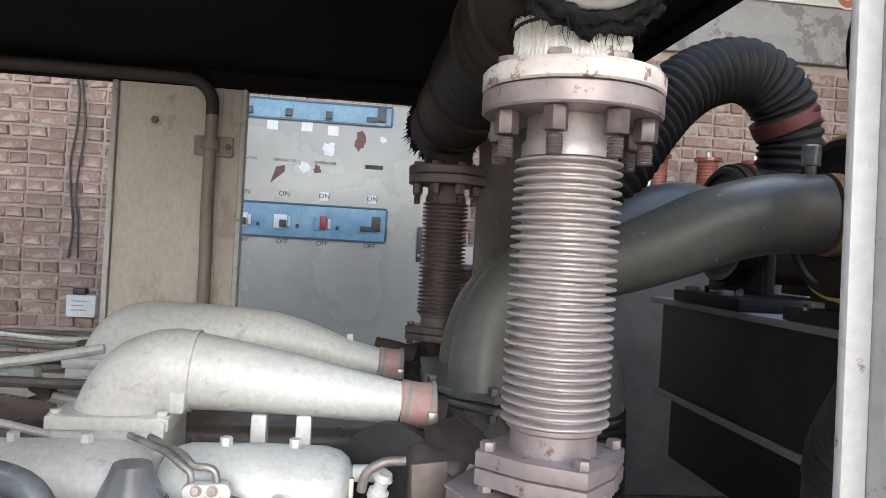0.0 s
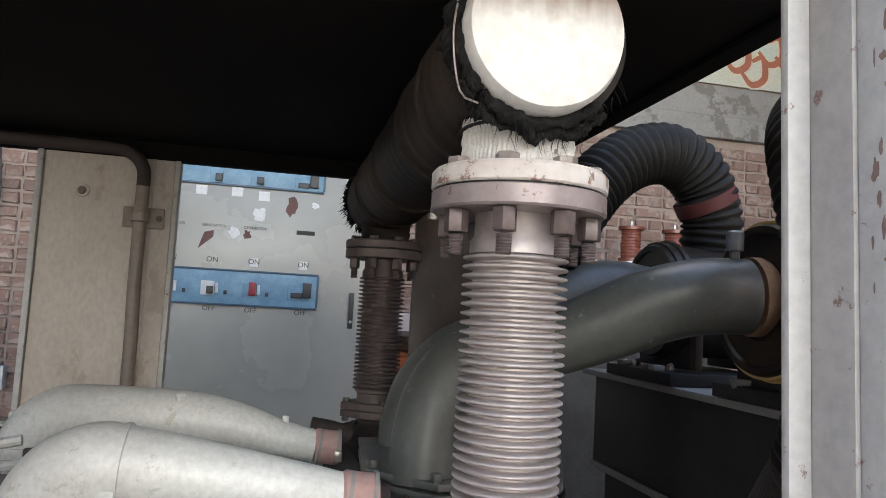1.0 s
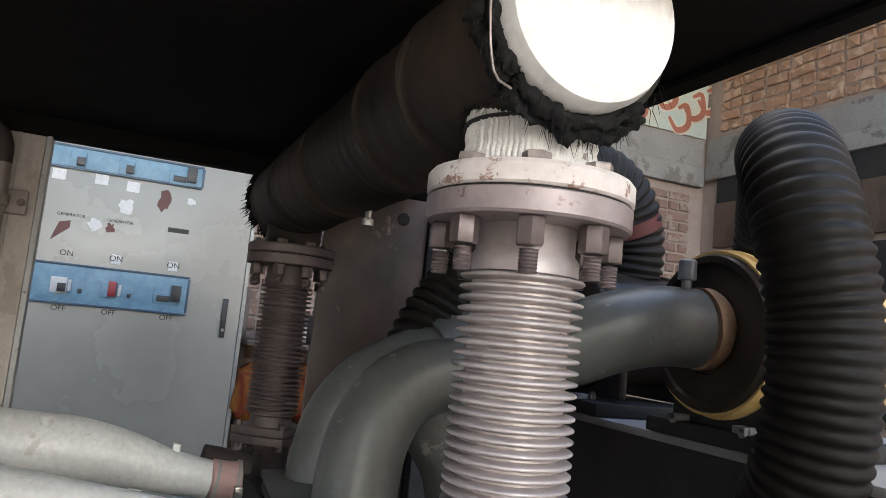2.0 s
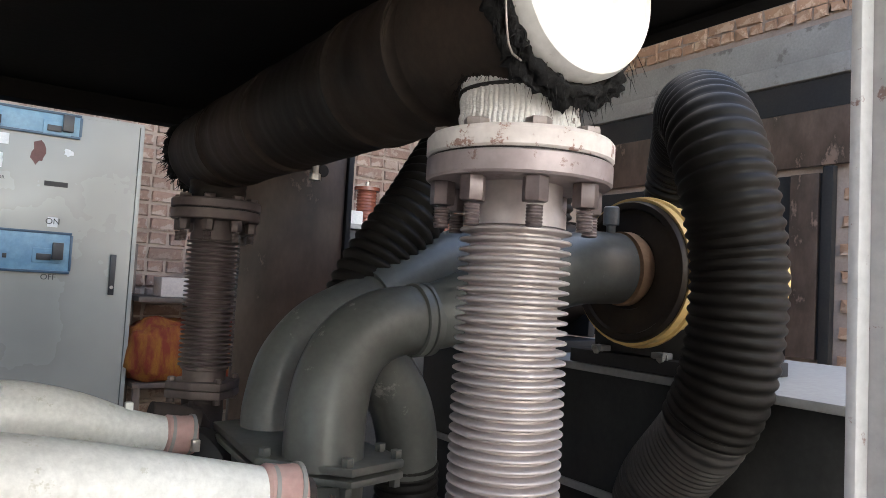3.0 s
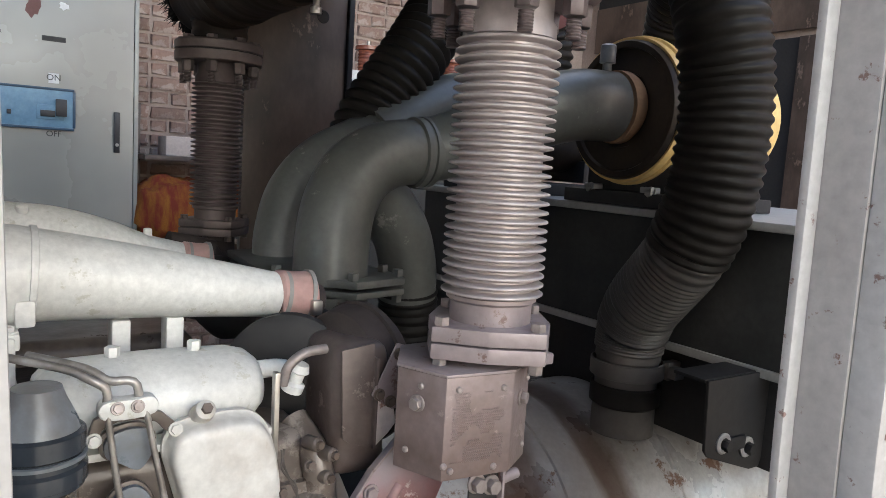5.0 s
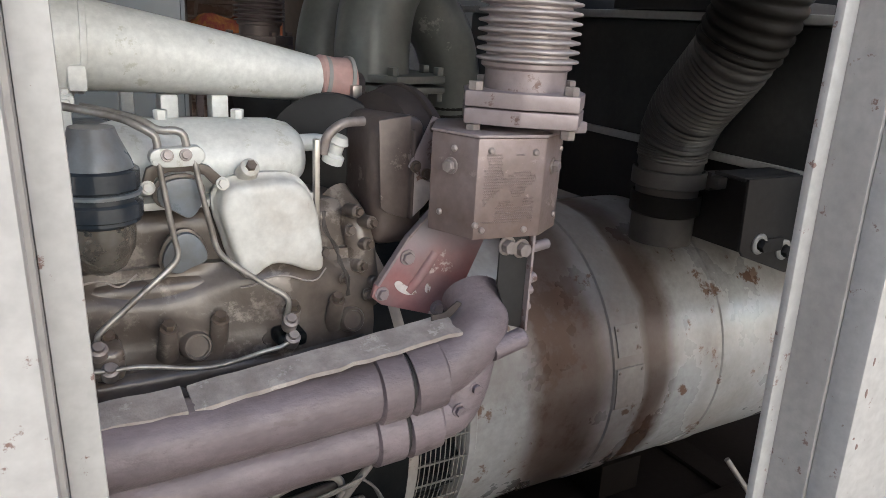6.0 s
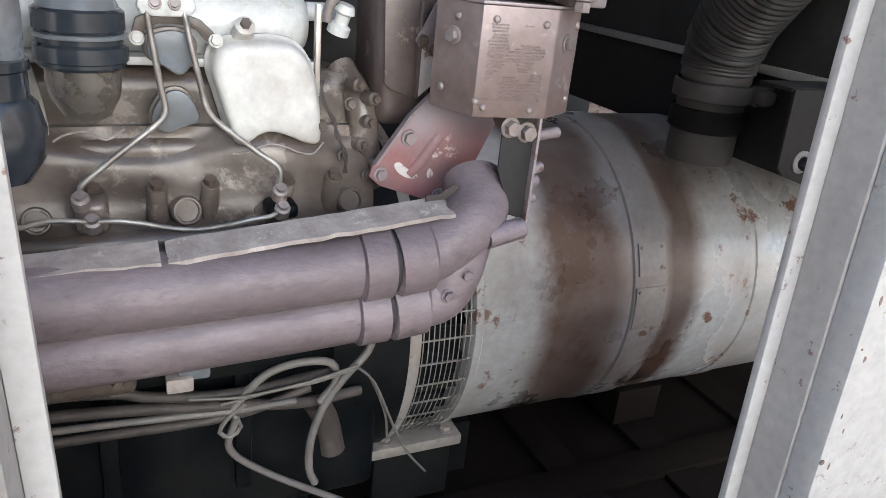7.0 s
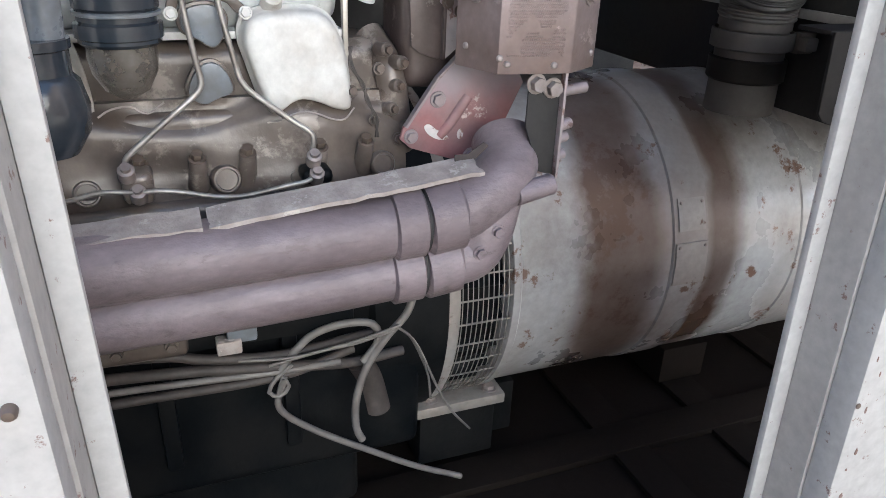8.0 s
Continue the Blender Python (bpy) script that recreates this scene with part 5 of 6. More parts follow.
# ---- charge-air castings on top ----
def casting(y, line, group, base, far):
    """A cast duct: it stands on a flanged box, bends over and tapers to a rubber sleeve; line holds x, z and radius."""
    t = thing("intake_casting", (base, y, 1.10), "dusty cream cast intake duct tapering to a pink rubber sleeve", "intake duct", group)
    path = smooth_path([(x, y, z) for x, z, _ in line], 0.014)
    rr = []
    for p in path:
        k = min(range(len(line) - 1), key=lambda i: abs((p - Vector((line[i][0], y, line[i][1]))).length + (p - Vector((line[i + 1][0], y, line[i + 1][1]))).length
                - math.hypot(line[i + 1][0] - line[i][0], line[i + 1][1] - line[i][1])))
        a, c = Vector((line[k][0], y, line[k][1])), Vector((line[k + 1][0], y, line[k + 1][1]))
        f = min(max((p - a).length / max((c - a).length, 1e-6), 0), 1)
        rr.append(line[k][2] * (1 - f) + line[k + 1][2] * f)
    part("duct", tube(path, rr, 40), CASTCREAM, t, angle=60)
    x0, x1 = base - 0.100, base + 0.100
    part("base_flange", box((x0 + 0.006, y - 0.080, 1.10), (x1 - 0.006, y + 0.080, 1.198), 0.010, 3), CASTCREAM, t)
    part("base_rim", box((x0, y - 0.088, 1.196), (x1, y + 0.088, 1.220), 0.005), CASTCREAM, t)
    part("base_rib", box((x1 - 0.026, y - 0.092, 1.11), (x1 - 0.006, y - 0.079, 1.216), 0.005), CASTCREAM, t)
    part("base_foot", box((x0 - 0.004, y - 0.086, 1.092), (x1 + 0.004, y + 0.086, 1.112), 0.005), CASTCREAM, t)
    for u, v in ((x0 + 0.014, -0.074), (x1 - 0.014, -0.074), (x0 + 0.014, 0.074), (x1 - 0.014, 0.074)):
        bolt(t, (u, y + v, 1.220), (0, 0, 1), 0.009, 0.007, CASTCREAM)
    for u in (base - 0.075, base + 0.03):
        part("boss", box((u, y - 0.092, 1.15), (u + 0.02, y - 0.078, 1.17), 0.004), CASTCREAM, t)
    for u in (-0.245, -0.165):
        part("pillar", box((u, y - 0.02, 1.10), (u + 0.028, y + 0.02, 1.215), 0.005), CASTCREAM, t)
    ex, ez = line[-1][0], line[-1][1]
    if far:
        part("lug", box((ex - 0.085, y - 0.010, ez + 0.02), (ex - 0.068, y + 0.010, ez + 0.075), 0.004), CASTCREAM, t)
        part("cast_boss", lathe([(0.012, -0.02), (0.012, 0.010), (0.008, 0.013), (0, 0.013)], (-0.33, y - 0.04, 1.338), (0, -0.5, 1), 14), CASTCREAM, t)
    else:
        # the square-shouldered joint between bend and taper
        part("seam_ridge", lathe([(0.066, -0.006), (0.0735, -0.004), (0.0735, 0.004), (0.066, 0.006)], (-0.352, y, 1.287), (1, 0, -0.06), 40), CASTCREAM, t)
        part("seam_lug", box((-0.376, y - 0.072, 1.224), (-0.350, y - 0.050, 1.262), 0.006), CASTCREAM, t)
    sl = part("sleeve", tube([(ex, y, ez), (ex + 0.004, y, ez), (ex + 0.030, y, ez - 0.002), (ex + 0.062, y, ez - 0.005), (ex + 0.066, y, ez - 0.005)], [0.040, 0.044, 0.042, 0.044, 0.041], 32), PINKHOSE, t, "pink rubber sleeve")
    for u in (ex + 0.008, ex + 0.052):
        part("hose_clamp", tube([(u, y, ez - 0.002), (u + 0.007, y, ez - 0.003)], 0.0452, 32), BOXTOP, sl)
    part("clamp_screw", box((ex + 0.048, y - 0.056, ez - 0.030), (ex + 0.066, y - 0.040, ez - 0.004), 0.003), STEEL, t)
    return t


NEAR_LINE = ((-0.470, 1.15, 0.086), (-0.470, 1.20, 0.081), (-0.460, 1.236, 0.078), (-0.434, 1.266, 0.078), (-0.392, 1.283, 0.078), (-0.350, 1.287, 0.069), (-0.20, 1.271, 0.057), (-0.08, 1.255, 0.047), (0.022, 1.240, 0.039))
FAR_LINE = ((-0.655, 1.15, 0.086), (-0.655, 1.20, 0.081), (-0.645, 1.236, 0.078), (-0.615, 1.266, 0.078), (-0.57, 1.280, 0.078), (-0.43, 1.282, 0.074), (-0.28, 1.278, 0.067), (-0.18, 1.262, 0.057), (-0.09, 1.238, 0.046), (-0.002, 1.222, 0.040))
casting(1.62, NEAR_LINE, "intake ducts", -0.470, False)
casting(2.17, FAR_LINE, "intake ducts", -0.655, True)


def harness():
    t = thing("cable_harness", (-0.9, 2.0, 1.1), "tangled dusty cables and connectors lying over the engine", "cables")
    rnd = random.Random(21)
    for k in range(16):
        y = rnd.uniform(1.75, 2.55)
        z = 1.13 + rnd.uniform(0, 0.13)
        pts = [(-1.7 + 0.22 * i, y + rnd.uniform(-0.06, 0.06), z + rnd.uniform(-0.025, 0.03)) for i in range(6)]
        part("cable", tube(smooth_path(pts, 0.03), rnd.uniform(0.006, 0.013), 8), CASTCREAM if k % 3 else WIREWHITE, t)
    for k in range(8):
        x, y = rnd.uniform(-0.85, -0.58), rnd.uniform(1.8, 2.4)
        part("connector", box((x, y, 1.14 + 0.012 * k), (x + rnd.uniform(0.03, 0.06), y + 0.04, 1.175 + 0.012 * k), 0.006), CASTCREAM if k % 2 else WIREDARK, t)


harness()


# ---- intake pipes ----
def clamp_ring(t, at, axis, r, mat=GREENPIPE):
    c = part("clamp", lathe([(r, -0.011), (r + 0.007, -0.008), (r + 0.007, 0.008), (r, 0.011)], at, axis, 40), mat, t)
    return c


def intake_pipe_near():
    t = thing("intake_pipe", (0.22, 1.84, 1.24), "grey-green painted intake elbow running to the air filter", "intake pipe", "intake pipes")
    a = smooth_path([(0.210, 1.80, 1.215), (0.216, 1.812, 1.305), (0.236, 1.827, 1.385), (0.277, 1.839, 1.450), (0.332, 1.845, 1.488), (0.385, 1.846, 1.503), (0.435, 1.845, 1.507)], 0.012)
    part("elbow", tube(a, [0.079 - 0.006 * min(1, max(0, (p.x - 0.22) / 0.2)) for p in a], 40), GREENPIPE, t, angle=60)
    clamp_ring(t, (0.428, 1.845, 1.506), (1, 0, 0.05), 0.073)
    clamp_ring(t, (0.450, 1.845, 1.508), (1, 0, 0.05), 0.073)
    c = smooth_path([(0.43, 1.845, 1.507), (0.50, 1.83, 1.525), (0.60, 1.79, 1.570), (0.70, 1.75, 1.618), (0.80, 1.725, 1.645), (0.90, 1.712, 1.650)], 0.012)
    part("pipe", tube(c, [0.072 + 0.013 * min(1, max(0, (p.x - 0.45) / 0.2)) for p in c], 44), GREENPIPE, t, angle=60)
    part("boot", tube([(0.905, 1.712, 1.650), (0.908, 1.712, 1.65), (0.932, 1.709, 1.651), (0.935, 1.709, 1.651)], [0.085, 0.089, 0.089, 0.085], 40), ORANGE, t, "tan rubber boot")
    br = part("indicator_stub", lathe([(0, 0), (0.011, 0), (0.011, 0.02), (0.019, 0.022), (0.019, 0.062), (0.015, 0.066), (0, 0.066)], (0.865, 1.70, 1.728), (0, 0, 1), 18), BLUEGREY, t, "grey restriction indicator")
    return t


def intake_pipe_far():
    t = thing("intake_pipe", (0.2, 2.15, 1.24), "grey-green painted intake elbow humped towards the far air filter", "intake pipe", "intake pipes")
    a = smooth_path([(0.212, 2.10, 1.215), (0.220, 2.12, 1.29), (0.255, 2.14, 1.388), (0.33, 2.15, 1.472), (0.43, 2.15, 1.522), (0.50, 2.15, 1.543)], 0.012)
    part("elbow", tube(a, [0.064 + 0.008 * min(1, max(0, (p.x - 0.38) / 0.12)) for p in a], 40), GREENPIPE, t, angle=60)
    clamp_ring(t, (0.50, 2.15, 1.545), (1, 0, 0.1), 0.073)
    c = smooth_path([(0.49, 2.15, 1.545), (0.60, 2.16, 1.60), (0.72, 2.18, 1.655), (0.82, 2.22, 1.675), (0.95, 2.28, 1.67)], 0.012)
    part("pipe", tube(c, 0.080, 40), GREENPIPE, t, angle=60)
    return t


intake_pipe_near()
intake_pipe_far()


def compressor_flanges():
    t = thing("clamp_flange", (0.22, 1.93, 1.20), "dusty grey four-sided flange plate with bolts under the elbows", "flange")
    ring = [(0.085, 1.83), (0.215, 1.685), (0.345, 1.72), (0.355, 1.80), (0.33, 2.17), (0.20, 2.21), (0.11, 2.19)]
    part("upper_plate", plate(ring, 0.016, pose(0, 0, 1.226), 0.004), GREENPIPE, t)
    part("lower_plate", plate(ring, 0.014, pose(0, 0, 1.205), 0.004), GREENPIPE, t)
    for x, y in ((0.105, 1.835), (0.215, 1.705), (0.335, 1.735), (0.335, 1.80), (0.16, 1.77), (0.315, 2.15)):
        bt = part("bolt", hexa(0.012, 1.242, 1.258, (x, y, 0)), GREENPIPE, t)
        part("nut", hexa(0.012, 1.188, 1.204, (x, y, 0)), GREENPIPE, bt)
    part("neck", lathe([(0.074, 1.10), (0.080, 1.12), (0.080, 1.19), (0.085, 1.204), (0, 1.204)], (0.210, 1.80, 0), n=36), GREENPIPE, t)
    part("neck", lathe([(0.074, 1.10), (0.080, 1.12), (0.080, 1.19), (0.085, 1.204), (0, 1.204)], (0.212, 2.10, 0), n=36), GREENPIPE, t)


compressor_flanges()


def low_hose():
    t = thing("breather_hose", (0.54, 2.03, 0.85), "grey ribbed hose dropping behind the elbows", "hose")
    part("upper", tube(smooth_path([(0.37, 1.99, 1.45), (0.435, 2.0, 1.385), (0.492, 2.0, 1.305), (0.525, 2.01, 1.215), (0.535, 2.02, 1.13)], 0.012), 0.074, 36), GREENPIPE, t)
    part("ribs", ribbed([(0.535, 2.02, 1.16), (0.545, 2.03, 1.05), (0.56, 2.06, 0.85)], 0.079, 0.022, 0.006, 36), RUBBER, t)


low_hose()


# ---- air filters, hoses, terminal box ----
def air_filter(cx, cy, cz, r, lab, paint):
    t = thing("air_filter", (cx + 0.2, cy, cz - r), lab, "air filter", "air filters")
    ax = Vector((1, 0.0, 0)).normalized()
    part("face", lathe([(0, 0.012), (0.09, 0.012), (0.092, 0.006), (r - 0.030, 0.006), (r - 0.026, -0.002), (r - 0.012, -0.004), (r - 0.009, 0.002), (r - 0.007, 0.006), (r - 0.007, 0.030), (0, 0.030)], (cx, cy, cz), ax, 56), BLACKGLOSS, t, "black dished filter end")
    part("shell", lathe([(r - 0.0065, 0.012), (r, 0.010), (r, 0.05), (r - 0.008, 0.056), (r - 0.008, 0.30), (r, 0.306), (r, 0.34), (r - 0.008, 0.346), (r - 0.012, 0.42), (0, 0.42)], (cx, cy, cz), ax, 56), paint, t, "painted shell")
    part("clamp_band", lathe([(r, 0.034), (r + 0.006, 0.036), (r + 0.006, 0.050), (r, 0.052)], (cx, cy, cz), ax, 56), paint, t)
    part("inlet_stub", lathe([(0.078, 0), (0.078, 0.09), (0.07, 0.09), (0.07, 0)], (cx + 0.215, cy + 0.02, cz + r - 0.03), (0, 0, 1), 36), paint, t)
    for dx in (0.045, 0.29):
        part("saddle", box((cx + dx, cy - 0.14, cz - r - 0.022), (cx + dx + 0.03, cy + 0.14, cz - r + 0.05), 0.006), DARKSTEEL, t)
    part("strap", box((cx + 0.050, cy - r - 0.002, cz - r - 0.02), (cx + 0.075, cy - r + 0.03, cz - 0.02), 0.006), paint, t)
    for dy in (-0.10, 0.10):
        bolt(t, (cx + 0.022, cy + dy, cz - r - 0.02), (-1, 0, 0), 0.011, 0.01, STEEL)
    return t


air_filter(0.93, 1.705, 1.645, 0.178, "yellow and black cylindrical air filter on the terminal box", YELLOW)
air_filter(0.99, 2.31, 1.650, 0.178, "black-faced cylindrical air filter behind its twin", BLACKGLOSS)


def near_hose():
    t = thing("air_hose", (0.911, 1.593, 0.87), "thick black corrugated rubber hose arched over the air filter", "hose", "corrugated hoses")
    part("lower_ribs", ribbed([(0.906, 1.583, 1.125), (0.899, 1.565, 1.16), (0.885, 1.53, 1.205), (0.860, 1.43, 1.31), (0.855, 1.40, 1.36)], 0.088, 0.0125, 0.005, 44), HOSEGREY, t, "dusty finely ribbed hose end", angle=50)
    path = [(0.858, 1.415, 1.33), (0.852, 1.37, 1.43), (0.850, 1.35, 1.56), (0.845, 1.35, 1.68), (0.825, 1.365, 1.81), (0.845, 1.42, 1.93),
            (0.93, 1.52, 2.00), (1.03, 1.61, 1.985), (1.10, 1.68, 1.92), (1.135, 1.72, 1.84)]
    part("ribs", ribbed(path, 0.093, 0.0235, 0.0065, 48), RUBBER, t, angle=60)
    part("cuff", tube(smooth_path([(0.910, 1.592, 1.05), (0.909, 1.589, 1.10), (0.903, 1.577, 1.155)], 0.01), 0.078, 40), RUBBERDUST, t)
    part("fine_ribs", ribbed([(0.910, 1.592, 1.07), (0.909, 1.589, 1.11), (0.904, 1.579, 1.15)], 0.083, 0.007, 0.003, 44), RUBBERDUST, t)
    sp = part("spigot", lathe([(0.074, 0.0), (0.076, 0.0), (0.074, 0.19), (0.0, 0.19)], (0.911, 1.593, 0.865), (0, 0, 1), 44), RUBBERDUST, t, "dusty steel spigot")
    part("rubber_band", lathe([(0.079, 0.07), (0.084, 0.075), (0.084, 0.118), (0.079, 0.122)], (0.911, 1.593, 0.865), (0, 0, 1), 44), RUBBER, sp)
    c = part("hose_clamp", lathe([(0.083, 0.14), (0.088, 0.142), (0.088, 0.178), (0.083, 0.18)], (0.911, 1.593, 0.865), (0, 0, 1), 44), RUBBERDUST, t)
    part("clamp_lug", box((0.975, 1.52, 1.00), (1.020, 1.545, 1.045), 0.004), RUBBERDUST, c)
    part("clamp_lug", box((0.965, 1.49, 1.01), (0.998, 1.515, 1.038), 0.004), RUBBERDUST, c)
    return t


def far_hose():
    t = thing("air_hose", (0.46, 2.2, 1.4), "thick black corrugated rubber hose arched behind the exhaust", "hose", "corrugated hoses")
    path = [(0.44, 2.20, 1.45), (0.51, 2.20, 1.615), (0.625, 2.20, 1.785), (0.77, 2.25, 1.975), (0.90, 2.28, 2.075), (1.04, 2.30, 2.105), (1.15, 2.31, 2.04), (1.20, 2.32, 1.92), (1.205, 2.33, 1.82)]
    part("ribs", ribbed(path, 0.096, 0.0285, 0.0105, 48), RUBBER, t, angle=60)
    part("marker_tape", tube([(1.165, 2.312, 1.99), (1.185, 2.316, 1.955)], 0.0975, 32), REDTAPE, t, "red tape band")
    return t


near_hose()
far_hose()


def terminal_box():
    t = thing("terminal_box", (1.3, 1.9, 0.92), "large dark grey terminal box over the alternator with a pale lid", "terminal box")
    part("body", box((1.0, 1.06, 1.070), (1.90, 2.70, 1.385), 0.006), BOXGREY, t)
    part("lid", box((0.955, 1.05, 1.387), (1.91, 2.71, 1.407), 0.004), BOXTOP, t, "pale lid")
    part("rail", box((0.985, 1.06, 1.072), (0.998, 2.70, 1.092), 0.003), BOXTOP, t)
    part("skirt", box((1.03, 1.12, 0.86), (1.86, 2.66, 1.068), 0.004), DARKSTEEL, t)
    for y0, y1 in ((1.52, 1.90), (2.10, 2.50)):
        tr = part("filter_tray", box((0.945, y0, 1.409), (1.32, y1, 1.444), 0.004), DARKSTEEL, t)
        for f in (0.25, 0.75):
            part("clip", box((0.940, y0 + (y1 - y0) * f - 0.02, 1.445), (0.975, y0 + (y1 - y0) * f + 0.015, 1.460), 0.003), BOXTOP, tr, "pale clip")


terminal_box()


def side_bracket():
    t = thing("lifting_bracket", (0.92, 1.30, 0.862), "black slotted steel bracket with two bolts under the terminal box", "bracket")
    m = pose(0, 1.300, 0, 90, 0, 0)
    part("plate", plate([(0.812, 1.085), (0.822, 0.935), (0.836, 0.920), (0.985, 0.868), (1.020, 0.868), (1.026, 0.885), (1.026, 1.085)], 0.008, m, 0.003), DARKSTEEL, t)
    part("fold", box((0.812, 1.302, 1.078), (1.026, 1.38, 1.086), 0.002), DARKSTEEL, t)
    # Pale rings stand in for slots with the bright alternator showing through.
    for u, v in ((0.878, 0.945), (0.962, 0.924)):
        e = part("eye_bolt", lathe([(0.013, 0.0), (0.022, 0.0), (0.023, 0.004), (0.019, 0.007), (0.013, 0.006)], (u, 1.292, v), (0, -1, 0), 24), BOXTOP, t, "pale ring added for a slot onto the bright alternator")
        part("nut", hexa(0.013, 0.0, 0.016, (u + 0.006, 1.292, v - 0.004), (0, -1, 0)), DARKSTEEL, e)
    part("clamp_bar", box((0.895, 1.284, 0.925), (0.950, 1.2915, 0.955), 0.003), DARKSTEEL, t)


side_bracket()


# ---- alternator ----
AY, AZ, AR = 1.836, 0.527, 0.376


def alternator():
    t = thing("alternator", (0.9, AY, 0.03), "silver-grey cylindrical alternator with rust-brown dust bands and scratches", "alternator")
    X, R = (1, 0, 0), AR
    part("flywheel_housing", lathe([(0, -0.10), (0.27, -0.10), (0.36, -0.04), (R + 0.022, 0.0), (R + 0.022, 0.150), (0, 0.150)], (0, AY, AZ), X, 72), NAVY, t, "dark flywheel housing")
    part("front_ring", lathe([(0.33, 0.151), (R + 0.016, 0.151), (R + 0.018, 0.154), (R + 0.018, 0.170), (R + 0.016, 0.173), (0.33, 0.173)], (0, AY, AZ), X, 72), SHELL, t)
    part("inner_drum", lathe([(0.335, 0.16), (0.335, 0.30)], (0, AY, AZ), X, 64), NAVY, t)
    grille = part("fan_guard", lathe([(R + 0.004, 0.174), (R + 0.010, 0.174), (R + 0.010, 0.179), (R + 0.004, 0.179)], (0, AY, AZ), X, 72), MESHBAR, t, "pale bar guard over the fan opening")
    for k in range(12):                             # a few lengthwise ties under the hoops
        a = radians(152 + k * 8.2)
        p = (AY + (R + 0.006) * math.cos(a), AZ + (R + 0.006) * math.sin(a))
        part("bar", box((0.175, -0.0014, -0.0016), (0.294, 0.0014, 0.0016), 0, m=Matrix.Translation((0, p[0], p[1])) @ Matrix.Rotation(a, 4, "X")), MESHBAR, grille)
    for k in range(10):
        x = 0.184 + 0.0113 * k
        pts = [(x, AY + (R + 0.008) * math.cos(radians(a)), AZ + (R + 0.008) * math.sin(radians(a))) for a in range(149, 246, 3)]
        part("hoop", tube(pts, 0.0012, 6), MESHBAR, grille)
    for k in range(7):                              # fan blades behind the guard
        a = radians(160 + k * 13)
        p = (AY + (R - 0.022) * math.cos(a), AZ + (R - 0.022) * math.sin(a))
        part("fan_blade", box((0.182, -0.016, -0.003), (0.288, 0.010, 0.003), 0.001, m=Matrix.Translation((0, p[0], p[1])) @ Matrix.Rotation(a + 0.5, 4, "X")), NAVY, t)
    # Added dark sheet that stands for the dark gap behind the red bracket.
    b = new_bm()
    rows_ = [[b.verts.new((x, AY + q * math.cos(radians(a)), AZ + q * math.sin(radians(a)))) for x, q in ((0.174, R - 0.004), (0.174, R + 0.009), (0.293, R + 0.009), (0.293, R - 0.004))] for a in range(20, 150, 4)]
    for p, q in zip(rows_, rows_[1:]):
        for k in range(4):
            b.faces.new((p[k], p[(k + 1) % 4], q[(k + 1) % 4], q[k]))
    b.faces.new(rows_[0])
    b.faces.new(rows_[-1][::-1])
    bmesh.ops.recalc_face_normals(b, faces=b.faces)
    part("top_cover", b, NAVY, t, "dark sheet added for the gap above the fan guard")
    prof = [(0.33, 0.294), (R, 0.295), (R + 0.008, 0.298), (R + 0.008, 0.314), (R, 0.320), (R, 0.69), (R, 1.62), (R - 0.02, 1.64), (0, 1.64)]
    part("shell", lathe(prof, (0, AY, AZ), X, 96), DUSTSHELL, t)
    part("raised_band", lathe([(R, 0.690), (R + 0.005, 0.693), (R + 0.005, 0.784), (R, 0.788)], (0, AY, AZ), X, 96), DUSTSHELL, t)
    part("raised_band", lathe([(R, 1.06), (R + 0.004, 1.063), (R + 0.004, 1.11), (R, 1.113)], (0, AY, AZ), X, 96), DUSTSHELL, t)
    # name plates that follow the curve
    for x0, x1, a0, a1 in ((0.703, 0.775, 153, 164), (0.697, 0.782, 168, 183)):
        b, r = new_bm(), R + 0.0085
        rows_ = []
        for i in range(7):
            a = radians(a0 + (a1 - a0) * i / 6)
            rows_.append([b.verts.new((x, AY + q * math.cos(a), AZ + q * math.sin(a))) for x, q in ((x0, r - 0.003), (x0, r), (x1, r), (x1, r - 0.003))])
        for p, q in zip(rows_, rows_[1:]):
            for k in range(3):
                b.faces.new((p[k], p[k + 1], q[k + 1], q[k]))
        b.faces.new(rows_[0])
        b.faces.new(rows_[-1][::-1])
        np_ = part("name_plate", b, SHELL, t, "blank worn metal plate")
        for x in (x0 + 0.008, x1 - 0.008):
            a = radians(a0 + 1.5)
            part("rivet", lathe([(0.004, 0), (0.003, 0.002), (0, 0.0025)], (x, AY + r * math.cos(a), AZ + r * math.sin(a)), (0, math.cos(a), math.sin(a)), 10), BOLT, np_)
    part("foot", box((0.12, 1.54, 0.205), (0.345, 1.70, 0.232), 0.005), MESHBAR, t, "pale mounting foot")
    for x in (0.165, 0.315):
        bolt(t, (x, 1.57, 0.232), (0, 0, 1), 0.014, 0.010, BOLT)
    part("pedestal", box((0.14, 1.56, 0.053), (0.33, 1.72, 0.204), 0.006), NAVY, t)
    part("pedestal", box((0.34, 1.62, 0.053), (0.41, 1.78, 0.20), 0.006), NAVY, t)
    part("pedestal", box((0.90, 1.66, 0.053), (1.05, 2.05, 0.165), 0.006), SKID, t)


alternator()


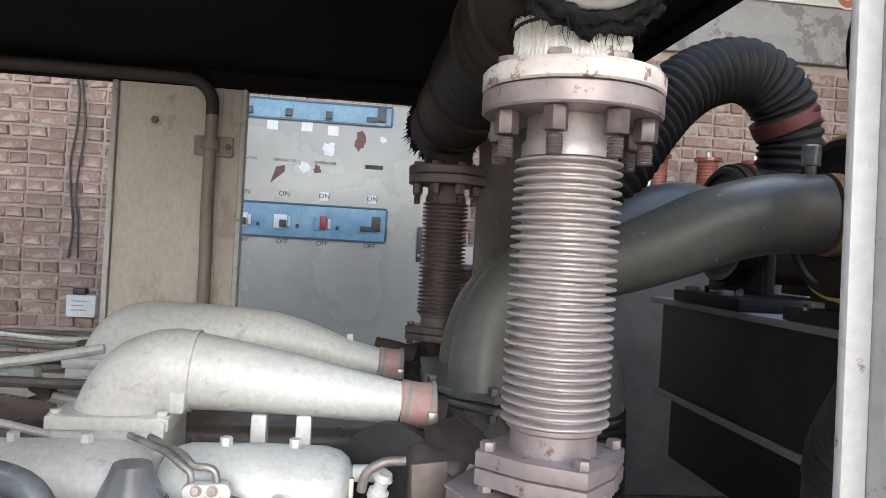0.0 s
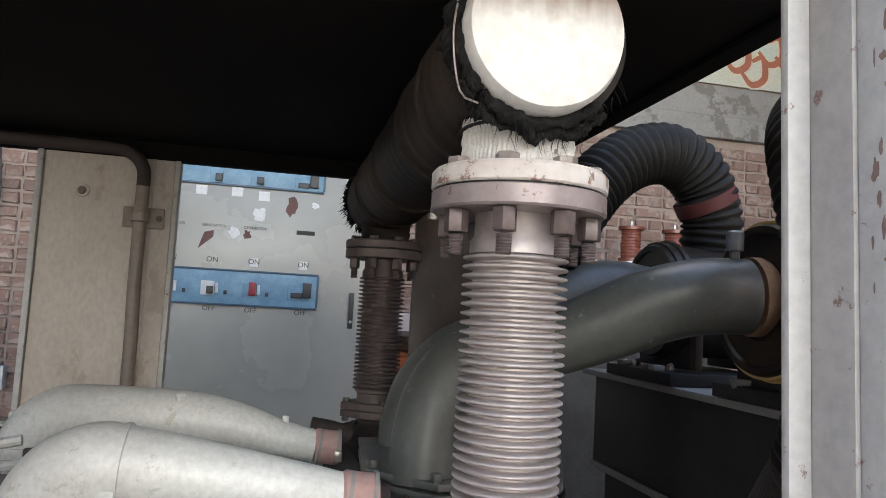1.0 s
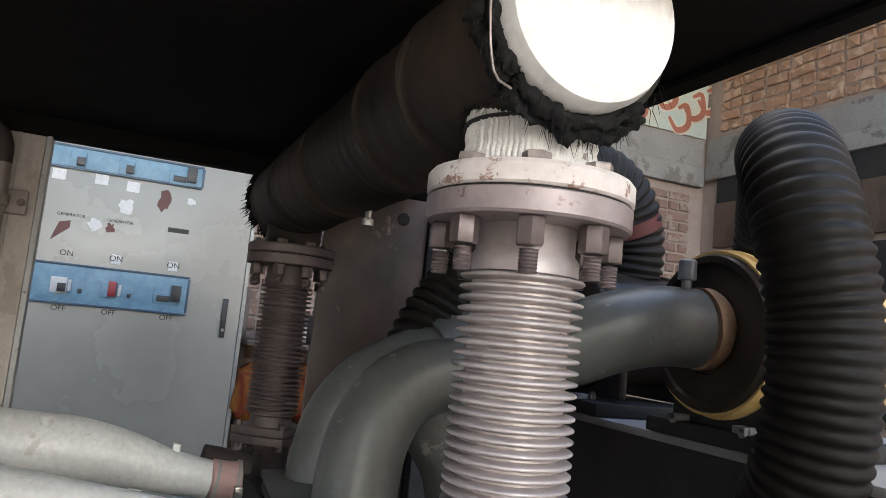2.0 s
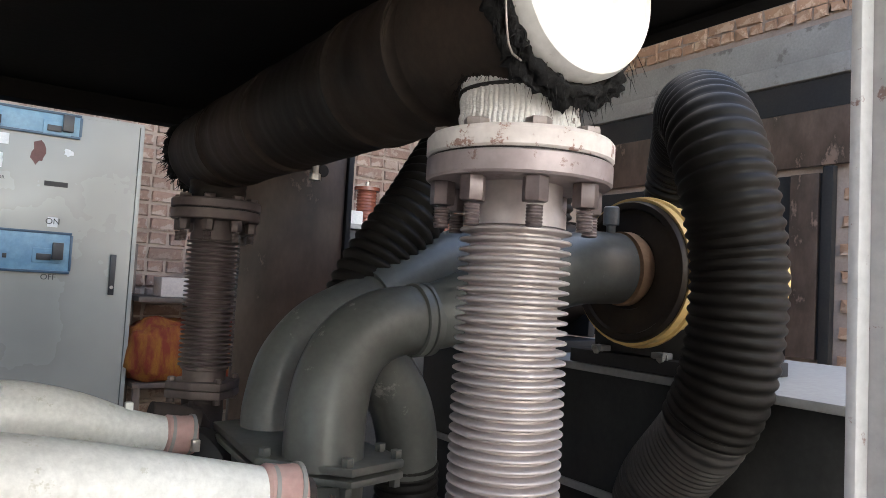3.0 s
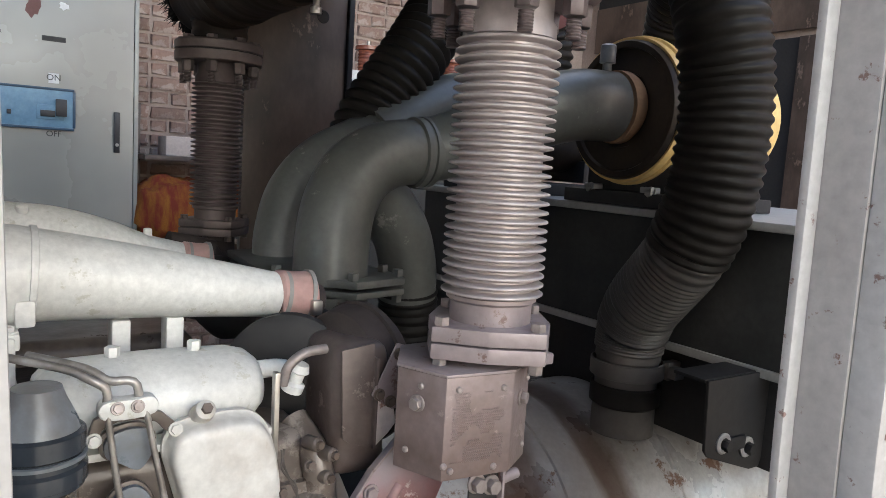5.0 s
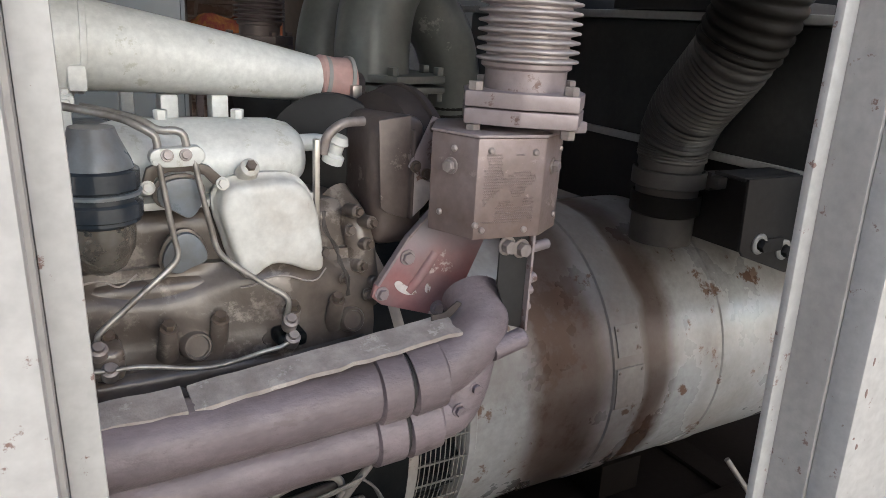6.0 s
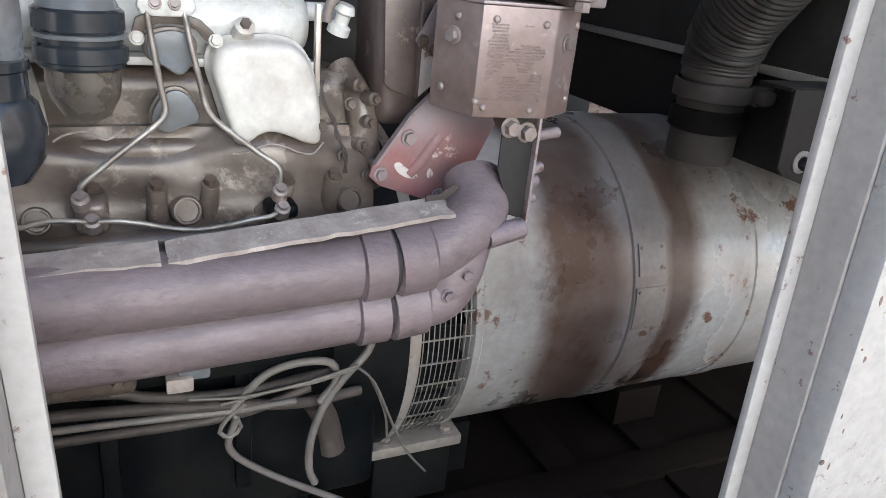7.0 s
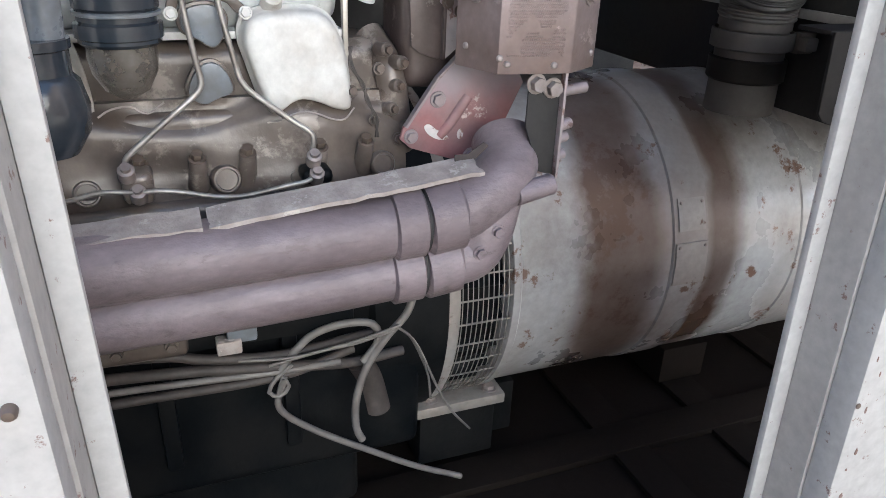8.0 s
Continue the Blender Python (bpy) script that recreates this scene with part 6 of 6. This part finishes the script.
def skid():
    t = thing("base_frame", (0.5, 1.93, 0.03), "oily dark steel base frame under engine and alternator", "base frame")
    for y in (1.50, 2.30):
        part("rail", box((-2.0, y - 0.05, 0.031), (2.4, y + 0.05, 0.052), 0.004), SKID, t)
    for x in (0.62, 0.92, 1.3):
        part("cross_member", box((x, 0.95, 0.031), (x + 0.10, 2.78, 0.047), 0.004), SKID, t)
    rod = tube([(1.22, 1.50, 0.20), (1.30, 1.42, 0.06)], 0.008, 10)
    part("stay", rod, MESHBAR, t)


skid()


def loose_wiring():
    t = thing("loose_wires", (0.0, 1.3, 0.3), "tangled loose grey cables hanging below the manifold", "wires")
    def w(pts, r, mat):
        part("wire", tube(smooth_path(pts, 0.012), r * 0.78, 10), mat, t)
    y = 1.38
    w([(0.030, 1.20, 0.76), (0.060, 1.30, 0.70), (0.062, y, 0.66), (0.043, y, 0.595), (0.004, y, 0.55), (-0.034, y, 0.493), (-0.055, y, 0.425), (-0.057, y, 0.36), (-0.045, y, 0.325)], 0.0095, WIREWHITE)
    w([(-0.040, 1.385, 0.50), (-0.012, 1.385, 0.54), (-0.022, 1.385, 0.578), (-0.075, 1.385, 0.588), (-0.13, 1.385, 0.576), (-0.167, 1.385, 0.544), (-0.190, 1.385, 0.515)], 0.0095, WIREWHITE)
    w([(0.024, 1.37, 0.57), (0.062, y, 0.521), (0.108, y, 0.411), (0.15, 1.40, 0.33), (0.21, 1.44, 0.24)], 0.0032, WIREWHITE)
    w([(0.020, 1.37, 0.572), (0.055, 1.39, 0.53), (0.092, 1.40, 0.44), (0.105, 1.41, 0.37)], 0.0032, WIREWHITE)
    w([(0.024, 1.37, 0.575), (-0.03, 1.37, 0.562), (-0.093, 1.37, 0.552), (-0.176, 1.37, 0.546), (-0.26, 1.38, 0.55)], 0.0035, WIREWHITE)
    w([(0.015, 1.37, 0.568), (-0.05, 1.375, 0.55), (-0.12, 1.375, 0.545), (-0.21, 1.38, 0.53)], 0.0035, WIREWHITE)
    w([(-0.9, 1.40, 0.60), (-0.426, 1.39, 0.582), (-0.312, 1.39, 0.558), (-0.185, 1.39, 0.542), (-0.006, 1.41, 0.545)], 0.012, WIREDARK)
    w([(-0.9, 1.40, 0.565), (-0.429, 1.39, 0.547), (-0.203, 1.39, 0.520), (-0.063, 1.41, 0.487), (0.05, 1.43, 0.48)], 0.013, WIREDARK)
    w([(-0.9, 1.40, 0.535), (-0.43, 1.385, 0.525), (-0.20, 1.385, 0.512), (-0.08, 1.40, 0.50)], 0.008, WIREWHITE)
    w([(-0.9, 1.40, 0.50), (-0.433, 1.39, 0.500), (-0.195, 1.39, 0.498), (-0.05, 1.42, 0.51)], 0.011, WIREDARK)
    w([(-0.17, y, 0.525), (-0.20, y, 0.50), (-0.213, y, 0.475), (-0.195, y, 0.462), (-0.178, y, 0.48), (-0.19, y, 0.505)], 0.005, WIREWHITE)
    w([(-0.185, y, 0.50), (-0.196, 1.39, 0.43), (-0.137, 1.40, 0.359), (-0.03, 1.41, 0.273), (0.089, 1.43, 0.177), (0.2, 1.45, 0.10)], 0.0085, WIREWHITE)
    part("connector", box((-0.293, 1.365, 0.574), (-0.252, 1.395, 0.600), 0.004), LIPMAT, t, "small tan connector block")
    part("breather_elbow", tube(smooth_path([(-0.03, 1.45, 0.46), (-0.005, 1.46, 0.40), (0.01, 1.46, 0.33)], 0.01), 0.026, 18), WIREDARK, t)


loose_wiring()

# ---- switch cabinet and things behind the enclosure ----
PY = 5.07


def switch_cabinet():
    t = thing("switch_cabinet", (-0.4, PY + 0.2, 0), "pale grey-green switch cabinet with blue breaker strips and stains", "switch cabinet")
    part("body", box((-1.45, PY + 0.02, 0.01), (0.455, PY + 0.42, 2.452), 0.006), PANELPAINT, t)
    d = part("door", box((-1.43, PY, 0.08), (0.425, PY + 0.018, 2.43), 0.005), PANELPAINT, t)
    part("handle", box((0.318, PY - 0.018, 1.43), (0.350, PY - 0.001, 1.665), 0.005), BLACKPL, d, "black latch handle")
    part("lock", disc(0.010, 0, 0.004, (0.334, PY - 0.018, 1.475), (0, -1, 0), 16, 0.001), STEEL, d)
    part("hinge_edge", box((0.428, PY - 0.004, 0.08), (0.452, PY + 0.018, 2.43), 0.003), PANELPAINT, t)
    for z0, z1 in ((1.548, 1.760), (2.312, 2.43)):
        s = part("breaker_strip", box((-1.30, PY - 0.012, z0), (0.105, PY - 0.001, z1), 0.004), PANELBLUE, t, "blue recessed breaker strip")
        rim = box((-1.305, PY - 0.018, z1 - 0.004), (0.110, PY - 0.0005, z1 + 0.010), 0.003)
        box((-1.305, PY - 0.018, z0 - 0.010), (0.110, PY - 0.0005, z0 + 0.004), 0.003, bm=rim)
        box((0.102, PY - 0.018, z0 + 0.005), (0.116, PY - 0.0005, z1 - 0.005), 0.003, bm=rim)
        part("rim", rim, PANELRIM, s)
        zc = (z0 + z1) / 2 - 0.01
        for x, lever in ((-1.07, BLACKPL), (-0.811, BLACKPL), (-0.561, BLACKPL), (-0.304, REDPL if z0 < 2 else BLACKPL)):
            br = part("breaker", box((x - 0.055, PY - 0.022, zc - 0.045), (x + 0.028, PY - 0.0125, zc + 0.045), 0.003), WHITEPL if z0 < 2 and lever == BLACKPL else PANELBLUE, s)
            part("lever", box((x - 0.018, PY - 0.05, zc - 0.035), (x + 0.024, PY - 0.0225, zc + (0.050 if lever == REDPL else 0.012)), 0.004), lever, br)
            if z0 < 2:
                part("side_tab", box((x + 0.032, PY - 0.026, zc - 0.03), (x + 0.050, PY - 0.0125, zc + 0.035), 0.003), WHITEPL, br)
                part("knob", box((x + 0.085, PY - 0.022, zc - 0.035), (x + 0.105, PY - 0.0125, zc - 0.01), 0.002), BLACKPL, br)
        br = part("breaker", box((-0.08, PY - 0.020, zc - 0.05), (0.06, PY - 0.0125, zc + 0.03), 0.003), PANELBLUE, s)
        part("lever", box((0.015, PY - 0.05, zc - 0.03), (0.07, PY - 0.021, zc + 0.065), 0.004), BLACKPL, br)
        part("bar", box((-0.06, PY - 0.03, zc - 0.035), (0.012, PY - 0.021, zc + 0.0), 0.003), BLACKPL, br)
    for x in (-1.07, -0.811, -0.561, -0.304, 0.008):
        if x > -0.5:
            part("label_paper", box((x - 0.026, PY - 0.0022, 1.795), (x + 0.026, PY - 0.0004, 1.850), 0), PAPER, t)
        lettering("lettering", "ON", 0.046, (x, PY - 0.003, 1.825), INK, t)
        lettering("lettering", "OFF", 0.044, (x, PY - 0.003, 1.515), INK, t)
    for x in (-1.07, -0.815, -0.567, -0.312):
        lettering("lettering", "GENERATOR", 0.025, (x, PY - 0.003, 2.042), INK, t)
    part("sign_bar", box((-0.05, PY - 0.002, 2.022), (0.068, PY - 0.0004, 2.050), 0), INK, t, "dark unreadable sign bar")
    for x, z in ((-0.66, 2.265), (-0.27, 2.255), (-0.44, 2.27)):
        part("label_paper", box((x - 0.035, PY - 0.0022, z - 0.03), (x + 0.035, PY - 0.0004, z + 0.03), 0), PAPER, t)
    rnd = random.Random(5)
    def blot(x, z, w, h, mat, lab, name):
        ring = []
        for k in range(14):
            a = 2 * math.pi * k / 14
            q = rnd.uniform(0.55, 1.0)
            ring.append((w * q * math.cos(a), h * q * math.sin(a)))
        part(name, plate(ring, 0.001, pose(x, PY - 0.0004, z, 90, 0, 0), 0), mat, t, lab)
    blot(-0.09, 2.20, 0.045, 0.075, REDSTAIN, "dried dark splash", "splash")
    blot(0.06, 2.22, 0.03, 0.03, PAPER, "", "paint_chip")
    blot(-0.29, 2.135, 0.055, 0.05, PAPER, "white paint blotch", "paint_blotch")
    blot(-0.44, 2.01, 0.05, 0.05, PAPER, "white paint blotch", "paint_blotch")
    blot(-0.36, 1.995, 0.03, 0.04, REDSTAIN, "", "splash")
    m = pose(-0.61, PY - 0.0004, 1.945, 90, 0, 0) @ pose(0, 0, 0, 0, 0, 35)
    part("splash", plate([(-0.07, -0.02), (0.05, -0.005), (0.075, 0.03), (0.02, 0.05), (-0.02, 0.02)], 0.001, m, 0), REDSTAIN, t, "dried dark splash")


switch_cabinet()


def wall_socket():
    t = thing("meter_box", (-1.90, WALL_Y - 0.05, 0.92), "small white box with a paper label on the brick wall", "meter box")
    part("case", box((-1.995, WALL_Y - 0.09, 0.925), (-1.805, WALL_Y - 0.002, 1.075), 0.008), PAPER, t)
    part("plug", box((-1.95, WALL_Y - 0.11, 1.077), (-1.87, WALL_Y - 0.03, 1.12), 0.010), BLACKPL, t)
    for k in range(3):
        part("print_bar", box((-1.96, WALL_Y - 0.0925, 1.03 - 0.03 * k), (-1.86 - 0.02 * (k % 2), WALL_Y - 0.0905, 1.037 - 0.03 * k), 0), BOXTOP, t)


wall_socket()


def wall_cable():
    t = thing("wall_cable", (-2.0, WALL_Y - 0.03, 1.33), "thin dark cables hanging down the brick wall", "cable")
    for k in range(2):
        pts = [(-2.02 + 0.05 * k + 0.02 * math.sin(i * 1.7 + k), WALL_Y - 0.03 - 0.01 * k, 1.32 + 0.22 * i) for i in range(9)]
        part("cable", tube(smooth_path(pts, 0.05), 0.008, 8), WIREDARK, t)


wall_cable()


def transformer():
    t = thing("transformer", (2.1, 5.05, 0), "grey transformer with brown porcelain bushings", "transformer")
    part("tank", box((1.35, 4.75, 0.01), (2.9, 5.35, 1.93), 0.02), BOXGREY, t)
    part("cover", box((1.30, 4.72, 1.932), (2.95, 5.38, 1.965), 0.006), BOXTOP, t, "pale dusty cover")
    for i, (x, y, s) in enumerate(((1.92, 5.0, 1.0), (2.28, 5.0, 1.0), (2.62, 5.0, 1.0))):
        prof = [(0, 0), (0.085 * s, 0), (0.085 * s, 0.025), (0.066 * s, 0.03)]
        for k in range(8):
            prof += [(0.066 * s, 0.034 + 0.022 * k), (0.070 * s, 0.040 + 0.022 * k), (0.070 * s, 0.046 + 0.022 * k), (0.066 * s, 0.052 + 0.022 * k)]
        prof += [(0.070 * s, 0.222), (0.090 * s, 0.226), (0.090 * s, 0.250), (0, 0.252)]
        bu = part("bushing", lathe(prof, (x, y, 2.0), n=28), GLAZE, t, "brown glazed porcelain bushing")
        part("stud", lathe([(0.014, 0.25), (0.014, 0.29), (0, 0.29)], (x, y, 2.0), n=12), STEEL, bu)
        part("base_ring", disc(0.10, 1.965, 2.0, (x, y, 0), n=28, chamfer=0.004), PAPER, t)
    part("gauge_box", box((1.62, 4.80, 1.966), (1.80, 4.95, 2.06), 0.01), PAPER, t, "white gauge box")


transformer()


def sacks():
    rnd = random.Random(9)
    for k, (x, y, z) in enumerate(((0.66, 5.15, 1.108), (1.02, 5.2, 1.108), (0.84, 5.29, 1.112))):
        b = new_bm()
        bmesh.ops.create_icosphere(b, subdivisions=4, radius=1)
        for v in b.verts:
            nn = noise.noise(v.co * 2.2 + Vector((k * 7, 0, 0))) + 0.6 * abs(noise.noise(v.co * 6.0 + Vector((0, k * 5, 0))))
            q = Vector([math.copysign(abs(c) ** 0.6, c) for c in v.co])
            v.co = Vector((x + q.x * 0.22 * (1 + 0.12 * nn), y + q.y * 0.17 * (1 + 0.12 * nn), z + q.z * 0.17 * (1 + 0.30 * nn)))
        solid("sack", b, CLOTH, "crumpled orange-red sack piled behind the cabinet", "sack", group="piled sacks", angle=80)
    sh = thing("wall_shelf", (0.9, 5.3, 0.01), "dark wooden shelf rack against the brick wall", "shelf")
    for z in (0.895, 1.40):
        part("board", box((0.48, 5.0, z), (1.35, 5.46, z + 0.03), 0.004), BROWNSHEET, sh)
    for x in (0.49, 1.30):
        part("support", box((x, 5.40, 0.01), (x + 0.04, 5.44, 1.75), 0.004), BROWNSHEET, sh)
        part("support", box((x, 5.02, 0.01), (x + 0.04, 5.06, 0.894), 0.004), BROWNSHEET, sh)
    solid("carton", box((0.62, 5.10, 1.431), (0.86, 5.32, 1.55), 0.006), CARD, "pale cardboard carton on the shelf", "carton")
    solid("carton", box((0.92, 5.12, 1.431), (1.20, 5.36, 1.62), 0.006), BROWNSHEET, "dark stained carton on the shelf", "carton")


sacks()


def mural():
    t = thing("wall_mural", (3.2, WALL_Y, 3.7), "pale teal painted wall lettering with red strokes, unreadable", "mural")
    part("ground_paint", box((1.2, WALL_Y - 0.020, 3.56), (WALL_X - 0.02, WALL_Y - 0.009, 4.58), 0), TEALWALL, t)
    rnd = random.Random(14)
    for k in range(12):
        x = 2.5 + 0.16 * k
        z = 3.80 + 0.12 * math.sin(k * 1.9)
        pts = [(x, z), (x + 0.10, z - 0.10), (x + 0.22, z - 0.03), (x + 0.20, z + 0.14), (x + 0.10, z + 0.10)]
        for w, mat, dy in ((0.050, CREAMINK, 0.0206), (0.030, REDINK, 0.0226)):
            b = new_bm()
            sp = smooth_path([(a, 0, c) for a, c in pts], 0.03)
            prev = None
            for i, p in enumerate(sp):
                d = (sp[min(i + 1, len(sp) - 1)] - sp[max(i - 1, 0)]).normalized()
                nn = Vector((-d.z, 0, d.x)) * w * (0.5 + 0.5 * math.sin(math.pi * i / (len(sp) - 1)))
                cur = [b.verts.new((p.x + nn.x, WALL_Y - dy - 0.0002 * k, p.z + nn.z)), b.verts.new((p.x - nn.x, WALL_Y - dy - 0.0002 * k, p.z - nn.z))]
                if prev:
                    b.faces.new((prev[0], prev[1], cur[1], cur[0]))
                prev = cur
            part("stroke", b, mat, t)


mural()


def window_bay():
    # dark opening with grey sheet and post in the end wall below the beam
    t = thing("window_1", (WALL_X, 3.6, 1.2), "dark window opening under a shade-darkened strip of the end wall", "window", kind="structure")
    part("dark_glass", box((WALL_X - 0.03, 3.12, 1.25), (WALL_X - 0.012, 5.2, 2.50), 0), DARKSTEEL, t)
    # Brown strip, darkened in its colour for the shadowy wall under the beam.
    part("lintel_board", box((WALL_X - 0.05, 1.2, 2.55), (WALL_X - 0.012, 5.3, 2.94), 0.01), BROWNSHEET, t)
    part("shadow_gap", box((WALL_X - 0.03, 1.2, 2.945), (WALL_X - 0.012, 5.3, 3.155), 0), DARKSTEEL, t)
    part("frame", box((WALL_X - 0.07, 3.04, 1.2), (WALL_X - 0.012, 3.11, 2.54), 0.005), DARKSTEEL, t)
    part("sheet", box((WALL_X - 0.06, 3.14, 1.25), (WALL_X - 0.031, 3.34, 2.50), 0.004), BROWNSHEET, t, "grey sheet leaning in the opening")


window_bay()


# ---- bricks ----
def brick_mesh(seed, half, mat=BRICK, rough=1.0):
    """A worn brick face, a stretcher or a header, hardly proud of smeared mortar."""
    rnd = random.Random(seed)
    b = box((-half, -0.007, -0.036), (half, 0.02, 0.036), 0)
    bmesh.ops.bevel(b, geom=[e for e in b.edges if all(v.co.y < 0 for v in e.verts)], offset=0.006, segments=1, affect="EDGES")
    for v in b.verts:
        v.co += Vector((rnd.uniform(-0.009, 0.009) * rough, rnd.uniform(-0.003, 0.003) * rough * rough if v.co.y < 0.01 else 0, rnd.uniform(-0.007, 0.007) * rough))
    return finish("brick", b, mat, 30)


STRETCHERS = [brick_mesh(s, 0.110) for s in range(8)]
HEADERS = [brick_mesh(s + 50, 0.051) for s in range(8)]
ROUGH_STRETCHERS = [brick_mesh(s + 100, 0.108, ORANGEBRICK, 1.7) for s in range(8)]
ROUGH_HEADERS = [brick_mesh(s + 150, 0.050, ORANGEBRICK, 1.7) for s in range(8)]


def lay_bricks(wall, name, along, z0, z1, place, close, stretchers, headers):
    """Courses of bricks on a wall; those in the close stretch are parts, the rest one joined mesh."""
    rnd = random.Random(17)
    count, rest_v, rest_f = 0, [], []
    course = 0
    z = z0
    while z < z1:
        header = course % 2 == 1
        x = along[0] + (0.06 if header else 0)
        while x < along[1]:
            if place(x, z) is not None:
                m = place(x, z) @ pose(rnd.uniform(-0.003, 0.003), rnd.uniform(-0.006, 0.004), 0, rnd.uniform(-1, 1), rnd.uniform(-0.8, 0.8), rnd.uniform(-0.6, 0.6))
                me = (headers if header else stretchers)[rnd.randrange(8)]
                if count < 300 and close(x, z):
                    ob = new("brick", me)
                    ob.parent = wall
                    ob.matrix_basis = m
                    count += 1
                else:
                    o = len(rest_v)
                    rest_v.extend(tuple(m @ v.co) for v in me.vertices)
                    rest_f.extend(tuple(o + i for i in p.vertices) for p in me.polygons)
            x += (0.122 if header else 0.244)
        z += 0.092
        course += 1
    if rest_v:
        me = bpy.data.meshes.new(name)
        me.from_pydata(rest_v, [], rest_f)
        me.materials.append(stretchers[0].materials[0])
        ob = new(name, me)
        ob.parent = wall
        tagged(ob, kind="stuff")


def north(x, z):
    if 3.02 < z < 3.60 or z > 3.5 and x > 1.1:
        return None
    return Matrix.Translation((x, WALL_Y, z))


def east(y, z):
    if 2.5 < z < 3.60 and (z > 3.1 or y > 1.1):
        return None
    if z < 2.56 and y > 2.98:
        return None
    return Matrix.Translation((WALL_X, y, z)) @ pose(0, 0, 0, 0, 0, -90)


lay_bricks(wall_north, "brick_courses", (-4.4, WALL_X - 0.1), 0.05, 4.5, north, lambda x, z: -2.9 < x < -1.45 and 0.9 < z < 3.0 or 0.45 < x < 2.3 and 1.5 < z < 3.0, STRETCHERS, HEADERS)
lay_bricks(wall_east, "brick_courses", (-0.4, WALL_Y - 0.12), 0.05, 4.5, east, lambda y, z: 1.3 < y < 3.8 and z > 3.58 or 2.0 < y and z < 2.5 and z > 1.2, ROUGH_STRETCHERS, ROUGH_HEADERS)
